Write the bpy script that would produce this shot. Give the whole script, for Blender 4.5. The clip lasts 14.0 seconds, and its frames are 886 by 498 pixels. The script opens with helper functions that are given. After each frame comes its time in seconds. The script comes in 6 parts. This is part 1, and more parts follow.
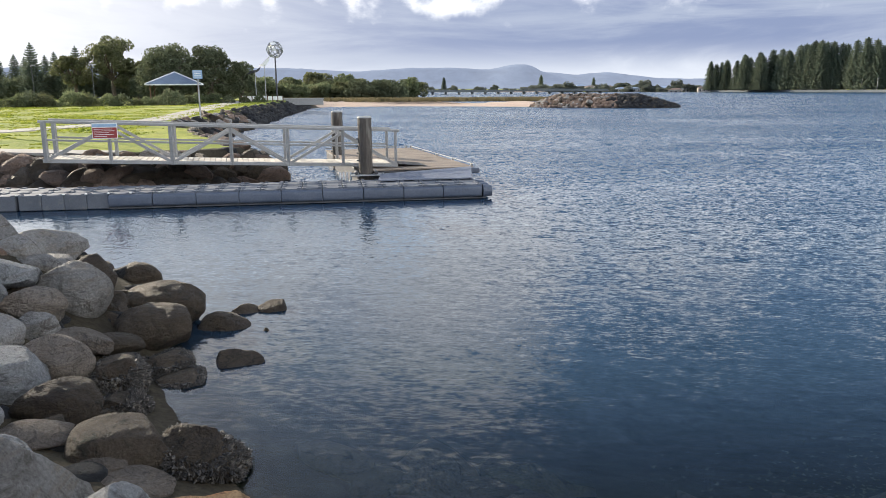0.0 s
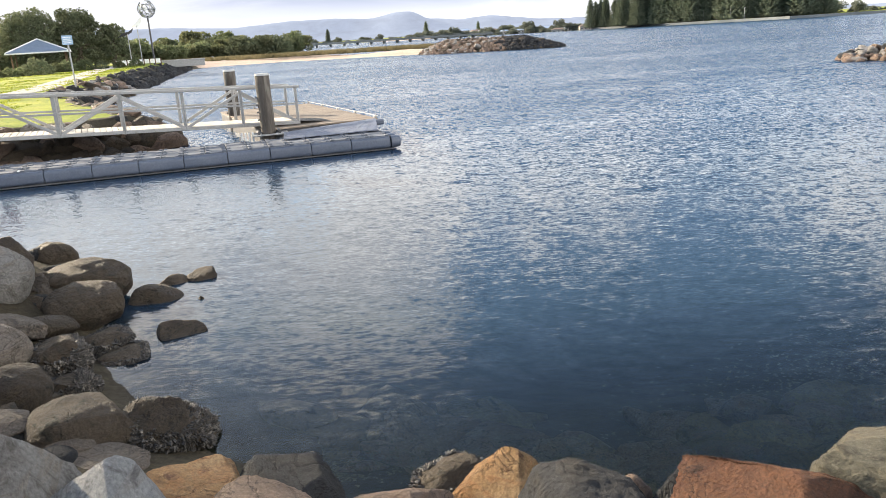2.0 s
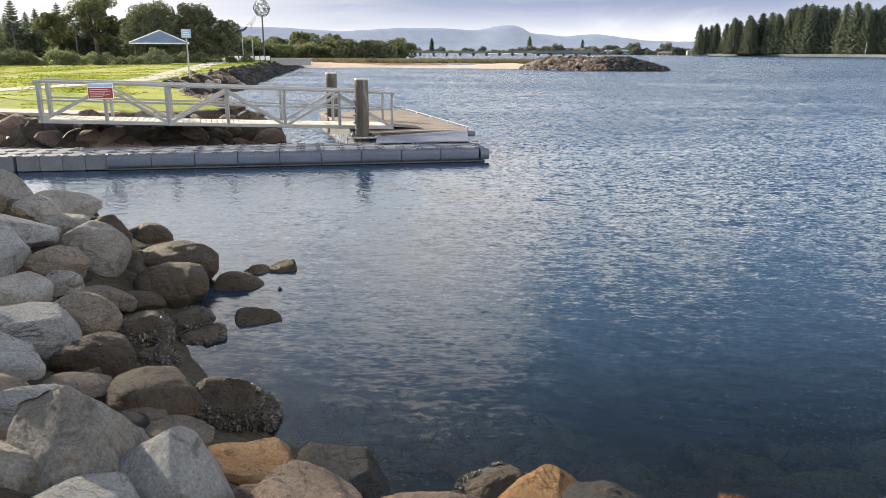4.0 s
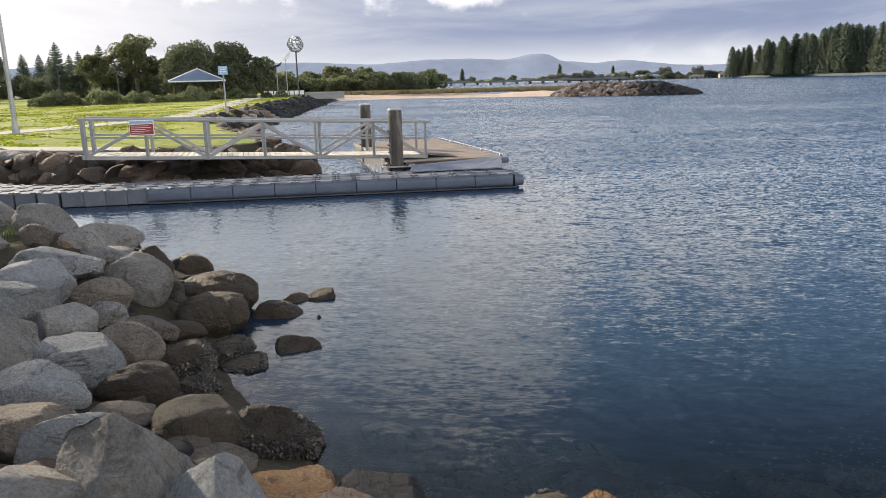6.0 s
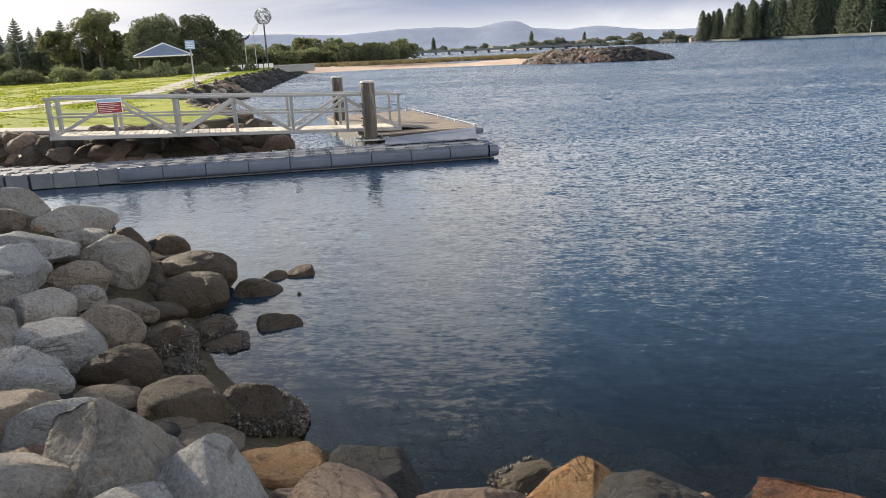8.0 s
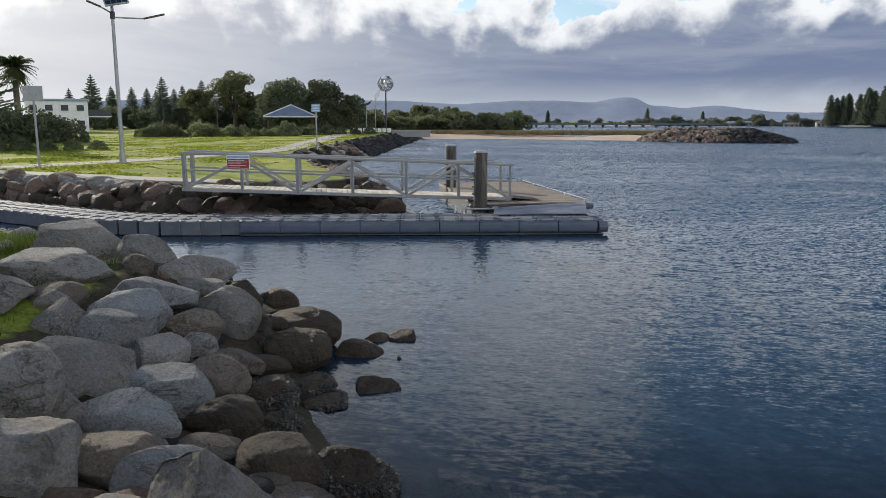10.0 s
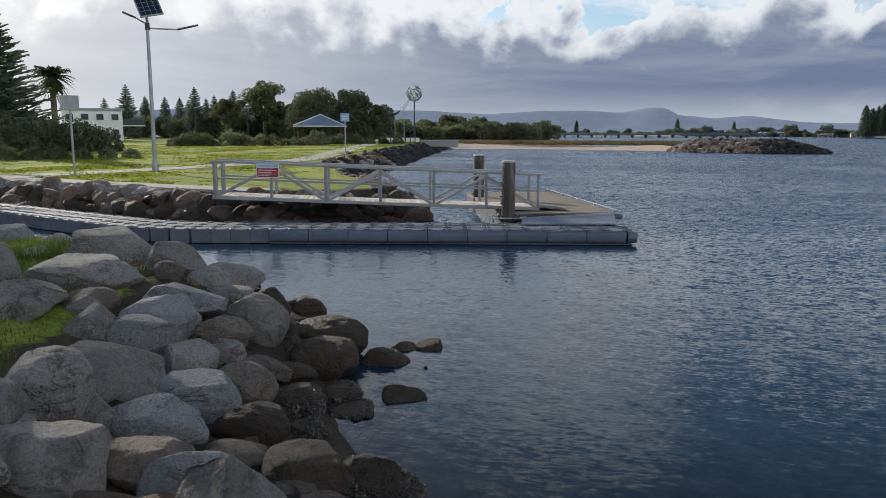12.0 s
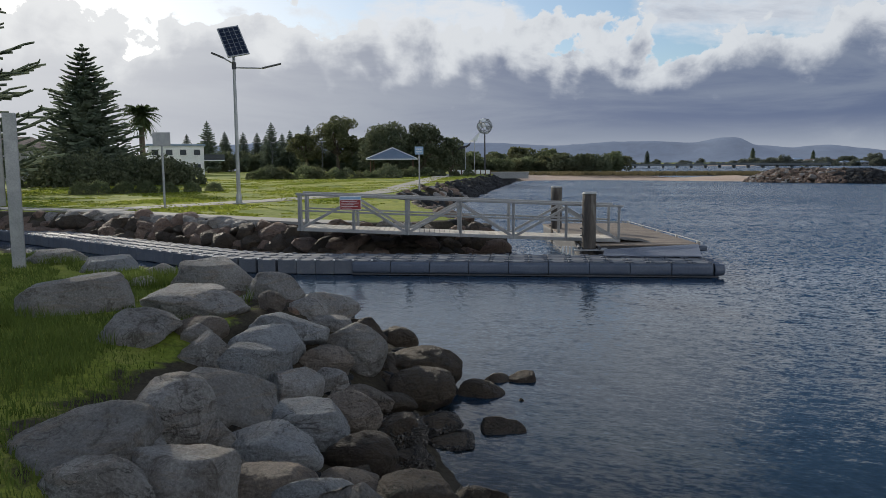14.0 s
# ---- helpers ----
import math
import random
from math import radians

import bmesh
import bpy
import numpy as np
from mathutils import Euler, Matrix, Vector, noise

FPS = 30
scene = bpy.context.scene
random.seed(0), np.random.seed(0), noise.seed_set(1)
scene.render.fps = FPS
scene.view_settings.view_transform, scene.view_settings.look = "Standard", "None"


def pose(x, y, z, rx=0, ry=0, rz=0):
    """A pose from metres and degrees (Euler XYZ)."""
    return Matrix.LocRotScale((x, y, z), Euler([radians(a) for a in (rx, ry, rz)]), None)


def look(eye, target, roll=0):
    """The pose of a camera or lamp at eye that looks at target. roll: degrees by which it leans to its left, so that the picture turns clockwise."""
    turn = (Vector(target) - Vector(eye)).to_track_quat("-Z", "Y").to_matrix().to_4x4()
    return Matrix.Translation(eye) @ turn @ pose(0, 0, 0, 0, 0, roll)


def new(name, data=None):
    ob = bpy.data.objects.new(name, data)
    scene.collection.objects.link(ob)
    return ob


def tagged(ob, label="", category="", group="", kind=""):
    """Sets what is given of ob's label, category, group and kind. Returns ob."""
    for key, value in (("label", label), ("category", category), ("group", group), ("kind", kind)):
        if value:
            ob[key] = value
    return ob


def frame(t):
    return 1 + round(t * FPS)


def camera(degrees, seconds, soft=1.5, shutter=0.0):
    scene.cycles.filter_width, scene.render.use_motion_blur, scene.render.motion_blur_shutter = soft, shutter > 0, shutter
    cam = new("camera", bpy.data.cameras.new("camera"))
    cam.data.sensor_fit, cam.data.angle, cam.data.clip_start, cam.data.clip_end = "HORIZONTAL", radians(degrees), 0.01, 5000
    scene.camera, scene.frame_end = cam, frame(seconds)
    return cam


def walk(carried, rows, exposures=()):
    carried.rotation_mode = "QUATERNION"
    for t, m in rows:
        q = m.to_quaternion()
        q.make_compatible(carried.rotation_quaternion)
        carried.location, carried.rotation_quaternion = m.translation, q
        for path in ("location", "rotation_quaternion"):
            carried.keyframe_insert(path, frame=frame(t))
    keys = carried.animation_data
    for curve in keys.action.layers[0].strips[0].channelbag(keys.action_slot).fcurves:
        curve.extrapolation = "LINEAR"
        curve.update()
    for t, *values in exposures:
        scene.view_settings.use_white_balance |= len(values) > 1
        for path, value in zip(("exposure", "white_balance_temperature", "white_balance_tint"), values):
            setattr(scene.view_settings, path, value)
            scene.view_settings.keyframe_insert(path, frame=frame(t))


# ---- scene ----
cam = camera(61.2, 14.0, soft=0.85)
PATH = [
    (0, (0.539, 0.386, 2.734), (0.392, 2.336, 2.317), -0.4),
    (0.5, (0.474, 0.338, 2.718), (0.461, 2.285, 2.258), -1.4),
    (1, (0.391, 0.32, 2.731), (0.454, 2.257, 2.235), -1.8),
    (1.5, (0.239, 0.302, 2.742), (0.345, 2.229, 2.217), -3.1),
    (2, (0.177, 0.261, 2.739), (0.288, 2.181, 2.189), -3.6),
    (2.5, (0.199, 0.228, 2.75), (0.315, 2.136, 2.161), -3.3),
    (3, (0.24, 0.172, 2.744), (0.332, 2.07, 2.122), -1.2),
    (3.5, (0.272, 0.118, 2.761), (0.324, 2.013, 2.126), -1.1),
    (4, (0.288, 0.134, 2.774), (0.178, 2.064, 2.261), 0.1),
    (6.5, (0.233, 0.156, 2.724), (0.031, 2.097, 2.287), -1.6),
    (7, (0.235, 0.135, 2.725), (0.069, 2.068, 2.236), -2.8),
    (7.5, (0.23, 0.121, 2.745), (0.082, 2.051, 2.241), -3.0),
    (8, (0.216, 0.124, 2.767), (0.077, 2.052, 2.252), -2.7),
    (8.5, (0.198, 0.14, 2.776), (0.03, 2.08, 2.32), -0.7),
    (9, (0.177, 0.129, 2.804), (-0.105, 2.069, 2.411), -0.3),
    (11.5, (0.178, 0.167, 2.828), (-0.28, 2.088, 2.512), 0.1),
    (12, (0.169, 0.163, 2.815), (-0.311, 2.08, 2.506), 0.1),
    (12.5, (0.161, 0.14, 2.818), (-0.338, 2.056, 2.531), -0.2),
    (13, (0.117, 0.116, 2.845), (-0.478, 2.007, 2.577), -0.1),
    (13.5, (-0.016, 0.068, 2.847), (-0.641, 1.953, 2.608), -0.2),
    (14, (-0.148, 0.017, 2.823), (-0.803, 1.893, 2.598), -0.4),
]
walk(cam, [(t, look(eye, target, roll)) for t, eye, target, roll in PATH],
     exposures=[(0, 1.05, 6350, 10), (0.5, 1.42, 6650, 10), (1.5, 1.6, 6900, 10), (3, 1.7, 6950, 10), (3.5, 1.57, 6900, 10), (4, 1.3, 6800, 10),
                (6.5, 1.0, 6700, 11), (7, 1.38, 6800, 11), (7.5, 1.32, 6850, 11), (8.5, 0.8, 6800, 10), (9, 0.58, 6450, 9), (12.5, 0.1, 6050, 9), (14, -0.12, 6000, 9)])

# ---- light ----
SUN_AZ, SUN_EL = 54.0, 19.0          # degrees left of +y, and above the horizon


def sky_world():
    w = bpy.data.worlds.new("sky")
    scene.world = w
    w.use_nodes = True
    nt = w.node_tree
    nt.nodes.clear()
    N, L = nt.nodes.new, nt.links.new
    out = N("ShaderNodeOutputWorld")
    sky = N("ShaderNodeTexSky")
    sky.sky_type, sky.sun_disc = "NISHITA", False
    sky.sun_elevation, sky.sun_rotation = radians(SUN_EL), radians(-SUN_AZ)
    sky.air_density, sky.dust_density, sky.ozone_density = 1.0, 0.8, 2.0
    clear = N("ShaderNodeBackground")
    clear.inputs["Strength"].default_value = 0.115
    L(sky.outputs[0], clear.inputs[0])
    tc = N("ShaderNodeTexCoord")
    sep = N("ShaderNodeSeparateXYZ")
    L(tc.outputs["Generated"], sep.inputs[0])

    def math_(op, a, b=None):
        m = N("ShaderNodeMath")
        m.operation = op
        for i, v in enumerate((a, b)):
            if v is None:
                continue
            if isinstance(v, (int, float)):
                m.inputs[i].default_value = v
            else:
                L(v, m.inputs[i])
        return m.outputs[0]

    def span(v, a, b, c=0.0, d=1.0, smooth=True):
        m = N("ShaderNodeMapRange")
        m.interpolation_type = "SMOOTHSTEP" if smooth else "LINEAR"
        L(v, m.inputs["Value"])
        for k, x in zip(("From Min", "From Max", "To Min", "To Max"), (a, b, c, d)):
            m.inputs[k].default_value = x
        return m.outputs["Result"]

    up = math_("ABSOLUTE", sep.outputs[2])
    # clouds lie on a sheet overhead: directions are spread by the height above the horizon
    far = math_("DIVIDE", 1.0, math_("ADD", up, 0.16))
    flat = N("ShaderNodeCombineXYZ")
    L(math_("MULTIPLY", sep.outputs[0], far), flat.inputs[0])
    L(math_("MULTIPLY", sep.outputs[1], far), flat.inputs[1])
    L(math_("MULTIPLY", up, 5.0), flat.inputs[2])

    def noise_(scale, detail, rough, dist, off):
        m = N("ShaderNodeMapping")
        m.inputs["Location"].default_value = off
        L(flat.outputs[0], m.inputs["Vector"])
        n = N("ShaderNodeTexNoise")
        L(m.outputs[0], n.inputs["Vector"])
        for k, v in (("Scale", scale), ("Detail", detail), ("Roughness", rough), ("Distortion", dist)):
            n.inputs[k].default_value = v
        return n.outputs["Fac"]

    azim = N("ShaderNodeVectorMath")
    azim.operation = "NORMALIZE"
    side = N("ShaderNodeCombineXYZ")
    L(sep.outputs[0], side.inputs[0])
    L(sep.outputs[1], side.inputs[1])
    L(side.outputs[0], azim.inputs[0])

    def noise_dir(scale, detail, rough, dist, stretch, off):
        m = N("ShaderNodeMapping")
        m.inputs["Location"].default_value = off
        m.inputs["Scale"].default_value = stretch
        L(tc.outputs["Generated"], m.inputs["Vector"])
        n = N("ShaderNodeTexNoise")
        L(m.outputs[0], n.inputs["Vector"])
        for k, v in (("Scale", scale), ("Detail", detail), ("Roughness", rough), ("Distortion", dist)):
            n.inputs[k].default_value = v
        return n.outputs["Fac"]

    def blend(f, p, q):
        x = N("ShaderNodeMix")
        x.data_type = "RGBA"
        L(f, x.inputs["Factor"])
        for k, v in (("A", p), ("B", q)):
            if isinstance(v, tuple):
                x.inputs[k].default_value = (*v, 1)
            else:
                L(v, x.inputs[k])
        return x.outputs["Result"]

    # a long grey cloud bank lies along the horizon, with a ragged sunlit top
    heap = noise_dir(7.0, 10, 0.60, 0.3, (1, 1, 1.5), (2.3, 0.4, 0.7))
    tuft = noise_dir(17.0, 8, 0.62, 0.4, (1, 1, 1.2), (0.8, 1.9, 0.2))
    wisp = noise_dir(3.2, 8, 0.6, 0.6, (1, 1, 5.5), (0.3, 2.4, 1.2))
    edge = math_("ADD", math_("ADD", 0.152, math_("MULTIPLY", span(heap, 0.32, 0.68, 0.0, 1.0, False), 0.058)), math_("MULTIPLY", span(tuft, 0.3, 0.7, -0.5, 0.5, False), 0.03))
    swirl = N("ShaderNodeVectorMath")
    swirl.operation = "MULTIPLY_ADD"
    curl = N("ShaderNodeTexNoise")
    L(tc.outputs["Generated"], curl.inputs["Vector"])
    curl.inputs["Scale"].default_value, curl.inputs["Detail"].default_value = 14.0, 5.0
    L(curl.outputs["Color"], swirl.inputs[0])
    swirl.inputs[1].default_value = (0.09, 0.09, 0.09)
    L(tc.outputs["Generated"], swirl.inputs[2])

    def billow(scale):
        v = N("ShaderNodeTexVoronoi")
        v.feature = "SMOOTH_F1"
        L(swirl.outputs[0], v.inputs["Vector"])
        v.inputs["Scale"].default_value, v.inputs["Smoothness"].default_value = scale, 0.35
        return span(v.outputs["Distance"], 0.0, 0.75, 1.0, 0.0, False)

    puffs = math_("ADD", math_("MULTIPLY", billow(13.0), 0.65), math_("MULTIPLY", billow(31.0), 0.35))
    edge = math_("ADD", edge, math_("MULTIPLY", math_("SUBTRACT", puffs, 0.5), 0.085))
    over = math_("SUBTRACT", up, edge)
    in_bank = span(over, -0.005, 0.004, 1.0, 0.0)
    rim = span(math_("ADD", over, math_("MULTIPLY", span(tuft, 0.3, 0.7, -0.5, 0.5, False), 0.06)), -0.066, -0.002)
    grey = blend(span(wisp, 0.38, 0.66), (0.165, 0.200, 0.300), (0.265, 0.298, 0.375))
    pale = span(math_("ADD", up, math_("MULTIPLY", wisp, 0.06)), 0.035, 0.085, 0.9, 0.0)
    grey = blend(pale, grey, (0.51, 0.53, 0.565))
    bank_col = blend(math_("MULTIPLY", rim, 0.95), grey, (0.88, 0.87, 0.85))
    towards = N("ShaderNodeVectorMath")
    towards.operation = "DOT_PRODUCT"
    L(tc.outputs["Generated"], towards.inputs[0])
    towards.inputs[1].default_value = (-math.sin(radians(SUN_AZ)) * math.cos(radians(SUN_EL)), math.cos(radians(SUN_AZ)) * math.cos(radians(SUN_EL)), math.sin(radians(SUN_EL)))
    # broken cumulus above it; cover added out of view, away from the sun
    behind = math_("SUBTRACT", span(towards.outputs["Value"], -0.7, 0.1, 0.10, 0.0), span(up, 0.18, 0.30, 0.045, 0.0))
    big = noise_(0.75, 9, 0.6, 0.35, (3.1, 1.7, 0.2))
    # single heaps of cumulus and gaps of clear sky: degrees right of +y, above the horizon, half width, weight
    heaps = behind
    for az_, el_, wide, gain in ((17, 15, 10, 0.055), (30, 13, 8, 0.02), (-3, 24, 10, 0.075), (-18, 15, 12, 0.08), (3, 15, 10, 0.025), (-9, 11.5, 5, -0.08), (10, 26, 8, -0.06), (27, 24, 9, -0.10)):
        a_, e_ = radians(az_), radians(el_)
        dot_ = N("ShaderNodeVectorMath")
        dot_.operation = "DOT_PRODUCT"
        L(tc.outputs["Generated"], dot_.inputs[0])
        dot_.inputs[1].default_value = (math.sin(a_) * math.cos(e_), math.cos(a_) * math.cos(e_), math.sin(e_))
        heaps = math_("ADD", heaps, span(dot_.outputs["Value"], math.cos(radians(wide)), 1.0, 0.0, gain))
    cover = span(math_("ADD", math_("ADD", math_("MULTIPLY", big, 0.8), math_("MULTIPLY", tuft, 0.2)), math_("SUBTRACT", heaps, math_("MULTIPLY", span(up, 0.30, 0.55, 0.0, 0.13), math_("ADD", span(towards.outputs["Value"], -0.4, 0.3), 0.0)))), 0.455, 0.585)
    puff_col = blend(span(big, 0.57, 0.72), (0.88, 0.88, 0.88), (0.46, 0.49, 0.56))
    glow = math_("POWER", math_("MAXIMUM", towards.outputs["Value"], 0.0), 7.0)
    col = blend(in_bank, puff_col, bank_col)
    col = blend(math_("MULTIPLY", glow, 0.8), col, (1.12, 1.06, 0.98))
    cloud = N("ShaderNodeBackground")
    L(col, cloud.inputs[0])
    L(span(towards.outputs["Value"], -0.9, 0.0, 1.45, 0.9), cloud.inputs["Strength"])   # unseen clouds opposite the sun, lit full face and brightened for the bank
    mix = N("ShaderNodeMixShader")
    L(math_("MAXIMUM", math_("MAXIMUM", cover, in_bank), math_("MULTIPLY", glow, 0.8)), mix.inputs[0])
    L(clear.outputs[0], mix.inputs[1])
    L(cloud.outputs[0], mix.inputs[2])
    L(mix.outputs[0], out.inputs[0])


sky_world()
sun_data = bpy.data.lights.new("sun", "SUN")
sun_data.energy, sun_data.angle, sun_data.color = 4.6, radians(0.6), (1.0, 0.88, 0.70)
sun = new("sun", sun_data)
_s = Vector((-math.sin(radians(SUN_AZ)) * math.cos(radians(SUN_EL)), math.cos(radians(SUN_AZ)) * math.cos(radians(SUN_EL)), math.sin(radians(SUN_EL))))
sun.matrix_world = look(_s * 50, (0, 0, 0))
scene.view_settings.exposure = 0.0


# ---- materials ----
def surface(name, a, b, scale=2.0, rough=0.8, bump=0.4, fine=30.0, rand=0.0, metal=0.0, c=None, patch=6.0, local=False, stretch=(1, 1, 1), depth=0.02, spec=0.4):
    """Two colours mixed by a broad noise, brightness broken by a fine one, an optional third colour in patches, and relief."""
    m = bpy.data.materials.new(name)
    m.use_nodes = True
    nt = m.node_tree
    N, L = nt.nodes.new, nt.links.new
    bsdf = nt.nodes["Principled BSDF"]
    bsdf.inputs["Metallic"].default_value = metal
    bsdf.inputs["Specular IOR Level"].default_value = spec
    src = N("ShaderNodeTexCoord").outputs["Object"] if local else N("ShaderNodeNewGeometry").outputs["Position"]
    mp = N("ShaderNodeMapping")
    mp.inputs["Scale"].default_value = stretch
    L(src, mp.inputs["Vector"])
    info = N("ShaderNodeObjectInfo")
    if rand:
        off = N("ShaderNodeVectorMath")
        off.operation = "SCALE"
        comb = N("ShaderNodeCombineXYZ")
        for i in range(3):
            L(info.outputs["Random"], comb.inputs[i])
        L(comb.outputs[0], off.inputs[0])
        off.inputs["Scale"].default_value = 37.0
        add = N("ShaderNodeVectorMath")
        L(mp.outputs[0], add.inputs[0])
        L(off.outputs[0], add.inputs[1])
        vec = add.outputs[0]
    else:
        vec = mp.outputs[0]

    def tex(s, detail=6, r=0.6, d=0.4):
        n = N("ShaderNodeTexNoise")
        L(vec, n.inputs["Vector"])
        for k, v in (("Scale", s), ("Detail", detail), ("Roughness", r), ("Distortion", d)):
            n.inputs[k].default_value = v
        return n.outputs["Fac"]

    def span(v, lo, hi, x, y):
        r = N("ShaderNodeMapRange")
        L(v, r.inputs["Value"])
        for k, q in zip(("From Min", "From Max", "To Min", "To Max"), (lo, hi, x, y)):
            r.inputs[k].default_value = q
        return r.outputs["Result"]

    def blend(f, p, q):
        x = N("ShaderNodeMix")
        x.data_type = "RGBA"
        L(f, x.inputs["Factor"])
        for k, v in (("A", p), ("B", q)):
            if isinstance(v, tuple):
                x.inputs[k].default_value = (*v, 1)
            else:
                L(v, x.inputs[k])
        return x.outputs["Result"]

    broad, grain = tex(scale), tex(fine, 8, 0.7)
    col = blend(span(broad, 0.35, 0.65, 0, 1), a, b)
    if c:
        col = blend(span(tex(patch, 5, 0.65, 1.0), 0.54, 0.64, 0, 0.85), col, c)
    hsv = N("ShaderNodeHueSaturation")
    L(col, hsv.inputs["Color"])
    val = span(grain, 0.25, 0.75, 0.72, 1.28)
    if rand:
        mul = N("ShaderNodeMath")
        mul.operation = "MULTIPLY"
        L(val, mul.inputs[0])
        L(span(info.outputs["Random"], 0, 1, 1 - rand, 1 + rand), mul.inputs[1])
        val = mul.outputs[0]
    L(val, hsv.inputs["Value"])
    L(hsv.outputs[0], bsdf.inputs["Base Color"])
    L(span(grain, 0.2, 0.8, max(0.02, rough - 0.1), min(1, rough + 0.1)), bsdf.inputs["Roughness"])
    if bump:
        mixh = N("ShaderNodeMath")
        mixh.operation = "MULTIPLY_ADD"
        L(tex(fine * 0.25, 8, 0.65), mixh.inputs[0])
        mixh.inputs[1].default_value = 2.0
        L(grain, mixh.inputs[2])
        bp = N("ShaderNodeBump")
        bp.inputs["Strength"].default_value, bp.inputs["Distance"].default_value = bump, depth
        L(mixh.outputs[0], bp.inputs["Height"])
        L(bp.outputs[0], bsdf.inputs["Normal"])
    return m


def water_material():
    """Dark estuary water: gloss by Fresnel over a dim body that clears towards the near bank, with wind ripples at several sizes."""
    m = bpy.data.materials.new("estuary water")
    m.use_nodes = True
    nt = m.node_tree
    nt.nodes.clear()
    N, L = nt.nodes.new, nt.links.new
    out = N("ShaderNodeOutputMaterial")
    pos = N("ShaderNodeNewGeometry").outputs["Position"]

    def math_(op, a, b=0.0):
        k = N("ShaderNodeMath")
        k.operation = op
        for i, v in enumerate((a, b)):
            if isinstance(v, (int, float)):
                k.inputs[i].default_value = v
            else:
                L(v, k.inputs[i])
        return k.outputs[0]

    def tex(s, detail=4, r=0.55, d=0.3, turn=0.0, stretch=(1, 1, 1)):
        mp = N("ShaderNodeMapping")
        mp.inputs["Rotation"].default_value = (0, 0, radians(turn))
        mp.inputs["Scale"].default_value = stretch
        L(pos, mp.inputs["Vector"])
        n = N("ShaderNodeTexNoise")
        L(mp.outputs[0], n.inputs["Vector"])
        for k, v in (("Scale", s), ("Detail", detail), ("Roughness", r), ("Distortion", d)):
            n.inputs[k].default_value = v
        return n.outputs["Fac"]

    def span(v, lo, hi, x, y, smooth=True):
        r = N("ShaderNodeMapRange")
        r.interpolation_type = "SMOOTHSTEP" if smooth else "LINEAR"
        L(v, r.inputs["Value"])
        for k, q in zip(("From Min", "From Max", "To Min", "To Max"), (lo, hi, x, y)):
            r.inputs[k].default_value = q
        return r.outputs["Result"]

    sep = N("ShaderNodeSeparateXYZ")
    L(pos, sep.inputs[0])
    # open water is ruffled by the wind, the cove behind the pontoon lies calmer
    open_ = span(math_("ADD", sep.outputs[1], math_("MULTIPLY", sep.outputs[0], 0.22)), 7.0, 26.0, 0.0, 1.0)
    gust = span(tex(0.05, 3, 0.5, 0.6, 20, (1, 2.2, 1)), 0.35, 0.65, 0.65, 1.15)
    amp = math_("MULTIPLY", math_("MULTIPLY", span(open_, 0, 1, 0.16, 1.0, False), gust), span(sep.outputs[1], 16.0, 90.0, 1.0, 1.9, False))

    def slope(s, detail, turn, stretch, k, off):
        """Slopes of a wave field in x and y."""
        mp = N("ShaderNodeMapping")
        mp.inputs["Rotation"].default_value = (0, 0, radians(turn))
        mp.inputs["Scale"].default_value = stretch
        mp.inputs["Location"].default_value = (off, off * 0.7, 0)
        L(pos, mp.inputs["Vector"])
        n = N("ShaderNodeTexNoise")
        L(mp.outputs[0], n.inputs["Vector"])
        for key, v in (("Scale", s), ("Detail", detail), ("Roughness", 0.58), ("Distortion", 0.4)):
            n.inputs[key].default_value = v
        o = N("ShaderNodeVectorMath")
        o.operation = "SUBTRACT"
        L(n.outputs["Color"], o.inputs[0])
        o.inputs[1].default_value = (0.5, 0.5, 0.5)
        m2 = N("ShaderNodeVectorMath")
        m2.operation = "MULTIPLY"
        L(o.outputs[0], m2.inputs[0])
        m2.inputs[1].default_value = (k * 0.7, k, 0)
        return m2.outputs[0]

    def vadd(p, q):
        v = N("ShaderNodeVectorMath")
        L(p, v.inputs[0])
        L(q, v.inputs[1])
        return v.outputs[0]

    def vscale(p, f):
        v = N("ShaderNodeVectorMath")
        v.operation = "SCALE"
        L(p, v.inputs[0])
        L(f, v.inputs["Scale"])
        return v.outputs[0]

    chop = vscale(vadd(vadd(slope(1.15, 2, 25, (1, 1.8, 1), 0.35, 2), slope(4.4, 2, 12, (1, 1.5, 1), 0.95, 0)), slope(11.0, 2, -9, (1, 1.3, 1), 1.05, 7)), amp)
    # farther out the wavelets run longer and stand higher
    swell = vscale(vadd(slope(1.7, 2, 18, (1, 2.4, 1), 0.85, 9), slope(0.7, 2, 8, (1, 2.6, 1), 0.45, 4)), span(sep.outputs[1], 15.0, 45.0, 0.0, 1.0))
    chop = vadd(chop, swell)
    lap = vadd(vadd(slope(2.0, 2, 14, (1, 3.0, 1), 0.09, 3), slope(6.5, 2, -6, (1, 2.6, 1), 0.16, 5)), slope(15.0, 2, 4, (1, 2.2, 1), 0.20, 11))
    # wavelets driven onto this shore stand steep on the near side: their fronts are what shows
    cs = N("ShaderNodeSeparateXYZ")
    L(chop, cs.inputs[0])
    front = N("ShaderNodeCombineXYZ")
    L(cs.outputs[0], front.inputs[0])
    steep = math_("SQRT", math_("ADD", math_("MULTIPLY", cs.outputs[1], cs.outputs[1]), 0.0012))
    L(math_("MULTIPLY", math_("SUBTRACT", steep, math_("MULTIPLY", cs.outputs[1], 0.35)), span(sep.outputs[1], 9.0, 34.0, -1.05, -1.75)), front.inputs[1])
    tilt = vadd(front.outputs[0], lap)
    upv = N("ShaderNodeCombineXYZ")
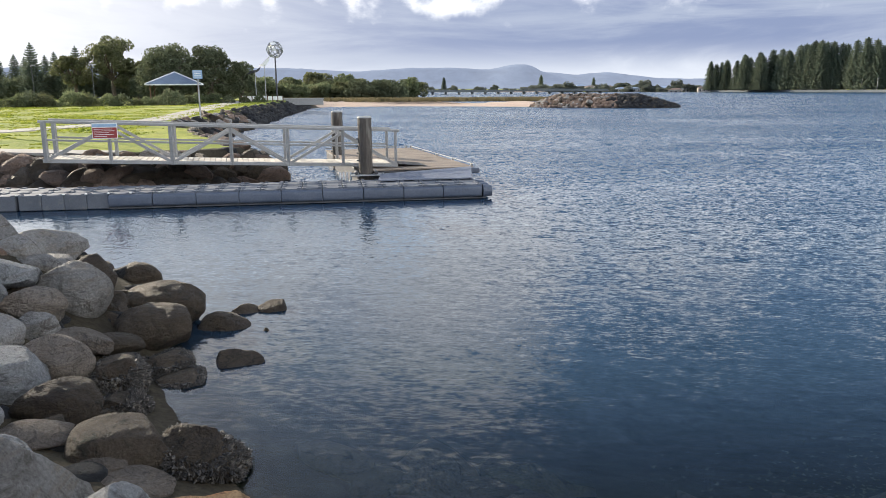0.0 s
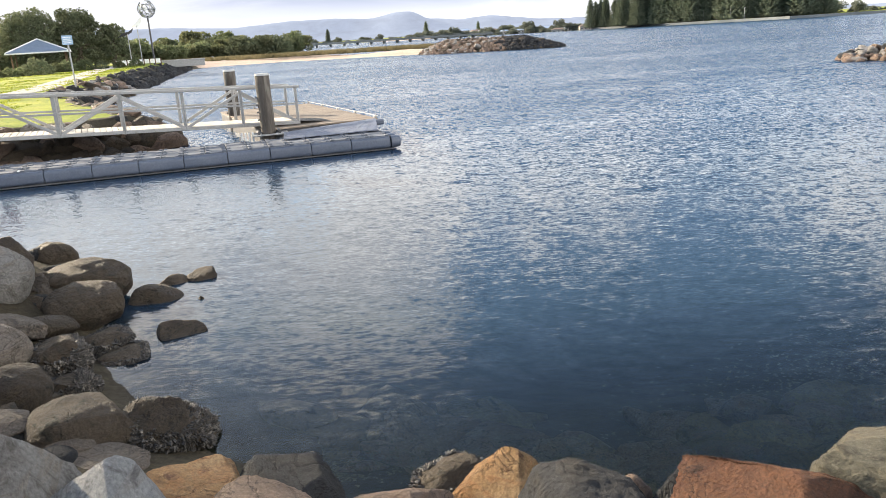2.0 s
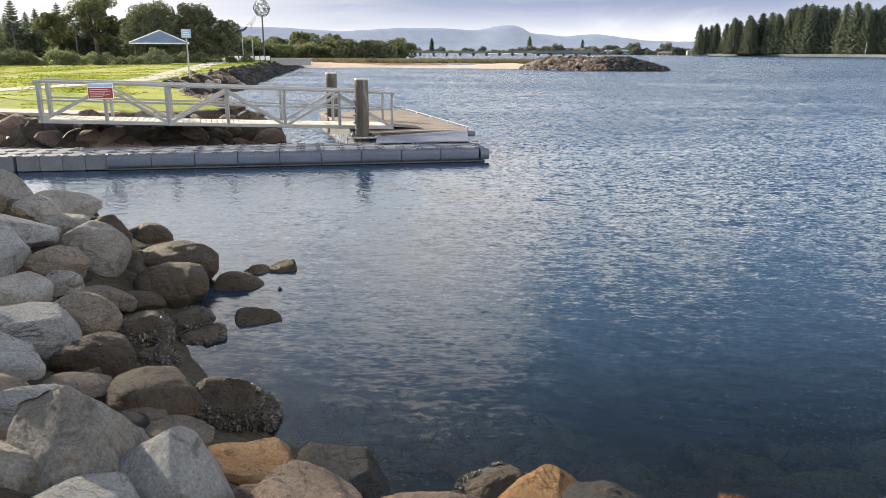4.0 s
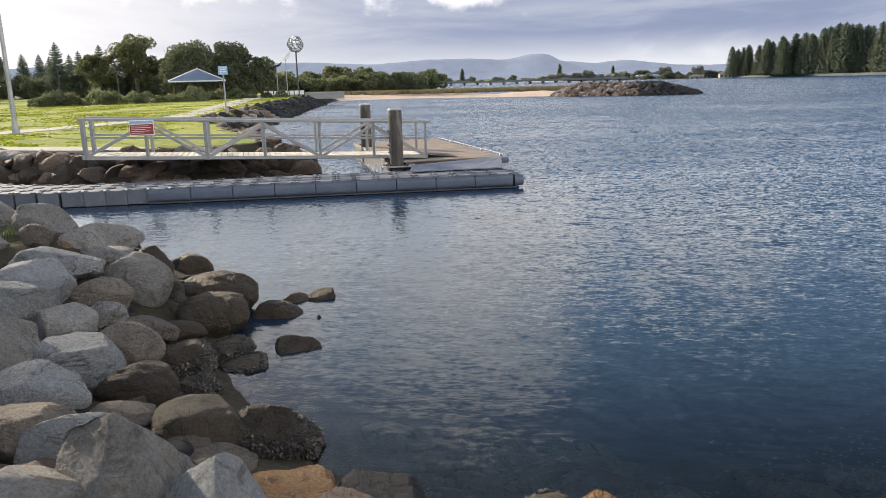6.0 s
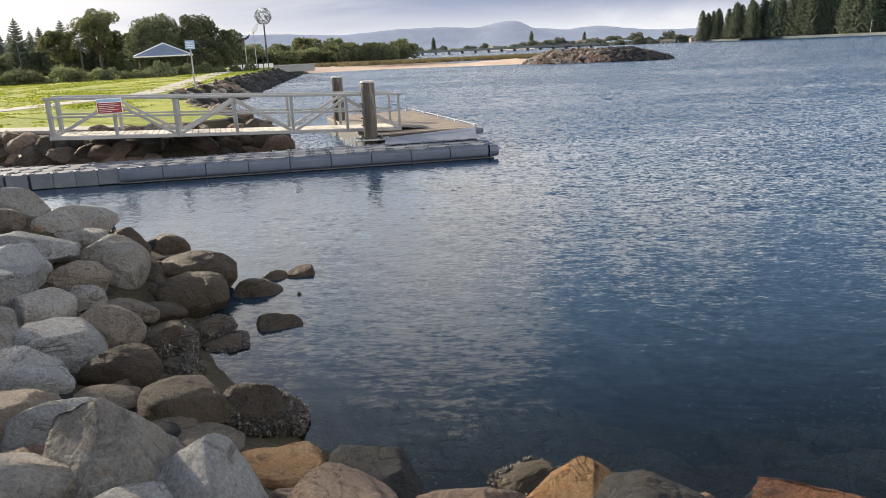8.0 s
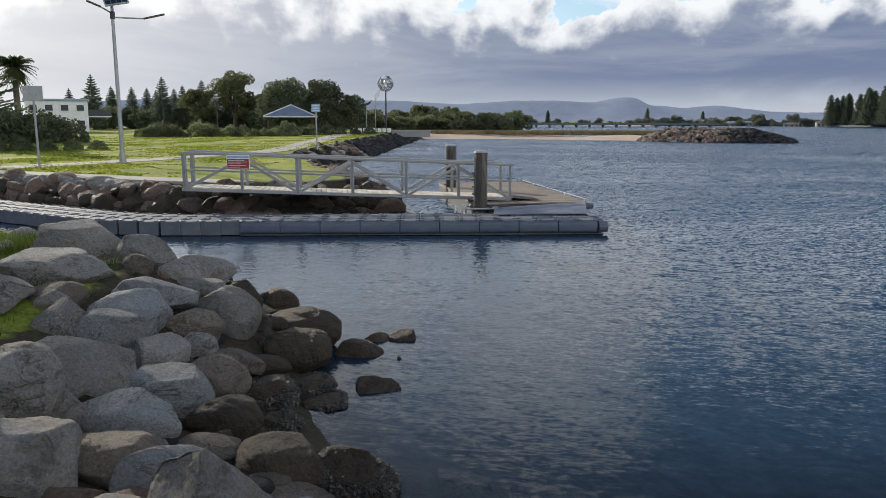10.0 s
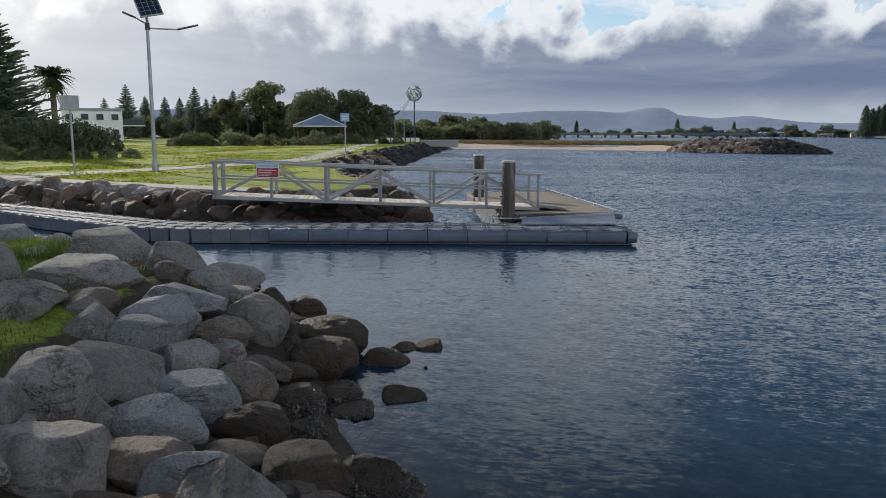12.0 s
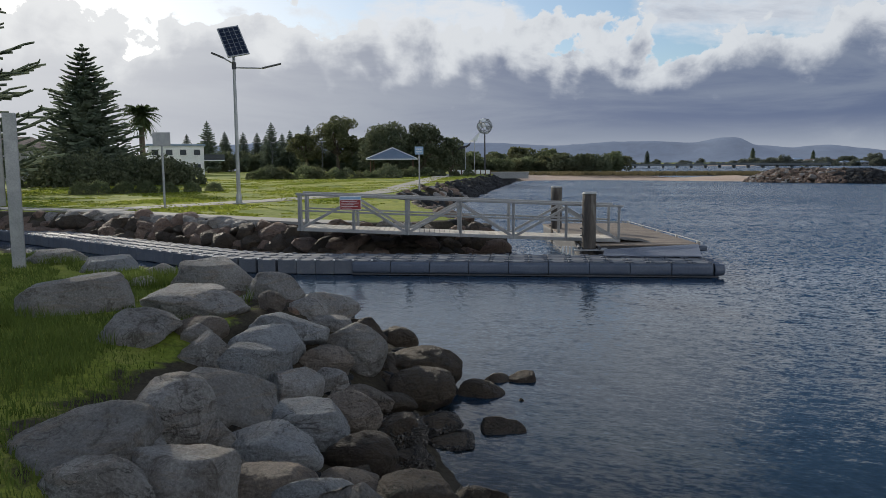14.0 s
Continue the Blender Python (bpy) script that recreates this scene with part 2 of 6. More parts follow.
    upv.inputs[2].default_value = 1.0
    bp = N("ShaderNodeVectorMath")
    bp.operation = "NORMALIZE"
    L(vadd(tilt, upv.outputs[0]), bp.inputs[0])
    gloss = N("ShaderNodeBsdfGlossy")
    gloss.inputs["Color"].default_value = (1, 1, 1, 1)
    L(span(open_, 0, 1, 0.085, 0.012), gloss.inputs["Roughness"])
    L(bp.outputs[0], gloss.inputs["Normal"])
    body = N("ShaderNodeBsdfDiffuse")
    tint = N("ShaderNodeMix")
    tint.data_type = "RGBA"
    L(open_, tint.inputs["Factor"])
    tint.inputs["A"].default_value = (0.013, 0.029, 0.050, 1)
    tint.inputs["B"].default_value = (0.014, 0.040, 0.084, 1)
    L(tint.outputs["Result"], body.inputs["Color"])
    clear = N("ShaderNodeBsdfTransparent")
    clear.inputs["Color"].default_value = (0.72, 0.78, 0.62, 1)
    # the water clouds over with depth: bottom shows only within about two metres of the bank
    under = N("ShaderNodeMixShader")
    edge = math_("ADD", math_("ADD", sep.outputs[1], math_("MULTIPLY", math_("MAXIMUM", sep.outputs[0], 0.0), -0.12)), math_("MULTIPLY", math_("MINIMUM", sep.outputs[0], 0.0), 0.3))
    L(span(edge, 4.3, 8.2, 0.0, 1.0), under.inputs[0])
    L(clear.outputs[0], under.inputs[1])
    L(body.outputs[0], under.inputs[2])
    fr = N("ShaderNodeFresnel")
    fr.inputs["IOR"].default_value = 1.34
    L(bp.outputs[0], fr.inputs["Normal"])
    mix = N("ShaderNodeMixShader")
    L(fr.outputs[0], mix.inputs[0])
    L(under.outputs[0], mix.inputs[1])
    L(gloss.outputs[0], mix.inputs[2])
    L(mix.outputs[0], out.inputs[0])
    return m


M = {}
M["water"] = water_material()
M["soil"] = surface("muddy bank and gravel bed", (0.034, 0.028, 0.021), (0.064, 0.054, 0.038), 1.4, 0.95, 0.7, 22, c=(0.022, 0.030, 0.017), patch=2.2, depth=0.04)


def ground_material():
    """Lawn, muddy bank, sand and dry dune in one sheet: the masks on the mesh are frayed by noise."""
    m = bpy.data.materials.new("lawn, bank and beach")
    m.use_nodes = True
    nt = m.node_tree
    N, L = nt.nodes.new, nt.links.new
    bsdf = nt.nodes["Principled BSDF"]
    bsdf.inputs["Specular IOR Level"].default_value = 0.12
    bsdf.inputs["Roughness"].default_value = 0.95
    pos = N("ShaderNodeNewGeometry").outputs["Position"]

    def tex(sc, detail=7, r=0.62, d=0.5):
        n = N("ShaderNodeTexNoise")
        L(pos, n.inputs["Vector"])
        for k, x in (("Scale", sc), ("Detail", detail), ("Roughness", r), ("Distortion", d)):
            n.inputs[k].default_value = x
        return n.outputs["Fac"]

    def span(v, lo, hi, x, y):
        q = N("ShaderNodeMapRange")
        L(v, q.inputs["Value"])
        for k, z in zip(("From Min", "From Max", "To Min", "To Max"), (lo, hi, x, y)):
            q.inputs[k].default_value = z
        return q.outputs["Result"]

    def blend(f, p, q):
        x = N("ShaderNodeMix")
        x.data_type = "RGBA"
        L(f, x.inputs["Factor"])
        for k, v in (("A", p), ("B", q)):
            if isinstance(v, tuple):
                x.inputs[k].default_value = (*v, 1)
            else:
                L(v, x.inputs[k])
        return x.outputs["Result"]

    def mask(name):
        at = N("ShaderNodeAttribute")
        at.attribute_name = name
        add = N("ShaderNodeMath")
        L(at.outputs["Fac"], add.inputs[0])
        L(span(tex(1.6), 0.2, 0.8, -0.5, 0.5), add.inputs[1])
        return span(add.outputs[0], 0.42, 0.58, 0.0, 1.0)

    broad, mid, fine = tex(0.22), tex(1.3), tex(18, 6, 0.7)
    lawn = blend(span(broad, 0.35, 0.65, 0, 1), (0.125, 0.175, 0.024), (0.31, 0.32, 0.055))
    lawn = blend(span(mid, 0.54, 0.68, 0, 0.55), lawn, (0.31, 0.29, 0.09))
    # dark green patches stand in for tree shadow streaks on the lawn
    lawn = blend(span(tex(0.55, 6, 0.7, 1.5), 0.55, 0.66, 0, 0.75), lawn, (0.085, 0.13, 0.025))
    soil = blend(span(mid, 0.35, 0.65, 0, 1), (0.035, 0.03, 0.022), (0.075, 0.063, 0.043))
    sand = blend(span(broad, 0.35, 0.65, 0, 1), (0.43, 0.325, 0.255), (0.51, 0.40, 0.32))
    dune = blend(span(mid, 0.35, 0.65, 0, 1), (0.12, 0.105, 0.06), (0.26, 0.215, 0.14))
    col = blend(mask("lawn_mask"), soil, lawn)
    col = blend(mask("sand_mask"), col, sand)
    col = blend(mask("dune_mask"), col, dune)
    hsv = N("ShaderNodeHueSaturation")
    L(col, hsv.inputs["Color"])
    L(span(fine, 0.25, 0.75, 0.55, 1.45), hsv.inputs["Value"])
    L(hsv.outputs[0], bsdf.inputs["Base Color"])
    bp = N("ShaderNodeBump")
    bp.inputs["Strength"].default_value, bp.inputs["Distance"].default_value = 0.7, 0.04
    L(fine, bp.inputs["Height"])
    L(bp.outputs[0], bsdf.inputs["Normal"])
    return m


M["ground"] = ground_material()
M["path"] = surface("worn concrete path", (0.30, 0.28, 0.25), (0.38, 0.36, 0.32), 0.8, 0.9, 0.2, 25, spec=0.2)


def stone(name, a, b, c, d, rand=0.15, rough=0.85):
    """Broken rock: broad staining, blotches, dark seams, speckle, and relief from pits to hollows."""
    m = bpy.data.materials.new(name)
    m.use_nodes = True
    nt = m.node_tree
    N, L = nt.nodes.new, nt.links.new
    bsdf = nt.nodes["Principled BSDF"]
    bsdf.inputs["Specular IOR Level"].default_value = 0.3
    info = N("ShaderNodeObjectInfo")
    comb = N("ShaderNodeCombineXYZ")
    for i in range(3):
        L(info.outputs["Random"], comb.inputs[i])
    off = N("ShaderNodeVectorMath")
    off.operation = "MULTIPLY_ADD"
    L(comb.outputs[0], off.inputs[0])
    off.inputs[1].default_value = (31.0, 17.0, 43.0)
    L(N("ShaderNodeNewGeometry").outputs["Position"], off.inputs[2])
    vec = off.outputs[0]

    def tex(s, detail=8, r=0.62, dist=0.6, stretch=None):
        n = N("ShaderNodeTexNoise")
        v = vec
        if stretch:
            mp = N("ShaderNodeMapping")
            mp.inputs["Scale"].default_value = stretch
            mp.inputs["Rotation"].default_value = (0.3, 0.2, 0)
            L(vec, mp.inputs["Vector"])
            v = mp.outputs[0]
        L(v, n.inputs["Vector"])
        for k, x in (("Scale", s), ("Detail", detail), ("Roughness", r), ("Distortion", dist)):
            n.inputs[k].default_value = x
        return n.outputs["Fac"]

    def span(v, lo, hi, x, y):
        q = N("ShaderNodeMapRange")
        L(v, q.inputs["Value"])
        for k, z in zip(("From Min", "From Max", "To Min", "To Max"), (lo, hi, x, y)):
            q.inputs[k].default_value = z
        return q.outputs["Result"]

    def blend(f, p, q):
        x = N("ShaderNodeMix")
        x.data_type = "RGBA"
        L(f, x.inputs["Factor"])
        for k, v in (("A", p), ("B", q)):
            if isinstance(v, tuple):
                x.inputs[k].default_value = (*v, 1)
            else:
                L(v, x.inputs[k])
        return x.outputs["Result"]

    def maths(op, p, q):
        x = N("ShaderNodeMath")
        x.operation = op
        for i, v in enumerate((p, q)):
            if isinstance(v, (int, float)):
                x.inputs[i].default_value = v
            else:
                L(v, x.inputs[i])
        return x.outputs[0]

    broad, blotch, beds, grain = tex(1.7), tex(5.0, 9, 0.68, 1.2), tex(3.0, 7, 0.6, 0.8, (1, 1, 5)), tex(46, 6, 0.75, 0.2)
    col = blend(span(broad, 0.36, 0.64, 0, 1), a, b)
    col = blend(span(beds, 0.5, 0.64, 0, 0.7), col, d)
    col = blend(span(blotch, 0.54, 0.66, 0, 0.9), col, c)
    col = blend(span(tex(11.0, 8, 0.7, 1.5), 0.60, 0.70, 0, 0.6), col, tuple(min(1.0, x * 1.5) for x in b))
    vein = maths("ABSOLUTE", maths("SUBTRACT", tex(2.3, 5, 0.55, 1.8), 0.5), 0.0)
    crack = maths("MULTIPLY", span(vein, 0.0, 0.016, 1.0, 0.0), span(tex(1.1, 3, 0.5, 0.5), 0.46, 0.56, 0.0, 1.0))
    col = blend(maths("MULTIPLY", crack, 0.65), col, tuple(x * 0.35 for x in c))
    pits = tex(15.0, 6, 0.7, 0.6)
    hsv = N("ShaderNodeHueSaturation")
    L(col, hsv.inputs["Color"])
    L(maths("MULTIPLY", span(grain, 0.30, 0.70, 0.60, 1.40), span(info.outputs["Random"], 0, 1, 1 - rand, 1 + rand)), hsv.inputs["Value"])
    L(hsv.outputs[0], bsdf.inputs["Base Color"])
    L(span(grain, 0.2, 0.8, rough - 0.12, min(1.0, rough + 0.12)), bsdf.inputs["Roughness"])
    high = maths("ADD", maths("ADD", maths("MULTIPLY", blotch, 1.6), maths("MULTIPLY", beds, 0.6)), maths("MULTIPLY", grain, 0.6))
    high = maths("SUBTRACT", maths("ADD", high, maths("MULTIPLY", pits, 0.7)), maths("MULTIPLY", crack, 0.45))
    bp = N("ShaderNodeBump")
    bp.inputs["Strength"].default_value, bp.inputs["Distance"].default_value = 1.0, 0.085
    L(high, bp.inputs["Height"])
    L(bp.outputs[0], bsdf.inputs["Normal"])
    return m


M["stone_grey"] = stone("grey weathered sandstone", (0.252, 0.238, 0.222), (0.360, 0.346, 0.328), (0.150, 0.134, 0.117), (0.300, 0.256, 0.208), 0.2)
M["stone_pale"] = stone("pale grey sandstone", (0.270, 0.278, 0.284), (0.370, 0.379, 0.386), (0.170, 0.168, 0.166), (0.325, 0.310, 0.292), 0.12)
M["stone_tan"] = stone("brown-tan sandstone", (0.186, 0.130, 0.100), (0.258, 0.194, 0.154), (0.090, 0.070, 0.058), (0.255, 0.168, 0.115), 0.2)
M["stone_orange"] = stone("ochre iron-stained sandstone", (0.289, 0.157, 0.066), (0.357, 0.237, 0.126), (0.128, 0.062, 0.036), (0.340, 0.152, 0.060), 0.1)
M["stone_orange_bed"] = stone("brown silt-covered stone", (0.15, 0.115, 0.07), (0.23, 0.18, 0.11), (0.07, 0.06, 0.04), (0.20, 0.15, 0.08), 0.3)
M["stone_red"] = stone("rusty red sandstone", (0.100, 0.043, 0.026), (0.165, 0.080, 0.046), (0.018, 0.015, 0.015), (0.150, 0.066, 0.032), 0.1)
M["stone_olive"] = stone("grey-olive lichened sandstone", (0.118, 0.110, 0.082), (0.185, 0.170, 0.128), (0.062, 0.056, 0.042), (0.190, 0.150, 0.100), 0.1)
M["stone_brown"] = stone("weed- and shade-darkened brown rock", (0.056, 0.042, 0.031), (0.096, 0.074, 0.052), (0.032, 0.029, 0.021), (0.080, 0.060, 0.036), 0.2, 0.72)
M["stone_buff"] = stone("buff grey-brown sandstone", (0.178, 0.148, 0.122), (0.250, 0.216, 0.182), (0.096, 0.082, 0.070), (0.230, 0.182, 0.138), 0.2)
M["stone_dark"] = stone("dark blue-grey basalt", (0.020, 0.022, 0.026), (0.046, 0.047, 0.050), (0.012, 0.012, 0.012), (0.055, 0.050, 0.044), 0.15, 0.85)
M["float"] = surface("blue-grey moulded plastic", (0.088, 0.098, 0.118), (0.118, 0.128, 0.148), 1.2, 0.7, 0.15, 30, 0.10, c=(0.14, 0.145, 0.15), patch=4.0, depth=0.005)
M["fender"] = surface("dark blue-grey plastic", (0.070, 0.086, 0.120), (0.095, 0.111, 0.145), 1.5, 0.45, 0.1, 25, 0.08, depth=0.005)
M["alu"] = surface("dull painted aluminium", (0.267, 0.267, 0.262), (0.325, 0.325, 0.318), 2.0, 0.5, 0.08, 40, 0.06, metal=0.25, c=(0.251, 0.246, 0.233), patch=6, depth=0.004)
M["deck"] = surface("weathered grey-brown decking", (0.174, 0.138, 0.108), (0.248, 0.204, 0.162), 1.5, 0.85, 0.4, 30, 0.16, depth=0.008)
M["deck_pale"] = surface("pale bleached decking", (0.48, 0.43, 0.36), (0.60, 0.55, 0.47), 1.5, 0.85, 0.3, 30, 0.12, depth=0.008)
M["ramp"] = surface("grey ribbed sheet", (0.182, 0.201, 0.253), (0.233, 0.253, 0.302), 1.4, 0.6, 0.3, 40, 0.0, depth=0.006)
M["pile"] = surface("tarred weathered timber pile", (0.05, 0.042, 0.036), (0.115, 0.10, 0.085), 3.0, 0.85, 0.8, 14, 0.1, c=(0.16, 0.15, 0.13), patch=2.0, stretch=(3, 3, 0.35), depth=0.03)
M["pilecap"] = surface("pale pile cap", (0.34, 0.34, 0.33), (0.44, 0.43, 0.42), 4, 0.7, 0.2, 30)
M["steel"] = surface("galvanised steel", (0.30, 0.31, 0.31), (0.40, 0.40, 0.40), 3, 0.45, 0.08, 40, 0.05, metal=0.6, depth=0.003)
M["dark"] = surface("dark grey metal", (0.05, 0.05, 0.055), (0.085, 0.085, 0.09), 4, 0.55, 0.1, 40)
M["solar"] = surface("blue-black solar cell", (0.012, 0.016, 0.03), (0.02, 0.026, 0.045), 5, 0.15, 0.0, 40, 0.1)
M["white"] = surface("white paint", (0.72, 0.72, 0.70), (0.80, 0.80, 0.78), 1.2, 0.6, 0.08, 25, 0.04, depth=0.004)
M["red"] = surface("faded red sign face", (0.24, 0.030, 0.030), (0.30, 0.050, 0.048), 5, 0.5, 0.0, 40)
M["blue"] = surface("pale blue sign face", (0.25, 0.38, 0.55), (0.32, 0.45, 0.60), 4, 0.5, 0.0, 40)
M["roof_blue"] = surface("blue-grey sheet roofing", (0.24, 0.31, 0.42), (0.30, 0.37, 0.48), 0.8, 0.45, 0.1, 20, 0.05)
M["roof_red"] = surface("brown tile roof", (0.13, 0.095, 0.08), (0.18, 0.13, 0.11), 0.8, 0.8, 0.3, 12, 0.2)
M["wood"] = surface("stained timber", (0.10, 0.06, 0.035), (0.16, 0.10, 0.06), 2, 0.7, 0.3, 20, stretch=(1, 1, 0.2))
M["bark"] = surface("grey-brown bark", (0.09, 0.07, 0.055), (0.16, 0.13, 0.10), 2, 0.95, 0.9, 9, stretch=(1, 1, 0.3), depth=0.05)
M["leaf_pine"] = surface("dark pine needles", (0.125, 0.157, 0.112), (0.183, 0.211, 0.147), 0.5, 0.9, 0.0, 3, 0.2, spec=0.15)
M["leaf_fig"] = surface("dark fig leaves", (0.095, 0.115, 0.068), (0.162, 0.176, 0.101), 0.6, 0.75, 0.0, 4, 0.2, spec=0.2)
M["leaf_gum"] = surface("olive gum leaves", (0.108, 0.121, 0.061), (0.176, 0.182, 0.095), 0.6, 0.8, 0.0, 4, 0.2, spec=0.2)
M["leaf_shrub"] = surface("grey-green shrub leaves", (0.110, 0.138, 0.068), (0.206, 0.228, 0.124), 0.9, 0.8, 0.0, 5, 0.25, spec=0.2)
# far leaves are greyed and paled in colour to stand in for haze
M["leaf_far"] = surface("haze-paled grey-green leaves", (0.125, 0.140, 0.115), (0.175, 0.190, 0.150), 0.3, 0.9, 0.0, 3, 0.25, spec=0.1)
M["leaf_palm"] = surface("palm fronds", (0.060, 0.090, 0.038), (0.120, 0.150, 0.060), 0.9, 0.7, 0.0, 5, 0.2)


def leafy(m, share=0.55):
    """Lets light through a leaf: part of the surface scatters to its far side."""
    nt = m.node_tree
    b = nt.nodes["Principled BSDF"]
    out = [n for n in nt.nodes if n.type == "OUTPUT_MATERIAL"][0]
    tr = nt.nodes.new("ShaderNodeBsdfTranslucent")
    mx = nt.nodes.new("ShaderNodeMixShader")
    mx.inputs[0].default_value = share
    nt.links.new(b.inputs["Base Color"].links[0].from_socket, tr.inputs["Color"])
    nt.links.new(b.outputs[0], mx.inputs[1])
    nt.links.new(tr.outputs[0], mx.inputs[2])
    nt.links.new(mx.outputs[0], out.inputs[0])
    return m


M["grass"] = surface("long grass blades", (0.087, 0.126, 0.022), (0.167, 0.210, 0.047), 1.5, 0.8, 0.0, 6, spec=0.2)
M["turf"] = surface("coarse turf", (0.12, 0.165, 0.022), (0.30, 0.32, 0.06), 0.35, 0.9, 0.0, 4, spec=0.1)
M["dune"] = surface("dry dune grass", (0.09, 0.08, 0.045), (0.17, 0.145, 0.085), 0.3, 0.95, 0.4, 3, spec=0.1)
M["weed"] = surface("brown seaweed", (0.06, 0.05, 0.03), (0.13, 0.105, 0.06), 4, 0.6, 0.5, 20)
M["glass"] = surface("dark window glass", (0.03, 0.035, 0.04), (0.05, 0.055, 0.06), 0.4, 0.08, 0.0, 5, 0.2)
for _k in ("leaf_far", "leaf_pine", "leaf_fig", "leaf_gum", "leaf_shrub", "leaf_palm", "grass", "turf", "dune"):
    leafy(M[_k], 0.35 if _k in ("leaf_fig", "leaf_pine") else 0.5)
M["bridge"] = surface("stained dark concrete", (0.10, 0.115, 0.12), (0.15, 0.165, 0.17), 0.1, 0.9, 0.1, 2, 0.1)
M["concrete"] = surface("grey concrete", (0.27, 0.27, 0.26), (0.35, 0.345, 0.33), 0.4, 0.9, 0.2, 8, 0.1)
M["cream"] = surface("weathered cream plaster", (0.34, 0.31, 0.27), (0.42, 0.39, 0.34), 0.4, 0.9, 0.2, 8, 0.2)
M["tyre"] = surface("black rubber", (0.02, 0.02, 0.02), (0.03, 0.03, 0.03), 4, 0.8, 0.1, 30)


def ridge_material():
    # distance haze is put into the bluish base colour and the emission
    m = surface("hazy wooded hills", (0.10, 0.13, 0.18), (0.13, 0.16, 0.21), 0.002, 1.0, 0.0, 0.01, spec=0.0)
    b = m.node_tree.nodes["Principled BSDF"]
    b.inputs["Emission Color"].default_value = (0.25, 0.27, 0.33, 1)   # glow stands in for air light over four kilometres
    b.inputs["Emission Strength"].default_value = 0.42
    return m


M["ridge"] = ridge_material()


# ---- mesh helpers ----
def obj(name, bm, mat, parent=None, smooth=False):
    me = bpy.data.meshes.new(name)
    bm.to_mesh(me)
    bm.free()
    if smooth:
        me.polygons.foreach_set("use_smooth", [True] * len(me.polygons))
    me.materials.append(mat)
    ob = new(name, me)
    if parent is not None:
        ob.parent = parent
    return ob


def part(name, bm, mat, parent, label="", smooth=False):
    ob = obj(name, bm, mat, parent, smooth)
    if label:
        ob["label"] = label
    return ob


def thing(name, at=(0, 0, 0), turn=0.0, **tags):
    e = new(name)
    e.matrix_world = pose(*at, 0, 0, turn)
    return tagged(e, **tags)


def raw(name, verts, faces, mat, parent=None, smooth=False):
    me = bpy.data.meshes.new(name)
    me.from_pydata([tuple(v) for v in verts], [], faces)
    if smooth:
        me.polygons.foreach_set("use_smooth", [True] * len(me.polygons))
    me.materials.append(mat)
    ob = new(name, me)
    if parent is not None:
        ob.parent = parent
    return ob


def box(size, at=(0, 0, 0), bevel=0.0, bm=None, turn=None, seg=2):
    bm = bm or bmesh.new()
    r = bmesh.ops.create_cube(bm, size=1.0)
    bmesh.ops.scale(bm, vec=size, verts=r["verts"])
    if bevel:
        es = list({e for v in r["verts"] for e in v.link_edges})
        g = bmesh.ops.bevel(bm, geom=es, offset=bevel, segments=seg, affect="EDGES", profile=0.5)
        vs = list({v for f in g["faces"] for v in f.verts} | {v for v in r["verts"] if v.is_valid})
    else:
        vs = r["verts"]
    if turn is not None:
        bmesh.ops.rotate(bm, cent=(0, 0, 0), matrix=turn.to_3x3(), verts=vs)
    bmesh.ops.translate(bm, vec=at, verts=vs)
    return bm


def bar(p, q, w, h, bm=None, bevel=0.0):
    """A squared bar from p to q."""
    p, q = Vector(p), Vector(q)
    d = q - p
    m = d.to_track_quat("X", "Z").to_matrix()
    return box((d.length, w, h), tuple((p + q) / 2), bevel, bm, m)


def rod(p, q, r, r2=None, seg=12, bm=None):
    bm = bm or bmesh.new()
    p, q = Vector(p), Vector(q)
    d = q - p
    m = Matrix.Translation((p + q) / 2) @ d.to_track_quat("Z", "Y").to_matrix().to_4x4()
    bmesh.ops.create_cone(bm, cap_ends=True, segments=seg, radius1=r, radius2=r if r2 is None else r2, depth=d.length, matrix=m)
    return bm


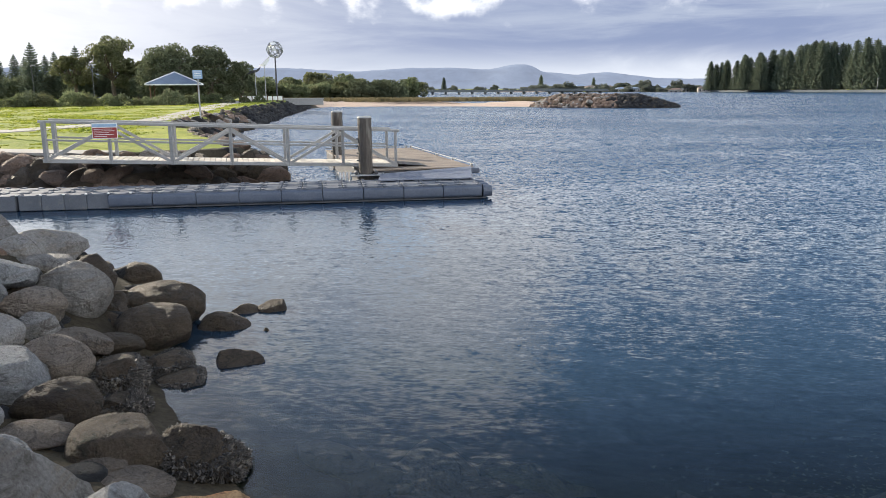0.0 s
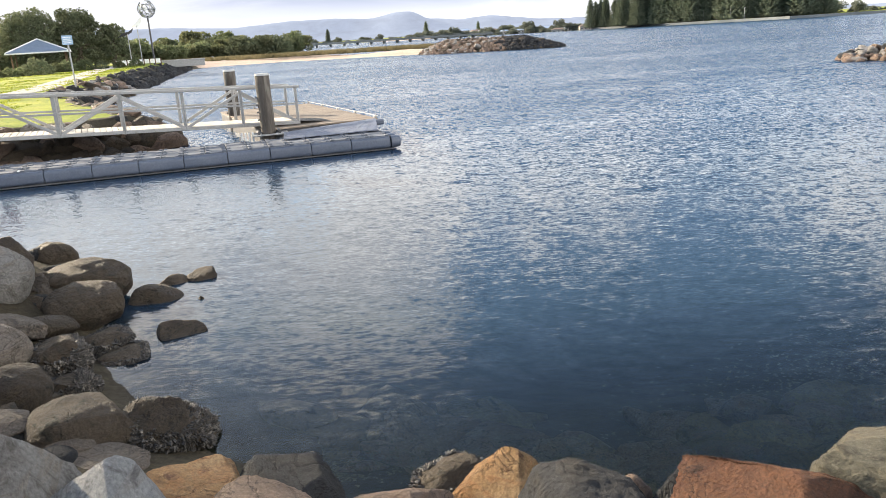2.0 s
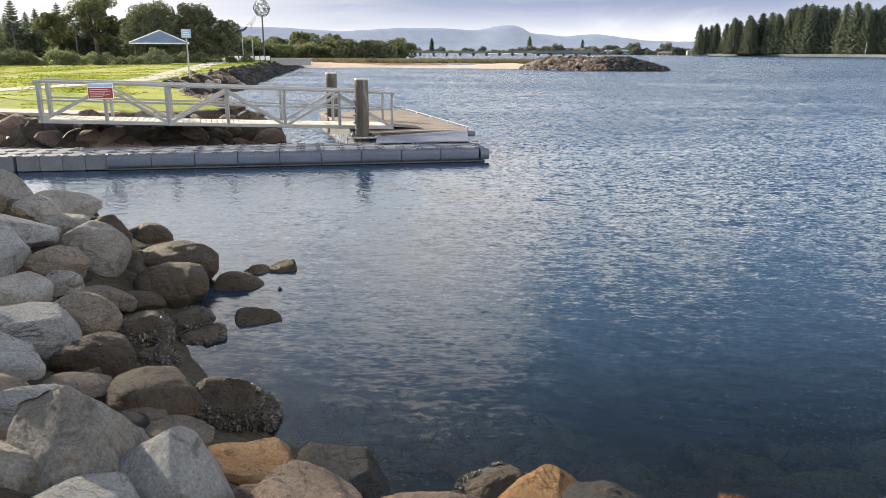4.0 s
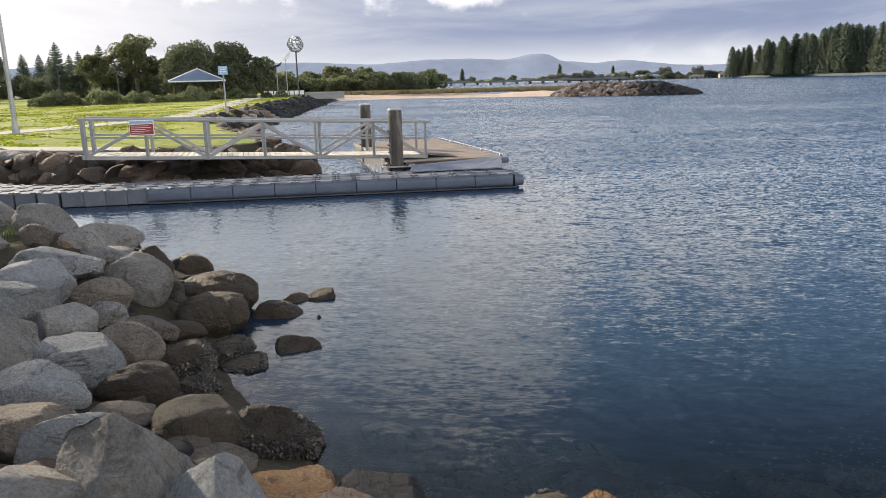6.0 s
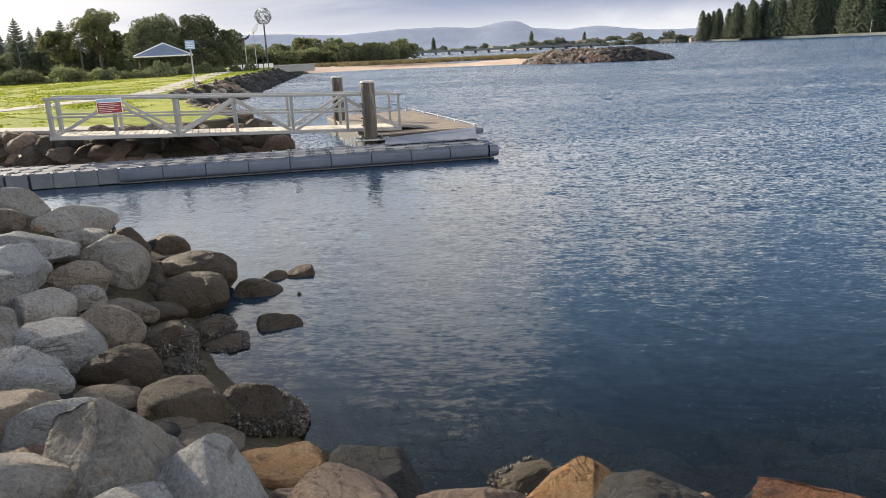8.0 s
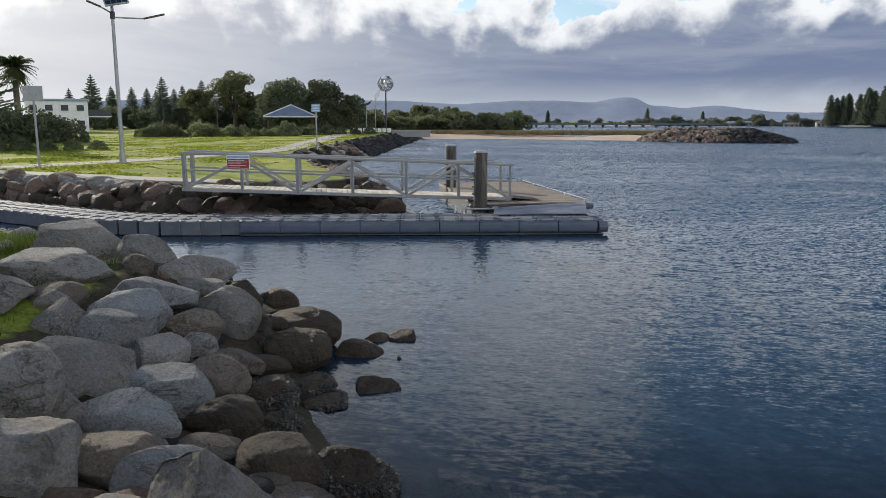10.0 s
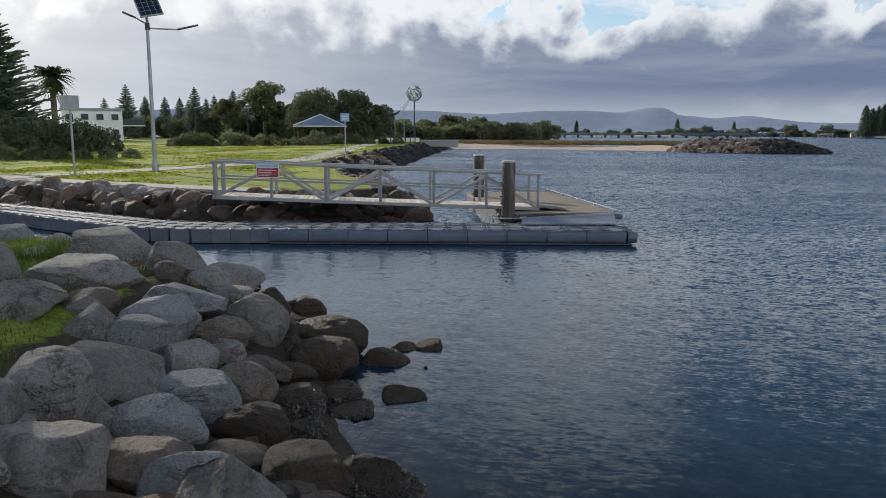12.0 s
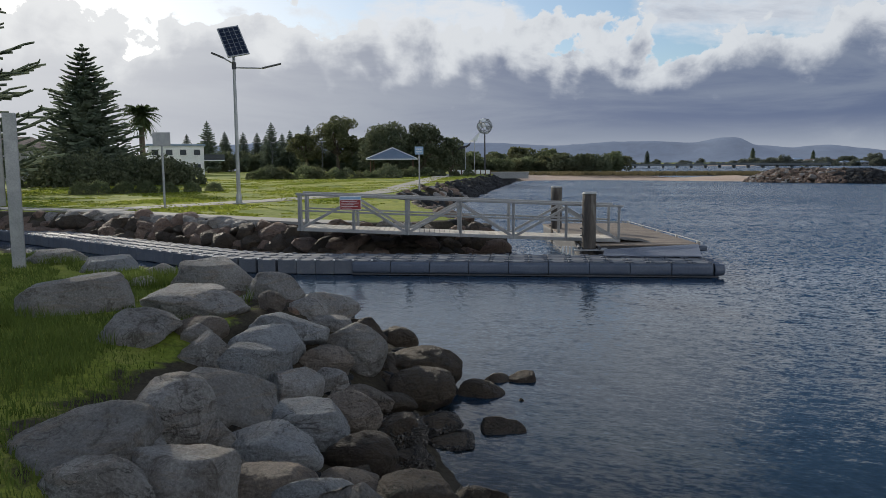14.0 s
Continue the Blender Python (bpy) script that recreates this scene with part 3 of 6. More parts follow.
def rock_bm(seed, subdiv=3, cuts=7, rough=0.16):
    """A split quarry stone: a ball cut by some planes, with bedding lines and worn, pitted faces."""
    rng = random.Random(seed)
    bm = bmesh.new()
    bmesh.ops.create_icosphere(bm, subdivisions=subdiv, radius=1.0)
    planes = []
    for k_ in range(cuts):
        n = Vector((rng.gauss(0, 1), rng.gauss(0, 1), rng.gauss(0, 1))).normalized()
        planes.append((n, rng.uniform(0.45, 0.74) if k_ < 8 else rng.uniform(0.66, 0.84)))
    o = Vector((rng.uniform(-50, 50), rng.uniform(-50, 50), rng.uniform(-50, 50)))
    bed = Vector((rng.gauss(0, 0.4), rng.gauss(0, 0.4), 1)).normalized()
    for v in bm.verts:
        p = v.co.copy()
        p *= 1 + noise.noise(p * 1.3 + o) * rough
        for n, d in planes:
            k = p.dot(n) - d
            if k > 0:
                p -= n * k
        v.co = p * (1 + noise.noise(p * 3.2 + o) * rough * 0.5)
    for v in bm.verts:
        p = v.co.copy()
        c = abs(noise.noise(p * 4.5 + o)) * rough * -0.55
        e = noise.noise(p * 13.0 + o) * rough * 0.20 + abs(noise.noise(p * 27.0 + o)) * rough * -0.20
        layer = p.dot(bed) * 7.0 + noise.noise(p * 1.5 + o) * 1.4
        f = max(0.0, 1 - abs((layer % 1.0) - 0.5) * 7.0) * rough * -0.30 * max(0.0, noise.noise(p * 1.3 - o) + 0.2)
        v.co = p * (1 + c + e + f)
    # squares the stone up to a unit box
    lo = [min(v.co[i] for v in bm.verts) for i in range(3)]
    hi = [max(v.co[i] for v in bm.verts) for i in range(3)]
    for v in bm.verts:
        v.co = Vector([2 * (v.co[i] - lo[i]) / (hi[i] - lo[i]) - 1 for i in range(3)])
    return bm


# ---- the lie of the land ----
# the waterline, with the water on the right hand
SHORE = [(80, 1.5), (30, 3.0), (12, 3.3), (5, 3.6), (2.5, 3.65), (1.2, 3.75), (0.4, 4.1), (-0.6, 4.5), (-1.3, 5.1), (-2.2, 6.0), (-2.9, 7.5), (-3.3, 9.1), (-4.2, 10.5),
         (-6.5, 11.8), (-12, 13.2), (-19, 15.6), (-27, 19.8), (-28, 21.5), (-22, 22.3), (-15, 20.6), (-11, 20.3), (-8.2, 21.6), (-6.6, 23.6), (-7.0, 25.6),
         (-10.5, 31), (-15.5, 42), (-18.2, 56), (-21.5, 74), (-27, 105), (-31, 125), (-60, 135), (-900, 160), (-900, -400), (80, -400)]
SPIT = [(-31, 123), (-17, 127), (-5, 124), (8, 117), (15, 112), (16, 128), (-10, 150), (-60, 190), (-80, 120)]
EAST = [(40, 620), (110, 520), (145, 430), (152, 405), (176, 362), (182, 338), (230, 342), (420, 330), (1500, 420), (4400, 4400), (-4400, 4400), (-4400, 700), (-500, 640), (-120, 700)]


def inside_distance(px, py, poly):
    """Signed distance to a closed outline: positive inside."""
    p = np.array(poly, float)
    q = np.roll(p, -1, 0)
    best = np.full(px.shape, 1e18)
    inn = np.zeros(px.shape, bool)
    for (ax, ay), (bx, by) in zip(p, q):
        dx, dy = bx - ax, by - ay
        t = np.clip(((px - ax) * dx + (py - ay) * dy) / (dx * dx + dy * dy), 0, 1)
        best = np.minimum(best, (px - ax - t * dx) ** 2 + (py - ay - t * dy) ** 2)
        if ay != by:
            c = ((ay > py) != (by > py)) & (px < (bx - ax) * (py - ay) / (by - ay) + ax)
            inn ^= c
    d = np.sqrt(best)
    return np.where(inn, d, -d)


def land(px, py):
    """Height of the ground."""
    px, py = np.asarray(px, float), np.asarray(py, float)
    d1 = inside_distance(px, py, SHORE)
    far = np.clip((np.hypot(px, py) - 20) * 0.006, 0, 0.9)
    top = np.where(py > 15, 0.93, 1.12) + far
    up = np.where(py > 17, 0.95, np.maximum(np.interp(px, [-0.2, 1.5], [0.34, 0.72]), np.interp(py, [5.5, 7.6], [0.30, 0.56])))
    h1 = np.where(d1 > 0, np.minimum(d1 * up, top), np.maximum(d1 * np.where(py < 15, 0.30, 0.6), -2.6))
    d2 = inside_distance(px, py, SPIT)
    h2 = np.where(d2 > 0, np.minimum(d2 * 0.10, 1.2), np.maximum(d2 * 0.1, -2.6))
    d3 = inside_distance(px, py, EAST)
    h3 = np.where(d3 > 0, np.minimum(d3 * 0.08, 1.4) + np.clip(d3 - 100, 0, 400) * 0.004, np.maximum(d3 * 0.1, -2.6))
    return np.maximum(np.maximum(h1, h2), h3)


def ground_z(x, y):
    return float(land(np.array([x]), np.array([y]))[0])


# ---- ground, water, distance ----
def axis(near, dense, far):
    """Grid lines, close together near the camera and wider apart with the distance."""
    a = list(np.arange(near[0], near[1] + 1e-6, dense))
    step, v = dense, near[1]
    while v < far[1]:
        step *= 1.16
        v += step
        a.append(v)
    step, v = dense, near[0]
    while v > far[0]:
        step *= 1.16
        v -= step
        a.insert(0, v)
    return np.array(a)


def build_ground():
    xs, ys = axis((-30, 6), 0.3, (-4600, 4600)), axis((-1, 27), 0.3, (-4600, 4600))
    gx, gy = np.meshgrid(xs, ys)
    z = land(gx, gy)
    n1 = np.array([noise.noise(Vector((x * 0.8, y * 0.8, 0))) for x, y in zip(gx.ravel(), gy.ravel())]).reshape(gx.shape)
    z = z + n1 * np.where(z > 0.9, 0.025, 0.07)
    nx, ny = len(xs), len(ys)
    verts = np.stack([gx, gy, z], -1).reshape(-1, 3)
    faces = [(j * nx + i, j * nx + i + 1, (j + 1) * nx + i + 1, (j + 1) * nx + i) for j in range(ny - 1) for i in range(nx - 1)]
    ob = raw("ground", verts, faces, M["ground"], smooth=True)
    vx, vy = verts[:, 0], verts[:, 1]
    d1, d2, d3 = (inside_distance(vx, vy, q) for q in (SHORE, SPIT, EAST))
    edge = np.where(vy > 17, 1.5, np.interp(vy, [4.5, 6.5], [3.1, 2.3]))
    soft = np.clip((d1 - edge) * 0.9 + 0.5, -0.5, 1.5)
    soft = np.maximum(soft, np.clip((d3 - 14) * 0.2, -0.5, 1.5))
    sandy = np.where(d1 < 0, np.clip((d2 + 6) * 0.2, -0.5, 1.5), -0.5)
    sandy = np.maximum(sandy, np.where(d3 < 14, np.clip((d3 + 8) * 0.2, -0.5, 1.5), -0.5))
    dry = np.where(d1 < 0, np.clip((d2 - 13) * 0.3, -0.5, 1.5), -0.5)
    for name, values in (("lawn_mask", soft), ("sand_mask", sandy), ("dune_mask", dry)):
        at = ob.data.attributes.new(name, "FLOAT", "POINT")
        at.data.foreach_set("value", np.ascontiguousarray(values, np.float32))
    return tagged(ob, "mown green lawn running down to a muddy stone-strewn bank", "ground", kind="structure")


build_ground()
w = bmesh.new()
bmesh.ops.create_grid(w, x_segments=1, y_segments=1, size=4600)
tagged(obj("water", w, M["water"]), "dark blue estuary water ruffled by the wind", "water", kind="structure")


def build_ridge():
    az = [-3200, -2460, -1100, -770, -480, -245, -60, 20, 90, 150, 225, 400, 550, 800, 970, 1600, 3000]
    hz = [120, 141, 117, 96, 112, 113, 101, 116, 127, 125, 86, 72, 84, 52, 48, 30, 20]
    xs = np.linspace(-3400, 3000, 240)
    verts, faces = [], []
    prof = [(3700, 0.0), (3850, 0.45), (3950, 0.85), (4000, 1.0), (4200, 0.8), (4400, 0.0)]
    for x in xs:
        h = np.interp(x, az, hz) + 3.5 * noise.noise(Vector((x * 0.012, 0, 3))) + 1.5 * noise.noise(Vector((x * 0.05, 0, 7)))
        for y, k in prof:
            verts.append((x * y / 4000, y, h * k + (5 * noise.noise(Vector((x * 0.01, y * 0.01, 0))) if 0 < k < 1 else 0)))
    n = len(prof)
    for i in range(len(xs) - 1):
        for j in range(n - 1):
            faces.append((i * n + j, i * n + j + 1, (i + 1) * n + j + 1, (i + 1) * n + j))
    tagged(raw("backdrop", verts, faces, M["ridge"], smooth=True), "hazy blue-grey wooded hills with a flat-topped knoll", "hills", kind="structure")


build_ridge()

# ---- the floating dock ----
# along it (a) and across it, away from the near bank (b)
U, V = Vector((0.9734, 0.2292, 0)), Vector((-0.2292, 0.9734, 0))
O = Vector((-0.873, 19.165, 0))
DOCK = math.degrees(math.atan2(U.y, U.x))


def ab(a, b, z=0.0):
    return O + U * a + V * b + Vector((0, 0, z))


def build_dock():
    dock = thing("floating_dock", tuple(ab(0, 0)), 0, label="long blue-grey modular plastic floating dock on the water", category="dock")
    inv = dock.matrix_world.inverted()
    # one float: a rounded cube with a waist and four lugs on its top edge
    bm = box((0.498, 0.498, 0.36), (0, 0, 0.0), 0.025, seg=3)
    for sx in (-1, 1):
        for sy in (-1, 1):
            box((0.10, 0.10, 0.03), (sx * 0.19, sy * 0.19, 0.185), 0.01, bm, seg=1)
    me = bpy.data.meshes.new("float_block")
    bm.to_mesh(me)
    bm.free()
    me.materials.append(M["float"])
    bolt = bmesh.new()
    bmesh.ops.create_uvsphere(bolt, u_segments=8, v_segments=5, radius=0.035)
    bmesh.ops.scale(bolt, vec=(1, 1, 0.6), verts=bolt.verts)
    bme = bpy.data.meshes.new("bolt")
    bolt.to_mesh(bme)
    bolt.free()
    bme.materials.append(M["white"])
    # centre line: straight, then a bend back to the land
    s, a, b, turn = 0.0, 0.75, 0.75, 0.0
    rng = random.Random(4)
    while a > -25.5:
        for r in (-1, 0, 1):
            ca, cb = a + math.sin(radians(turn)) * r * 0.5, b + math.cos(radians(turn)) * r * 0.5
            ob = new("float_block", me)
            ob.parent = dock
            ob.matrix_basis = inv @ Matrix.Translation(ab(ca, cb, 0.19 + rng.uniform(-0.006, 0.006))) @ Matrix.Rotation(radians(DOCK - turn), 4, "Z")
            if r == -1 and a < -7.5:
                k = new("bolt", bme)
                k.parent = dock
                k.matrix_basis = inv @ Matrix.Translation(ab(ca + 0.25, cb - 0.24, 0.38))
        if a < -9.5 and turn < 33:
            turn += 5.5
        a -= 0.5 * math.cos(radians(turn))
        b += 0.5 * math.sin(radians(turn))
    # side floats along the front of the straight run
    fm = bmesh.new()
    rings = []
    for x, k in ((-0.494, 0.90), (-0.482, 1.0), (0.482, 1.0), (0.494, 0.90)):
        ring = []
        for i in range(20):
            c, q = math.cos(2 * math.pi * i / 20), math.sin(2 * math.pi * i / 20)
            ring.append(fm.verts.new((x, 0.10 * k * math.copysign(abs(c) ** 0.7, c), 0.145 * k * math.copysign(abs(q) ** 0.7, q))))
        rings.append(ring)
    for a_, b_ in zip(rings, rings[1:]):
        for i in range(20):
            fm.faces.new((a_[i], b_[i], b_[(i + 1) % 20], a_[(i + 1) % 20]))
    fm.faces.new(rings[0])
    fm.faces.new(rings[-1][::-1])
    bmesh.ops.recalc_face_normals(fm, faces=fm.faces[:])
    fme = bpy.data.meshes.new("side_float")
    fm.to_mesh(fme)
    fm.free()
    fme.materials.append(M["fender"])
    for i in range(9):
        ob = new("side_float", fme)
        ob.parent = dock
        ob.matrix_basis = inv @ Matrix.Translation(ab(-7.5 + i, 0.0, 0.20)) @ Matrix.Rotation(radians(DOCK), 4, "Z")
    for i, (aa, bb) in enumerate(((1.08, 0.0), (1.08, 0.5), (1.08, 1.0))):
        e = rod(inv @ ab(aa - 0.05, bb + 0.02, 0.20), inv @ ab(aa + 0.18, bb + 0.02, 0.20), 0.165, 0.14, 16)
        part("end_float", e, M["fender"], dock, smooth=False)
    part("rubbing_strip", bar(inv @ ab(-8.0, -0.03, 0.035), inv @ ab(1.1, -0.03, 0.035), 0.12, 0.03), M["dark"], dock)
    return dock


build_dock()

# ---- gangway ----
GA, GB = ab(-10.04, 2.276), ab(-0.85, 3.42)     # near side, land end and dock end
GD = (GB - GA).normalized()
GN = Vector((-GD.y, GD.x, 0))
GLEN = (GB - GA).length
GW = 1.25


def gz(s):
    """Height of the gangway's deck, s along it from 0 to 1."""
    return 0.97 - 0.42 * s - 0.02 * math.sin(math.pi * s)


def gp(s, w, up):
    p = GA + GD * GLEN * s + GN * w
    return Vector((p.x, p.y, gz(s) + up))


def build_gangway():
    g = thing("gangway", tuple(GA), 0, label="white aluminium truss gangway with pale plank deck", category="gangway")
    inv = g.matrix_world.inverted()

    def P(s, w, up):
        return inv @ gp(s, w, up)

    n = 6
    for w in (0.0, GW):
        for i in range(n + 1):
            thick = 0.10 if i in (0, 2) else 0.075
            part("post", bar(P(i / n, w, -0.03), P(i / n, w, 1.0), thick, thick, bevel=0.008), M["alu"], g)
        part("top_rail", bar(P(-0.012, w, 1.02), P(1.012, w, 1.02), 0.11, 0.07, bevel=0.012), M["alu"], g)
        part("mid_rail", bar(P(0, w, 0.55), P(1, w, 0.55), 0.045, 0.05, bevel=0.006), M["alu"], g)
        part("bottom_chord", bar(P(-0.01, w, 0.005), P(1.005, w, 0.005), 0.075, 0.09, bevel=0.008), M["alu"], g)
        for i in range(n):
            lo, hi = (i, i + 1) if i % 2 == 0 else (i + 1, i)
            part("diagonal", bar(P(lo / n, w, 0.03), P(hi / n, w, 0.93), 0.05, 0.075, bevel=0.006), M["alu"], g)
    me = None
    count = 62
    for i in range(count):
        s = (i + 0.5) / count
        m = Matrix.Translation(P(s, GW / 2, 0.055)) @ Matrix.Rotation(math.atan2(GD.y, GD.x), 4, "Z")
        if me is None:
            b = box((GLEN / count - 0.012, GW - 0.06, 0.035), bevel=0.004, seg=1)
            me = bpy.data.meshes.new("plank")
            b.to_mesh(me)
            b.free()
            me.materials.append(M["deck_pale"])
        k = new("plank", me)
        k.parent, k.matrix_basis = g, m
    # hinged toe plate at the dock end
    b = bmesh.new()
    vs = [b.verts.new(v) for v in (P(1.0, 0.05, 0.05), P(1.0, GW - 0.05, 0.05), P(1.14, GW - 0.05, -0.03), P(1.14, 0.05, -0.03))]
    b.faces.new(vs)
    bmesh.ops.solidify(b, geom=b.faces[:], thickness=0.015)
    part("toe_plate", b, M["dark"], g)


build_gangway()


def build_rail_sign():
    s0 = 0.158
    c = gp(s0, -0.075, 0.83)
    t = thing("warning_sign", tuple(c), math.degrees(math.atan2(GD.y, GD.x)), label="red and white warning sign wired to the gangway rail", category="sign")
    part("panel", box((0.62, 0.02, 0.40), (0, 0, 0), 0.004), M["white"], t)
    part("face", box((0.59, 0.004, 0.27), (0, -0.0135, -0.045)), M["red"], t, "faded red face")
    part("header", box((0.59, 0.004, 0.07), (0, -0.0135, 0.145)), M["blue"], t, "pale blue header strip")
    for i, wd in enumerate((0.44, 0.50, 0.36, 0.47, 0.30)):
        part("text_bar", box((wd, 0.003, 0.011), ((wd - 0.52) / 2, -0.0175, 0.05 - i * 0.047)), M["white"], t)


build_rail_sign()

# ---- landing platform, ramp, piles ----
PU = GD.copy()
PV = GN.copy()
PO = ab(1.42, 3.15)        # its corner nearest the dock's end


def pf(a, b, z):
    return PO + PU * a + PV * b + Vector((0, 0, z))


def build_platform():
    p = thing("landing_platform", tuple(pf(0, 0, 0)), math.degrees(math.atan2(PU.y, PU.x)), label="floating landing platform with weathered brown plank deck", category="platform")
    W, D, Z = 3.35, 7.8, 0.5
    me = None
    n = 52
    for i in range(n):
        y = (i + 0.5) * D / n
        if me is None:
            b = box((W, D / n - 0.012, 0.04), bevel=0.004, seg=1)
            me = bpy.data.meshes.new("plank")
            b.to_mesh(me)
            b.free()
            me.materials.append(M["deck"])
        k = new("plank", me)
        k.parent, k.matrix_basis = p, Matrix.Translation((-W / 2, y, Z - 0.02))
    part("hull", box((W - 0.06, D - 0.06, 0.55), (-W / 2, D / 2, 0.18), 0.03), M["dark"], p, "dark float under the deck")
    for a, c in (((0, 0), (0, D)), ((0, D), (-W, D))):
        part("kerb", bar((a[0], a[1], Z + 0.07), (c[0], c[1], Z + 0.06), 0.022, 0.022, bevel=0.008), M["concrete"], p, "pale raised edge bar")
        L_ = math.hypot(c[0] - a[0], c[1] - a[1])
        for i in range(int(L_ / 1.9) + 1):
            f = (i + 0.1) * 1.9 / L_
            if f < 1:
                part("kerb_block", box((0.08, 0.08, 0.07), (a[0] + (c[0] - a[0]) * f, a[1] + (c[1] - a[1]) * f, Z + 0.03), 0.01), M["alu"], p)
    part("corner_buffer", box((0.30, 0.22, 0.16), (-0.02, -0.12, Z - 0.10), 0.05, seg=3), M["fender"], p)


build_platform()


def build_ramp():
    r = thing("ramp", tuple(ab(0, 0, 0)), 0, label="wide grey ribbed ramp from platform down to dock", category="ramp")
    inv = r.matrix_world.inverted()
    b = bmesh.new()
    top = [ab(-1.55, 0.95, 0.43), ab(0.95, 1.0, 0.43), ab(1.30, 2.9, 0.53), ab(-1.42, 1.9, 0.48)]
    vs = [b.verts.new(inv @ v) for v in top] + [b.verts.new(inv @ (v - Vector((0, 0, 0.03)))) for v in top]
    b.faces.new(vs[:4])
    b.faces.new(vs[7:3:-1])
    for i in range(4):
        b.faces.new((vs[i], vs[i + 4], vs[(i + 1) % 4 + 4], vs[(i + 1) % 4]))
    bmesh.ops.recalc_face_normals(b, faces=b.faces[:])
    part("sheet", b, M["ramp"], r)
    for i in range(12):
        f = (i + 0.5) / 12
        p0 = top[0].lerp(top[3], f) + Vector((0, 0, 0.006))
        p1 = top[1].lerp(top[2], f) + Vector((0, 0, 0.006))
        part("rib", bar(inv @ p0, inv @ p1, 0.012, 0.006), M["ramp"], r)


build_ramp()


def build_pile(at, top, r, label):
    t = thing("pile", at, 0, label=label, category="pile", group="dock piles")
    bm = bmesh.new()
    rng = random.Random(int(at[0] * 10))
    seg, lev = 20, 18
    rings = []
    for j in range(lev + 1):
        z = -1.5 + (top + 1.5) * j / lev
        rings.append([bm.verts.new((math.cos(2 * math.pi * i / seg) * r * (1 + 0.05 * noise.noise(Vector((i * 0.9, z * 0.4, at[0])))),
                                    math.sin(2 * math.pi * i / seg) * r * (1 + 0.05 * noise.noise(Vector((i * 0.9, z * 0.4, at[0])))), z)) for i in range(seg)])
    for j in range(lev):
        for i in range(seg):
            bm.faces.new((rings[j][i], rings[j][(i + 1) % seg], rings[j + 1][(i + 1) % seg], rings[j + 1][i]))
    bm.faces.new(rings[-1])
    part("shaft", bm, M["pile"], t, smooth=True)
    cap = rod((0, 0, top), (0, 0, top + 0.05), r * 1.07, r * 0.92, 20)
    part("cap", cap, M["pilecap"], t, "pale flat cap")
    for k in range(5):
        part("rung_bolt", rod((-r * 0.9, -r * 0.3, 0.6 + k * 0.2), (-r * 1.2, -r * 0.4, 0.6 + k * 0.2), 0.02, 0.02, 6), M["dark"], t)
    return t


build_pile((-3.2, 21.27, 0), 1.97, 0.195, "thick tarred timber pile beside the gangway foot")
build_pile((-5.16, 26.75, 0), 1.97, 0.195, "tarred timber pile behind the gangway")


def build_guide(at, turn):
    g = thing("pile_guide", at, turn, label="galvanised pile guide bracket fixed to the platform", category="bracket", group="pile guides")
    part("plate", box((0.95, 0.62, 0.04), (0.05, 0.0, 0.0), 0.01), M["steel"], g)
    for sx in (-1, 1):
        part("roller", rod((sx * 0.28, -0.3, 0.07), (sx * 0.28, 0.3, 0.07), 0.045, 0.045, 12), M["dark"], g)
    for i in range(4):
        part("slat", box((0.05, 0.05, 0.34), (-0.42 - i * 0.1, 0.1, -0.10), 0.006), M["white"], g)


build_guide((-3.2, 21.27, 0.40), DOCK)


# ---- boulders on the near bank ----
KINDS = {"grey": ("stone_grey", "grey weathered sandstone boulder on the bank"), "pale": ("stone_pale", "pale grey angular sandstone boulder on the bank"),
         "tan": ("stone_tan", "brown-tan sandstone boulder on the bank"), "buff": ("stone_buff", "buff grey-brown sandstone boulder on the bank"), "orange": ("stone_orange", "ochre iron-stained boulder at the water's edge"),
         "red": ("stone_red", "rusty red split boulder on the bank"), "brown": ("stone_brown", "dark brown weed-stained boulder at the waterline"),
         "dark": ("stone_dark", "dark grey angular boulder near the water"), "olive": ("stone_olive", "big grey-olive flat-topped boulder on the bank"), "mussel": ("stone_brown", "dark boulder crusted with mussels and oysters at the waterline")}
_count = [0]


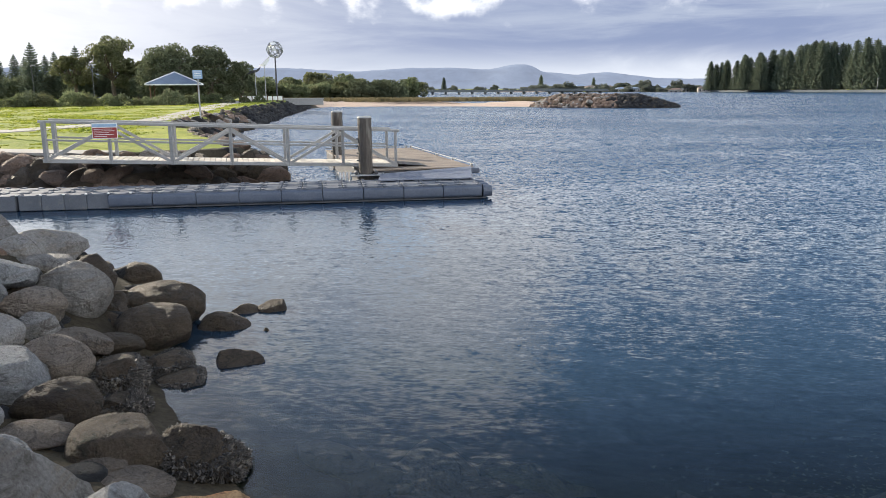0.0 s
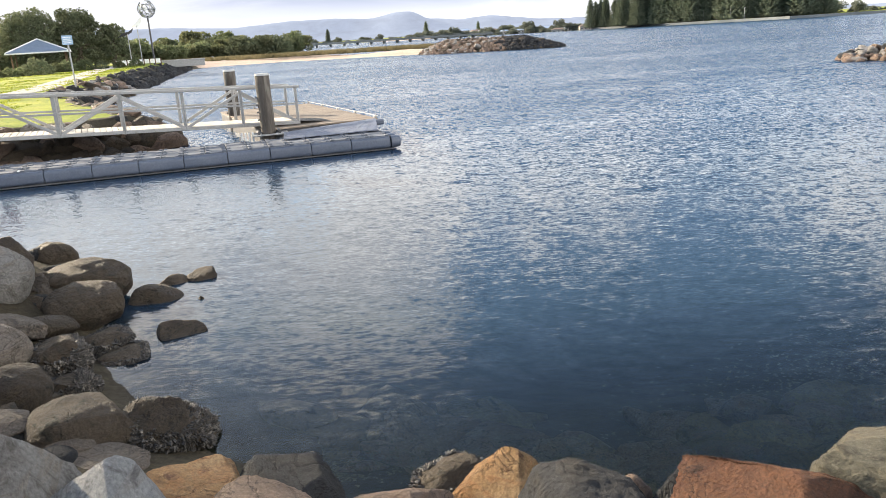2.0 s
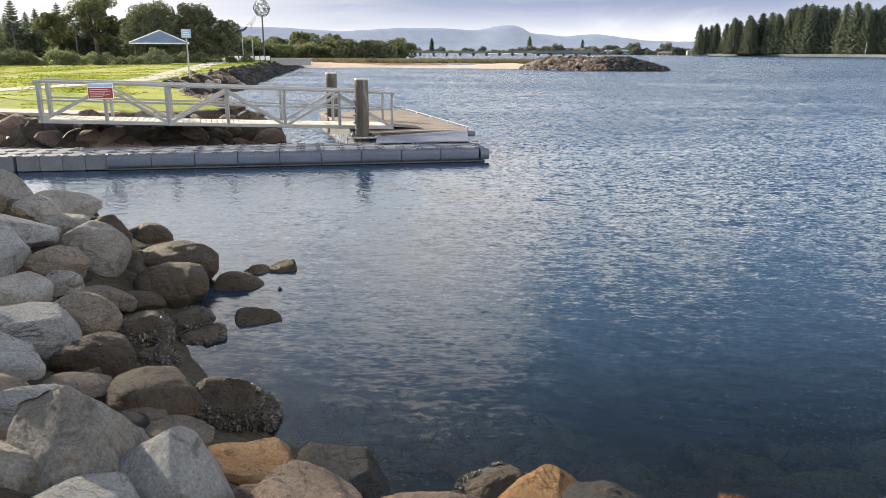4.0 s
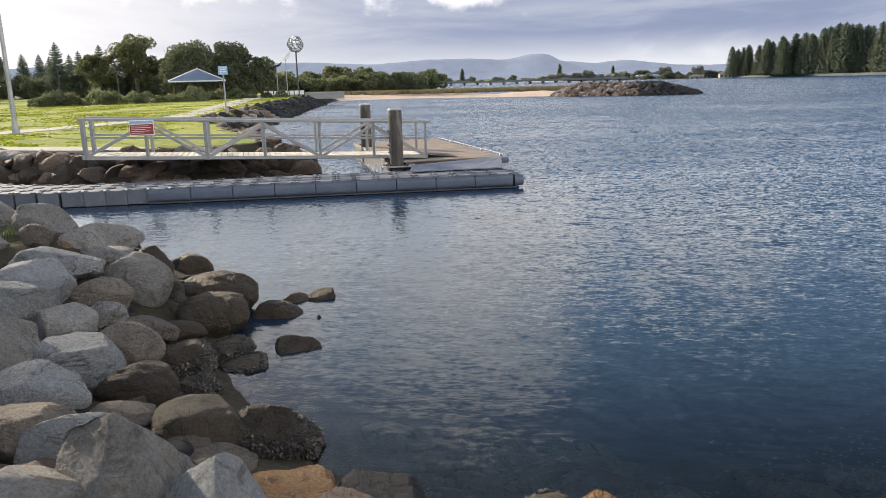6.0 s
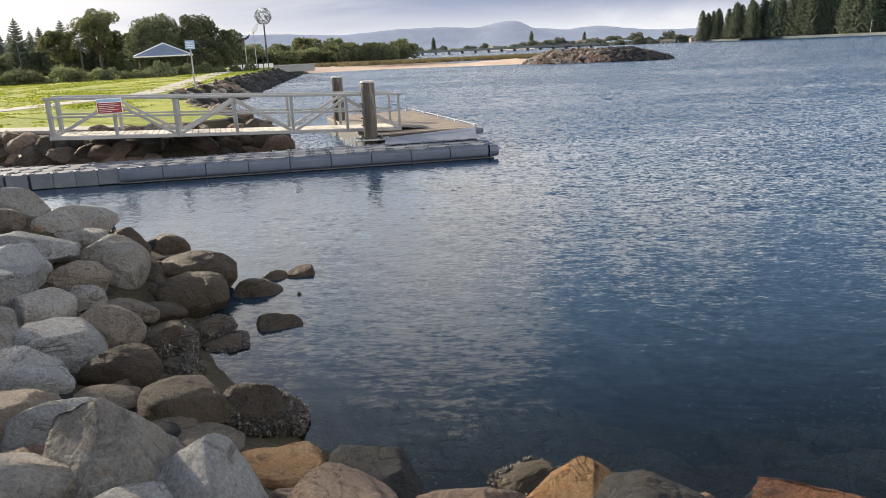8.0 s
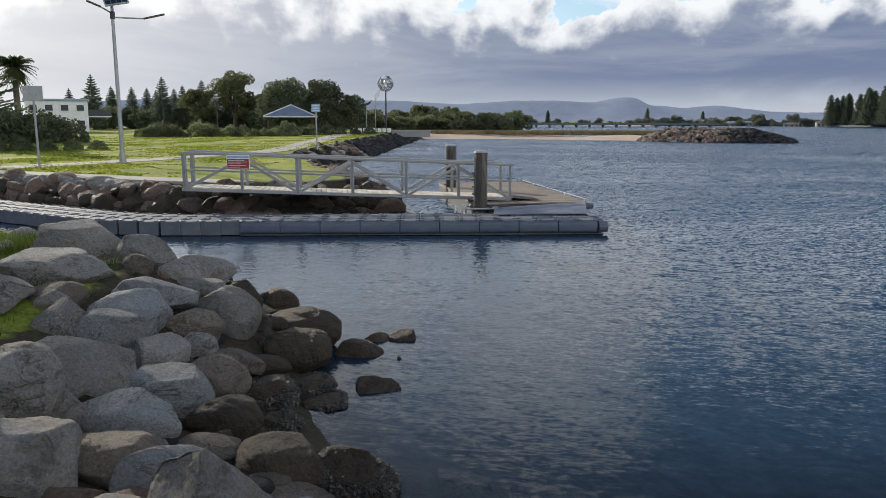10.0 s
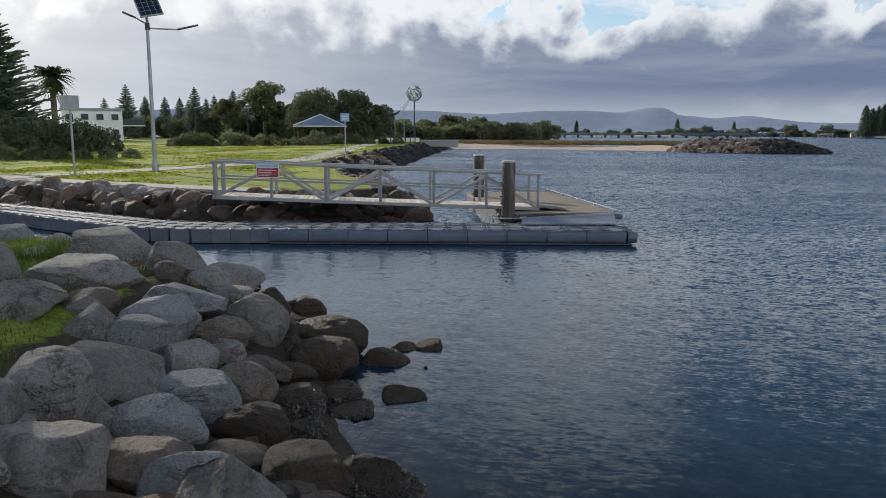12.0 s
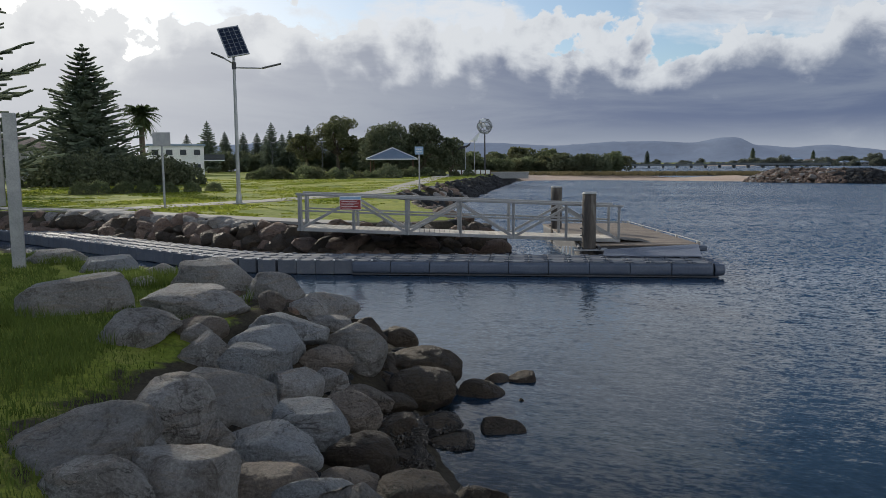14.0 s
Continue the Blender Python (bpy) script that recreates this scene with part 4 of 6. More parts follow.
def boulder_bm(seed, subdiv, style, rough, wear, sx, sy, sz, roll):
    """One bank stone: worn round, a flat-topped slab, an angular block or a ridged peak, leaning by roll, filling a box of half sizes sx, sy, sz."""
    rng = random.Random(seed)
    bm = bmesh.new()
    bmesh.ops.create_icosphere(bm, subdivisions=subdiv, radius=1.0)
    power = {"round": 2.5, "slab": 4.2, "block": 3.4, "peak": 2.8}[style]
    o = Vector((rng.uniform(-50, 50), rng.uniform(-50, 50), rng.uniform(-50, 50)))
    j = lambda k: rng.uniform(-k, k)
    if style == "peak":
        planes = [((-0.62 + j(0.1), -0.42, 0.55), 0.30), ((0.72 + j(0.1), -0.34 + j(0.1), 0.55), 0.34), ((0.1 + j(0.2), 0.80, 0.55), 0.40), ((0.1 + j(0.2), -0.97, 0.25), 0.62)]
    elif style == "slab":
        planes = [((j(0.12), -0.10 + j(0.08), 1.0), 0.72), ((j(0.3), -1.0, 0.25 + j(0.2)), 0.80), ((0.9, j(0.4), 0.45), 0.88 + j(0.06)), ((-0.9, j(0.4), 0.40), 0.86 + j(0.06))]
    elif style == "block":
        planes = [((rng.gauss(0, 1), rng.gauss(0, 1), abs(rng.gauss(0, 1)) * 0.8), rng.uniform(0.60, 0.84)) for _ in range(9)] + [((j(0.25), -0.5, 0.8), 0.76)]
    else:
        planes = [((rng.gauss(0, 1), rng.gauss(0, 1), rng.gauss(0, 0.7)), rng.uniform(0.76, 0.95)) for _ in range(7)]
    planes = [(Vector(n).normalized(), d) for n, d in planes]
    # chips struck off the edges
    chips = []
    for _ in range({"round": 5, "slab": 20, "block": 24, "peak": 12}[style]):
        q = Vector((rng.gauss(0, 1), rng.gauss(0, 1), rng.gauss(0, 0.8))).normalized()
        q /= (abs(q.x) ** power + abs(q.y) ** power + abs(q.z) ** power) ** (1 / power)
        for n, d in planes:
            k = q.dot(n) - d
            if k > 0:
                q -= n * k
        n = (q.normalized() + Vector((rng.gauss(0, 1), rng.gauss(0, 1), rng.gauss(0, 1))) * 0.30).normalized()
        chips.append((n, q.dot(n) - (rng.uniform(0.004, 0.02) if style == "peak" else rng.uniform(0.01, 0.055))))
    planes += chips
    bed = Vector((rng.gauss(0, 0.3), rng.gauss(0, 0.3), 1)).normalized()
    for v in bm.verts:
        p = v.co.copy()
        p /= (abs(p.x) ** power + abs(p.y) ** power + abs(p.z) ** power) ** (1 / power)
        p *= 1 + noise.noise(p * 0.9 + o) * 0.20 + noise.noise(p * 2.1 - o) * 0.06
        for n, d in planes:
            k = p.dot(n) - d * (1 + 0.03 * noise.noise(p * 1.7 + o + n * 9))
            if k > 0:
                p -= n * k * 0.94
        v.co = p
    for _ in range(wear):
        bmesh.ops.smooth_vert(bm, verts=bm.verts[:], factor=0.5, use_axis_x=True, use_axis_y=True, use_axis_z=True)
    for v in bm.verts:
        p = v.co.copy()
        c = noise.noise(p * 2.6 + o) * rough * 0.22 - max(0.0, noise.noise(p * 4.0 + o)) * rough * 0.22
        e = noise.noise(p * 13.0 + o) * rough * 0.14 - abs(noise.noise(p * 26.0 + o)) * rough * 0.12
        layer = p.dot(bed) * 5.0 + noise.noise(p * 1.5 + o) * 1.6
        f = max(0.0, 1 - abs((layer % 1.0) - 0.5) * 8.0) * rough * -0.25 * max(0.0, noise.noise(p * 1.3 - o) + 0.1)
        v.co = p * (1 + c + e + f)
    size = Vector((sx, sy, sz))
    turn = Matrix.Rotation(radians(roll), 3, "Y")
    for v in bm.verts:
        v.co = turn @ Vector((v.co.x * sx, v.co.y * sy, v.co.z * sz))
    lo = [min(v.co[i] for v in bm.verts) for i in range(3)]
    hi = [max(v.co[i] for v in bm.verts) for i in range(3)]
    for v in bm.verts:
        v.co = Vector([size[i] * (2 * (v.co[i] - lo[i]) / (hi[i] - lo[i]) - 1) for i in range(3)])
    return bm


def boulder(x, y, z, sx, sy, sz, yaw, kind, style, roll=0):
    _count[0] += 1
    seed = _count[0] * 7 + 3
    near = sx / math.hypot(x, y)
    rough = {"mussel": 0.30, "brown": 0.16, "red": 0.24, "dark": 0.22, "orange": 0.24}.get(kind, 0.15)
    bm = boulder_bm(seed, 6 if near > 0.085 else 5 if near > 0.035 else 4, style, rough, 2 if near > 0.085 else 1 if near > 0.035 else 0, sx, sy, sz, roll)
    mat, label = KINDS[kind]
    ob = obj("boulder", bm, M[mat], smooth=True)
    ob.matrix_world = pose(x, y, z, 0, 0, yaw)
    tagged(ob, label, "boulder", group="bank boulders")
    if kind == "mussel":
        crust(ob, sx, sy, sz, seed)
    return ob


def crust(ob, sx, sy, sz, seed):
    """Shells packed over the lower part of a boulder."""
    rng = random.Random(seed)
    verts, faces = [], []
    me = ob.data
    cand = [v for v in me.vertices if v.co.z < sz * (0.62 + 0.6 * noise.noise(v.co * 3.0))]
    for _ in range(int(4200 * (sx + sy) / 0.6)):
        v = rng.choice(cand)
        n = v.normal
        t = n.orthogonal().normalized()
        t.rotate(Matrix.Rotation(rng.uniform(0, 6.28), 3, n))
        b = n.cross(t)
        L_ = rng.uniform(0.016, 0.045)
        p = v.co + t * rng.uniform(-0.03, 0.03) + b * rng.uniform(-0.03, 0.03)
        k = len(verts)
        verts += [p - t * L_ * 0.5, p + b * L_ * 0.4, p + t * L_ * 0.5, p - b * L_ * 0.4, p + n * L_ * rng.uniform(0.5, 0.9) + t * L_ * 0.3]
        faces += [(k, k + 1, k + 4), (k + 1, k + 2, k + 4), (k + 2, k + 3, k + 4), (k + 3, k, k + 4)]
    s = raw("shell_crust", verts, faces, M["shell"], ob)
    tagged(s, "crust of dark mussel and pale oyster shells", kind="stuff")


M["shell"] = surface("mussel and oyster shells", (0.022, 0.021, 0.021), (0.060, 0.053, 0.046), 25, 0.55, 0.2, 60, c=(0.19, 0.17, 0.145), patch=16)

boulder(-11.38, 10.63, 1.13, 0.56, 0.59, 0.17, 47, "grey", "slab", 0)
boulder(-9.62, 10.02, 1.13, 0.46, 0.48, 0.17, 43, "pale", "slab", 0)
boulder(-7.83, 8.73, 1.13, 0.24, 0.25, 0.09, 41, "grey", "slab", 0)
boulder(-8.21, 9.63, 1.15, 0.25, 0.26, 0.15, 40, "grey", "round", -8)
boulder(-6.49, 8.68, 1.18, 0.63, 0.52, 0.35, 36, "grey", "slab", 12)
boulder(-5.46, 8.52, 1.19, 0.38, 0.36, 0.26, 32, "grey", "block", 5)
boulder(-5.06, 7.79, 1.16, 0.17, 0.16, 0.16, 32, "buff", "round", 20)
boulder(-4.92, 9.00, 0.86, 0.42, 0.34, 0.25, 28, "grey", "block", 25)
boulder(-4.85, 8.28, 1.00, 0.26, 0.21, 0.17, 30, "grey", "block", 25)
boulder(-4.56, 8.26, 0.83, 0.30, 0.28, 0.13, 28, "grey", "round", 10)
boulder(-7.33, 7.03, 1.15, 0.66, 0.54, 0.38, 46, "grey", "slab", -6)
boulder(-5.62, 6.12, 1.16, 0.45, 0.37, 0.24, 42, "grey", "block", 4)
boulder(-5.74, 7.24, 1.17, 0.61, 0.50, 0.26, 38, "grey", "slab", 4)
boulder(-5.17, 6.57, 1.08, 0.29, 0.23, 0.15, 37, "buff", "round", 0)
boulder(-5.13, 6.44, 1.05, 0.17, 0.14, 0.14, 38, "grey", "block", -30)
boulder(-4.60, 7.35, 0.95, 0.49, 0.38, 0.24, 31, "pale", "slab", 8)
boulder(-4.51, 6.78, 0.88, 0.42, 0.34, 0.27, 33, "pale", "block", 22)
boulder(-4.83, 6.17, 0.93, 0.30, 0.24, 0.24, 37, "grey", "block", 0)
boulder(-4.41, 6.41, 0.81, 0.39, 0.32, 0.24, 34, "pale", "slab", 10)
boulder(-3.95, 7.76, 0.64, 0.39, 0.34, 0.35, 26, "grey", "round", 18)
boulder(-4.02, 7.20, 0.65, 0.30, 0.25, 0.21, 28, "buff", "round", 14)
boulder(-3.80, 6.86, 0.55, 0.20, 0.16, 0.15, 28, "grey", "block", -18)
boulder(-4.13, 8.47, 0.62, 0.26, 0.25, 0.29, 25, "brown", "round", 5)
boulder(-4.23, 9.80, 0.29, 0.27, 0.25, 0.22, 23, "brown", "round", 5)
boulder(-3.50, 8.81, 0.23, 0.51, 0.45, 0.29, 21, "brown", "round", -3)
boulder(-3.20, 7.91, 0.19, 0.42, 0.37, 0.29, 21, "brown", "round", 3)
boulder(-3.87, 6.29, 0.61, 0.28, 0.23, 0.23, 31, "grey", "round", 3)
boulder(-4.09, 5.31, 0.74, 0.56, 0.39, 0.32, 37, "grey", "slab", 6)
boulder(-3.97, 4.60, 0.87, 0.34, 0.30, 0.37, 40, "grey", "round", -12)
boulder(-3.44, 5.69, 0.49, 0.40, 0.28, 0.24, 30, "pale", "slab", 4)
boulder(-3.30, 6.34, 0.42, 0.30, 0.26, 0.25, 27, "buff", "round", 8)
boulder(-3.46, 6.97, 0.39, 0.31, 0.27, 0.14, 25, "buff", "slab", 8)
boulder(-3.24, 7.23, 0.25, 0.26, 0.23, 0.13, 23, "brown", "round", 8)
boulder(-3.69, 4.72, 0.69, 0.19, 0.16, 0.17, 37, "grey", "round", -20)
boulder(-3.27, 4.93, 0.58, 0.37, 0.30, 0.22, 32, "pale", "block", 12)
boulder(-2.85, 5.55, 0.34, 0.34, 0.30, 0.25, 26, "brown", "round", 10)
boulder(-3.79, 3.58, 1.02, 0.48, 0.39, 0.29, 46, "grey", "round", -8)
boulder(-3.36, 3.21, 1.00, 0.30, 0.24, 0.20, 45, "grey", "slab", -5)
boulder(-3.09, 3.66, 0.85, 0.33, 0.29, 0.26, 39, "grey", "block", -14)
boulder(-2.72, 4.09, 0.65, 0.31, 0.25, 0.23, 32, "buff", "slab", -4)
boulder(-2.69, 5.02, 0.38, 0.26, 0.24, 0.10, 27, "buff", "round", 10)
boulder(-2.14, 5.12, 0.27, 0.37, 0.34, 0.21, 25, "brown", "round", 8)
boulder(-2.88, 6.51, 0.22, 0.28, 0.26, 0.20, 26, "mussel", "round", 0)
boulder(-2.81, 7.32, 0.02, 0.28, 0.26, 0.14, 23, "mussel", "round", -12)
boulder(-2.51, 6.99, -0.03, 0.23, 0.22, 0.11, 22, "mussel", "round", 0)
boulder(-2.60, 6.09, 0.13, 0.21, 0.19, 0.11, 25, "mussel", "round", 12)
boulder(-1.61, 5.28, 0.10, 0.34, 0.33, 0.27, 20, "mussel", "round", 8)
boulder(-2.41, 4.03, 0.60, 0.33, 0.23, 0.26, 34, "pale", "block", -32)
boulder(-1.88, 3.59, 0.70, 0.41, 0.38, 0.39, 31, "grey", "peak", -2)
boulder(-1.41, 3.64, 0.55, 0.37, 0.35, 0.32, 25, "pale", "peak", 4)
boulder(-2.21, 3.30, 0.73, 0.29, 0.24, 0.20, 38, "grey", "block", 25)
boulder(-2.08, 4.81, 0.28, 0.15, 0.14, 0.07, 26, "buff", "round", 12)
boulder(-1.82, 4.67, 0.24, 0.27, 0.25, 0.06, 24, "buff", "round", 12)
boulder(-1.17, 4.23, 0.23, 0.31, 0.27, 0.11, 19, "orange", "slab", 6)
boulder(-0.62, 4.28, 0.10, 0.36, 0.31, 0.21, 12, "dark", "slab", 6)
boulder(-0.67, 3.53, 0.39, 0.36, 0.32, 0.18, 15, "tan", "slab", 4)
boulder(-1.04, 3.80, 0.30, 0.11, 0.10, 0.09, 19, "tan", "round", 0)
boulder(-1.58, 3.16, 0.65, 0.26, 0.23, 0.15, 31, "pale", "block", 12)
boulder(0.09, 3.41, 0.44, 0.32, 0.28, 0.20, 3, "tan", "peak", 8)
boulder(-0.30, 3.69, 0.23, 0.09, 0.09, 0.06, 9, "grey", "round", 0)
boulder(0.13, 3.02, 0.54, 0.26, 0.18, 0.14, 2, "tan", "slab", 3)
boulder(0.38, 4.45, -0.03, 0.26, 0.24, 0.18, -2, "mussel", "round", -15)
boulder(0.62, 3.82, 0.28, 0.30, 0.26, 0.26, -6, "orange", "peak", 12)
boulder(0.56, 3.24, 0.47, 0.11, 0.10, 0.16, -6, "orange", "round", -25)
boulder(0.85, 2.92, 0.70, 0.32, 0.28, 0.25, -13, "dark", "block", 6)
boulder(1.13, 3.19, 0.52, 0.11, 0.11, 0.23, -16, "tan", "round", 0)
boulder(1.43, 2.94, 0.69, 0.30, 0.26, 0.20, -23, "dark", "block", -6)
boulder(1.53, 2.59, 0.91, 0.46, 0.40, 0.20, -28, "red", "peak", -4)
boulder(2.07, 2.62, 0.93, 0.38, 0.31, 0.23, -37, "olive", "slab", 4)
boulder(2.36, 2.96, 0.71, 0.11, 0.11, 0.27, -37, "orange", "round", -20)
boulder(0.88, 2.62, 0.76, 0.15, 0.09, 0.13, -15, "pale", "slab", 0)
boulder(-2.70, 8.69, 0.00, 0.31, 0.23, 0.18, 19, "brown", "round", 5)
boulder(-2.62, 9.28, -0.09, 0.23, 0.17, 0.19, 17, "brown", "round", 3)
boulder(-2.32, 9.41, -0.13, 0.21, 0.16, 0.24, 15, "brown", "round", -6)
boulder(-2.14, 8.54, -0.16, 0.06, 0.04, 0.20, 16, "mussel", "round", 0)
boulder(-2.09, 7.49, -0.07, 0.25, 0.19, 0.20, 17, "brown", "round", -5)


# ---- rocks of the headland, the shore wall, the breakwater and the far groyne ----
def rock_set(prefix, seeds, mat, subdiv=2):
    out = []
    for s in seeds:
        bm = rock_bm(s, subdiv, 8, 0.10)
        me = bpy.data.meshes.new(prefix)
        bm.to_mesh(me)
        bm.free()
        me.polygons.foreach_set("use_smooth", [True] * len(me.polygons))
        me.materials.append(mat)
        out.append(me)
    return out


ROCKS = {k: rock_set("rock", range(900 + 10 * i, 905 + 10 * i), M[k]) for i, k in enumerate(("stone_grey", "stone_brown", "stone_tan", "stone_dark", "stone_orange_bed"))}


def put_rock(parent, x, y, z, r, rng, kinds, squash=0.75):
    me = rng.choice(ROCKS[rng.choice(kinds)])
    ob = new("rock", me)
    ob.parent = parent
    k = r * rng.uniform(0.85, 1.2)
    ob.matrix_basis = parent.matrix_world.inverted() @ pose(x, y, z, rng.uniform(-25, 25), rng.uniform(-25, 25), rng.uniform(0, 360)) @ Matrix.Diagonal((k * rng.uniform(0.9, 1.4), k, k * squash * rng.uniform(0.8, 1.15), 1))
    return ob


def along(points, step):
    """Places at even steps along a line."""
    out, left = [], 0.0
    for (ax, ay), (bx, by) in zip(points, points[1:]):
        L_ = math.hypot(bx - ax, by - ay)
        d = left
        while d < L_:
            out.append((ax + (bx - ax) * d / L_, ay + (by - ay) * d / L_, (bx - ax) / L_, (by - ay) / L_))
            d += step
        left = d - L_
    return out


def build_headland_wall():
    t = thing("rock_bank", (-11, 20.3, 0), 0, label="bank of stacked brown and grey stones below the path", category="rock bank")
    rng = random.Random(21)
    for x, y, dx, dy in along([(-27, 22.2), (-22, 22.3), (-15, 20.6), (-11, 20.3), (-8.2, 21.6), (-6.6, 23.6)], 0.46):
        # lower courses get darker stone: the face's shade is put into the colour
        for row, (inn, z, r_) in enumerate(((-0.2, 0.0, 0.42), (0.1, 0.28, 0.40), (0.45, 0.56, 0.38), (0.85, 0.80, 0.34))):
            if x > -8 and row == 3:
                continue
            px, py = x - dy * inn + rng.uniform(-0.15, 0.15), y + dx * inn + rng.uniform(-0.12, 0.12)
            put_rock(t, px, py, z + rng.uniform(-0.08, 0.08), r_ * rng.uniform(0.7, 1.15), rng, ["stone_tan", "stone_grey", "stone_grey"] if row == 3 else ["stone_brown", "stone_brown", "stone_tan"] if row < 2 else ["stone_brown", "stone_tan"])
    for x, y, dx, dy in along([(-6.6, 23.8), (-7.0, 25.6), (-10.5, 31), (-13, 36)], 0.75):
        for inn, z, r_ in ((0.1, 0.05, 0.36), (0.75, 0.45, 0.34), (1.3, 0.85, 0.30)):
            put_rock(t, x - dy * inn + rng.uniform(-0.2, 0.2), y + dx * inn + rng.uniform(-0.2, 0.2), z + rng.uniform(-0.06, 0.1), r_, rng, ["stone_brown", "stone_brown", "stone_dark", "stone_tan"])


build_headland_wall()


def build_shore_wall():
    t = thing("rock_seawall", (-18, 56, 0), 0, label="long sea wall of grey dumped stones along the lawn", category="sea wall")
    rng = random.Random(22)
    rows = ((-0.1, 0.05, 0.36), (0.3, 0.28, 0.33), (0.75, 0.52, 0.32), (1.2, 0.78, 0.30), (1.7, 1.0, 0.27))
    for x, y, dx, dy in along([(-13, 36), (-15.5, 42), (-18.2, 56), (-18.9, 60)], 0.62):
        for inn, z, r_ in rows:
            put_rock(t, x - dy * inn + rng.uniform(-0.3, 0.3), y + dx * inn + rng.uniform(-0.3, 0.3), z + rng.uniform(-0.1, 0.15), r_ * rng.uniform(0.7, 1.3), rng, ["stone_dark", "stone_grey", "stone_brown", "stone_tan"])
    rv, rf = [], []
    lump = rock_bm(78, 2, 8, 0.1)
    base = [v.co.copy() for v in lump.verts]
    tris = [[v.index for v in f.verts] for f in lump.faces]
    lump.free()
    for x, y, dx, dy in along([(-18.9, 60), (-21.5, 74), (-27, 105), (-30, 122)], 0.6):
        for inn, z, r_ in rows:
            p = Vector((x - dy * inn + rng.uniform(-0.35, 0.35) + 18, y + dx * inn + rng.uniform(-0.35, 0.35) - 56, z + rng.uniform(-0.1, 0.15)))
            m = Euler((rng.uniform(0, 6), rng.uniform(0, 6), rng.uniform(0, 6))).to_matrix() * r_ * rng.uniform(0.7, 1.3)
            k = len(rv)
            rv += [p + m @ c for c in base]
            rf += [tuple(i_ + k for i_ in f) for f in tris]
    tagged(raw("stone_fill", rv, rf, M["stone_dark"], t), kind="stuff")


build_shore_wall()


def build_breakwater():
    t = thing("breakwater", (16, 112, 0), 0, label="low breakwater mound of brown and dark stones", category="breakwater")
    rng = random.Random(23)
    a, b = Vector((6.0, 118.5, 0)), Vector((25.5, 109.5, 0))
    d = (b - a).normalized()
    n = Vector((-d.y, d.x, 0))
    for i in range(285):
        s, w = rng.uniform(0, 1), rng.uniform(-1, 0.35)
        prof = min(1.0, (s + 0.05) / 0.22) * min(1.0, (1.03 - s) / 0.28)
        half = 4.0 * (0.35 + 0.65 * prof)
        z = 1.72 * prof * (1 - abs(w) ** 1.6)
        p = a.lerp(b, s) + n * w * half
        put_rock(t, p.x, p.y, z, rng.uniform(0.26, 0.44), rng, ["stone_tan", "stone_brown", "stone_grey", "stone_grey"] if s < 0.55 else ["stone_dark", "stone_dark", "stone_brown"])
    vs, fs = [], []
    for i in range(15):
        s = i / 14
        prof = min(1.0, (s + 0.05) / 0.22) * min(1.0, (1.03 - s) / 0.28)
        half = 4.0 * (0.35 + 0.65 * prof)
        for k in range(9):
            w = -1 + k / 4
            p = a.lerp(b, s) + n * w * half - Vector((16, 112, 0))
            vs.append((p.x, p.y, 1.6 * prof * (1 - abs(w) ** 1.6) - 0.32))
    for i in range(14):
        for k in range(8):
            fs.append((i * 9 + k, (i + 1) * 9 + k, (i + 1) * 9 + k + 1, i * 9 + k + 1))
    raw("core", vs, fs, M["soil"], t)
    rv, rf = [], []
    lump = rock_bm(77, 1, 6, 0.1)
    lump.verts.ensure_lookup_table()
    base = [v.co.copy() for v in lump.verts]
    tris = [[v.index for v in f.verts] for f in lump.faces]
    lump.free()
    for _ in range(1500):
        s, w = rng.uniform(0, 1), rng.uniform(-1, 0.6)
        prof = min(1.0, (s + 0.05) / 0.22) * min(1.0, (1.03 - s) / 0.28)
        p = a.lerp(b, s) + n * w * 4.1 * (0.35 + 0.65 * prof) + Vector((-16, -112, 1.66 * prof * (1 - abs(w) ** 1.6)))
        m = Euler((rng.uniform(0, 6), rng.uniform(0, 6), rng.uniform(0, 6))).to_matrix() * rng.uniform(0.16, 0.34)
        k = len(rv)
        rv += [p + m @ c for c in base]
        rf += [tuple(i + k for i in f) for f in tris]
    for nm, mat, keep in (("stone_fill", "stone_tan", lambda v: v.x < 1.2), ("stone_fill", "stone_dark", lambda v: v.x >= 1.2)):
        tagged(raw(nm, rv, [f for f in rf if keep(rv[f[0]])], M[mat], t), kind="stuff")


build_breakwater()


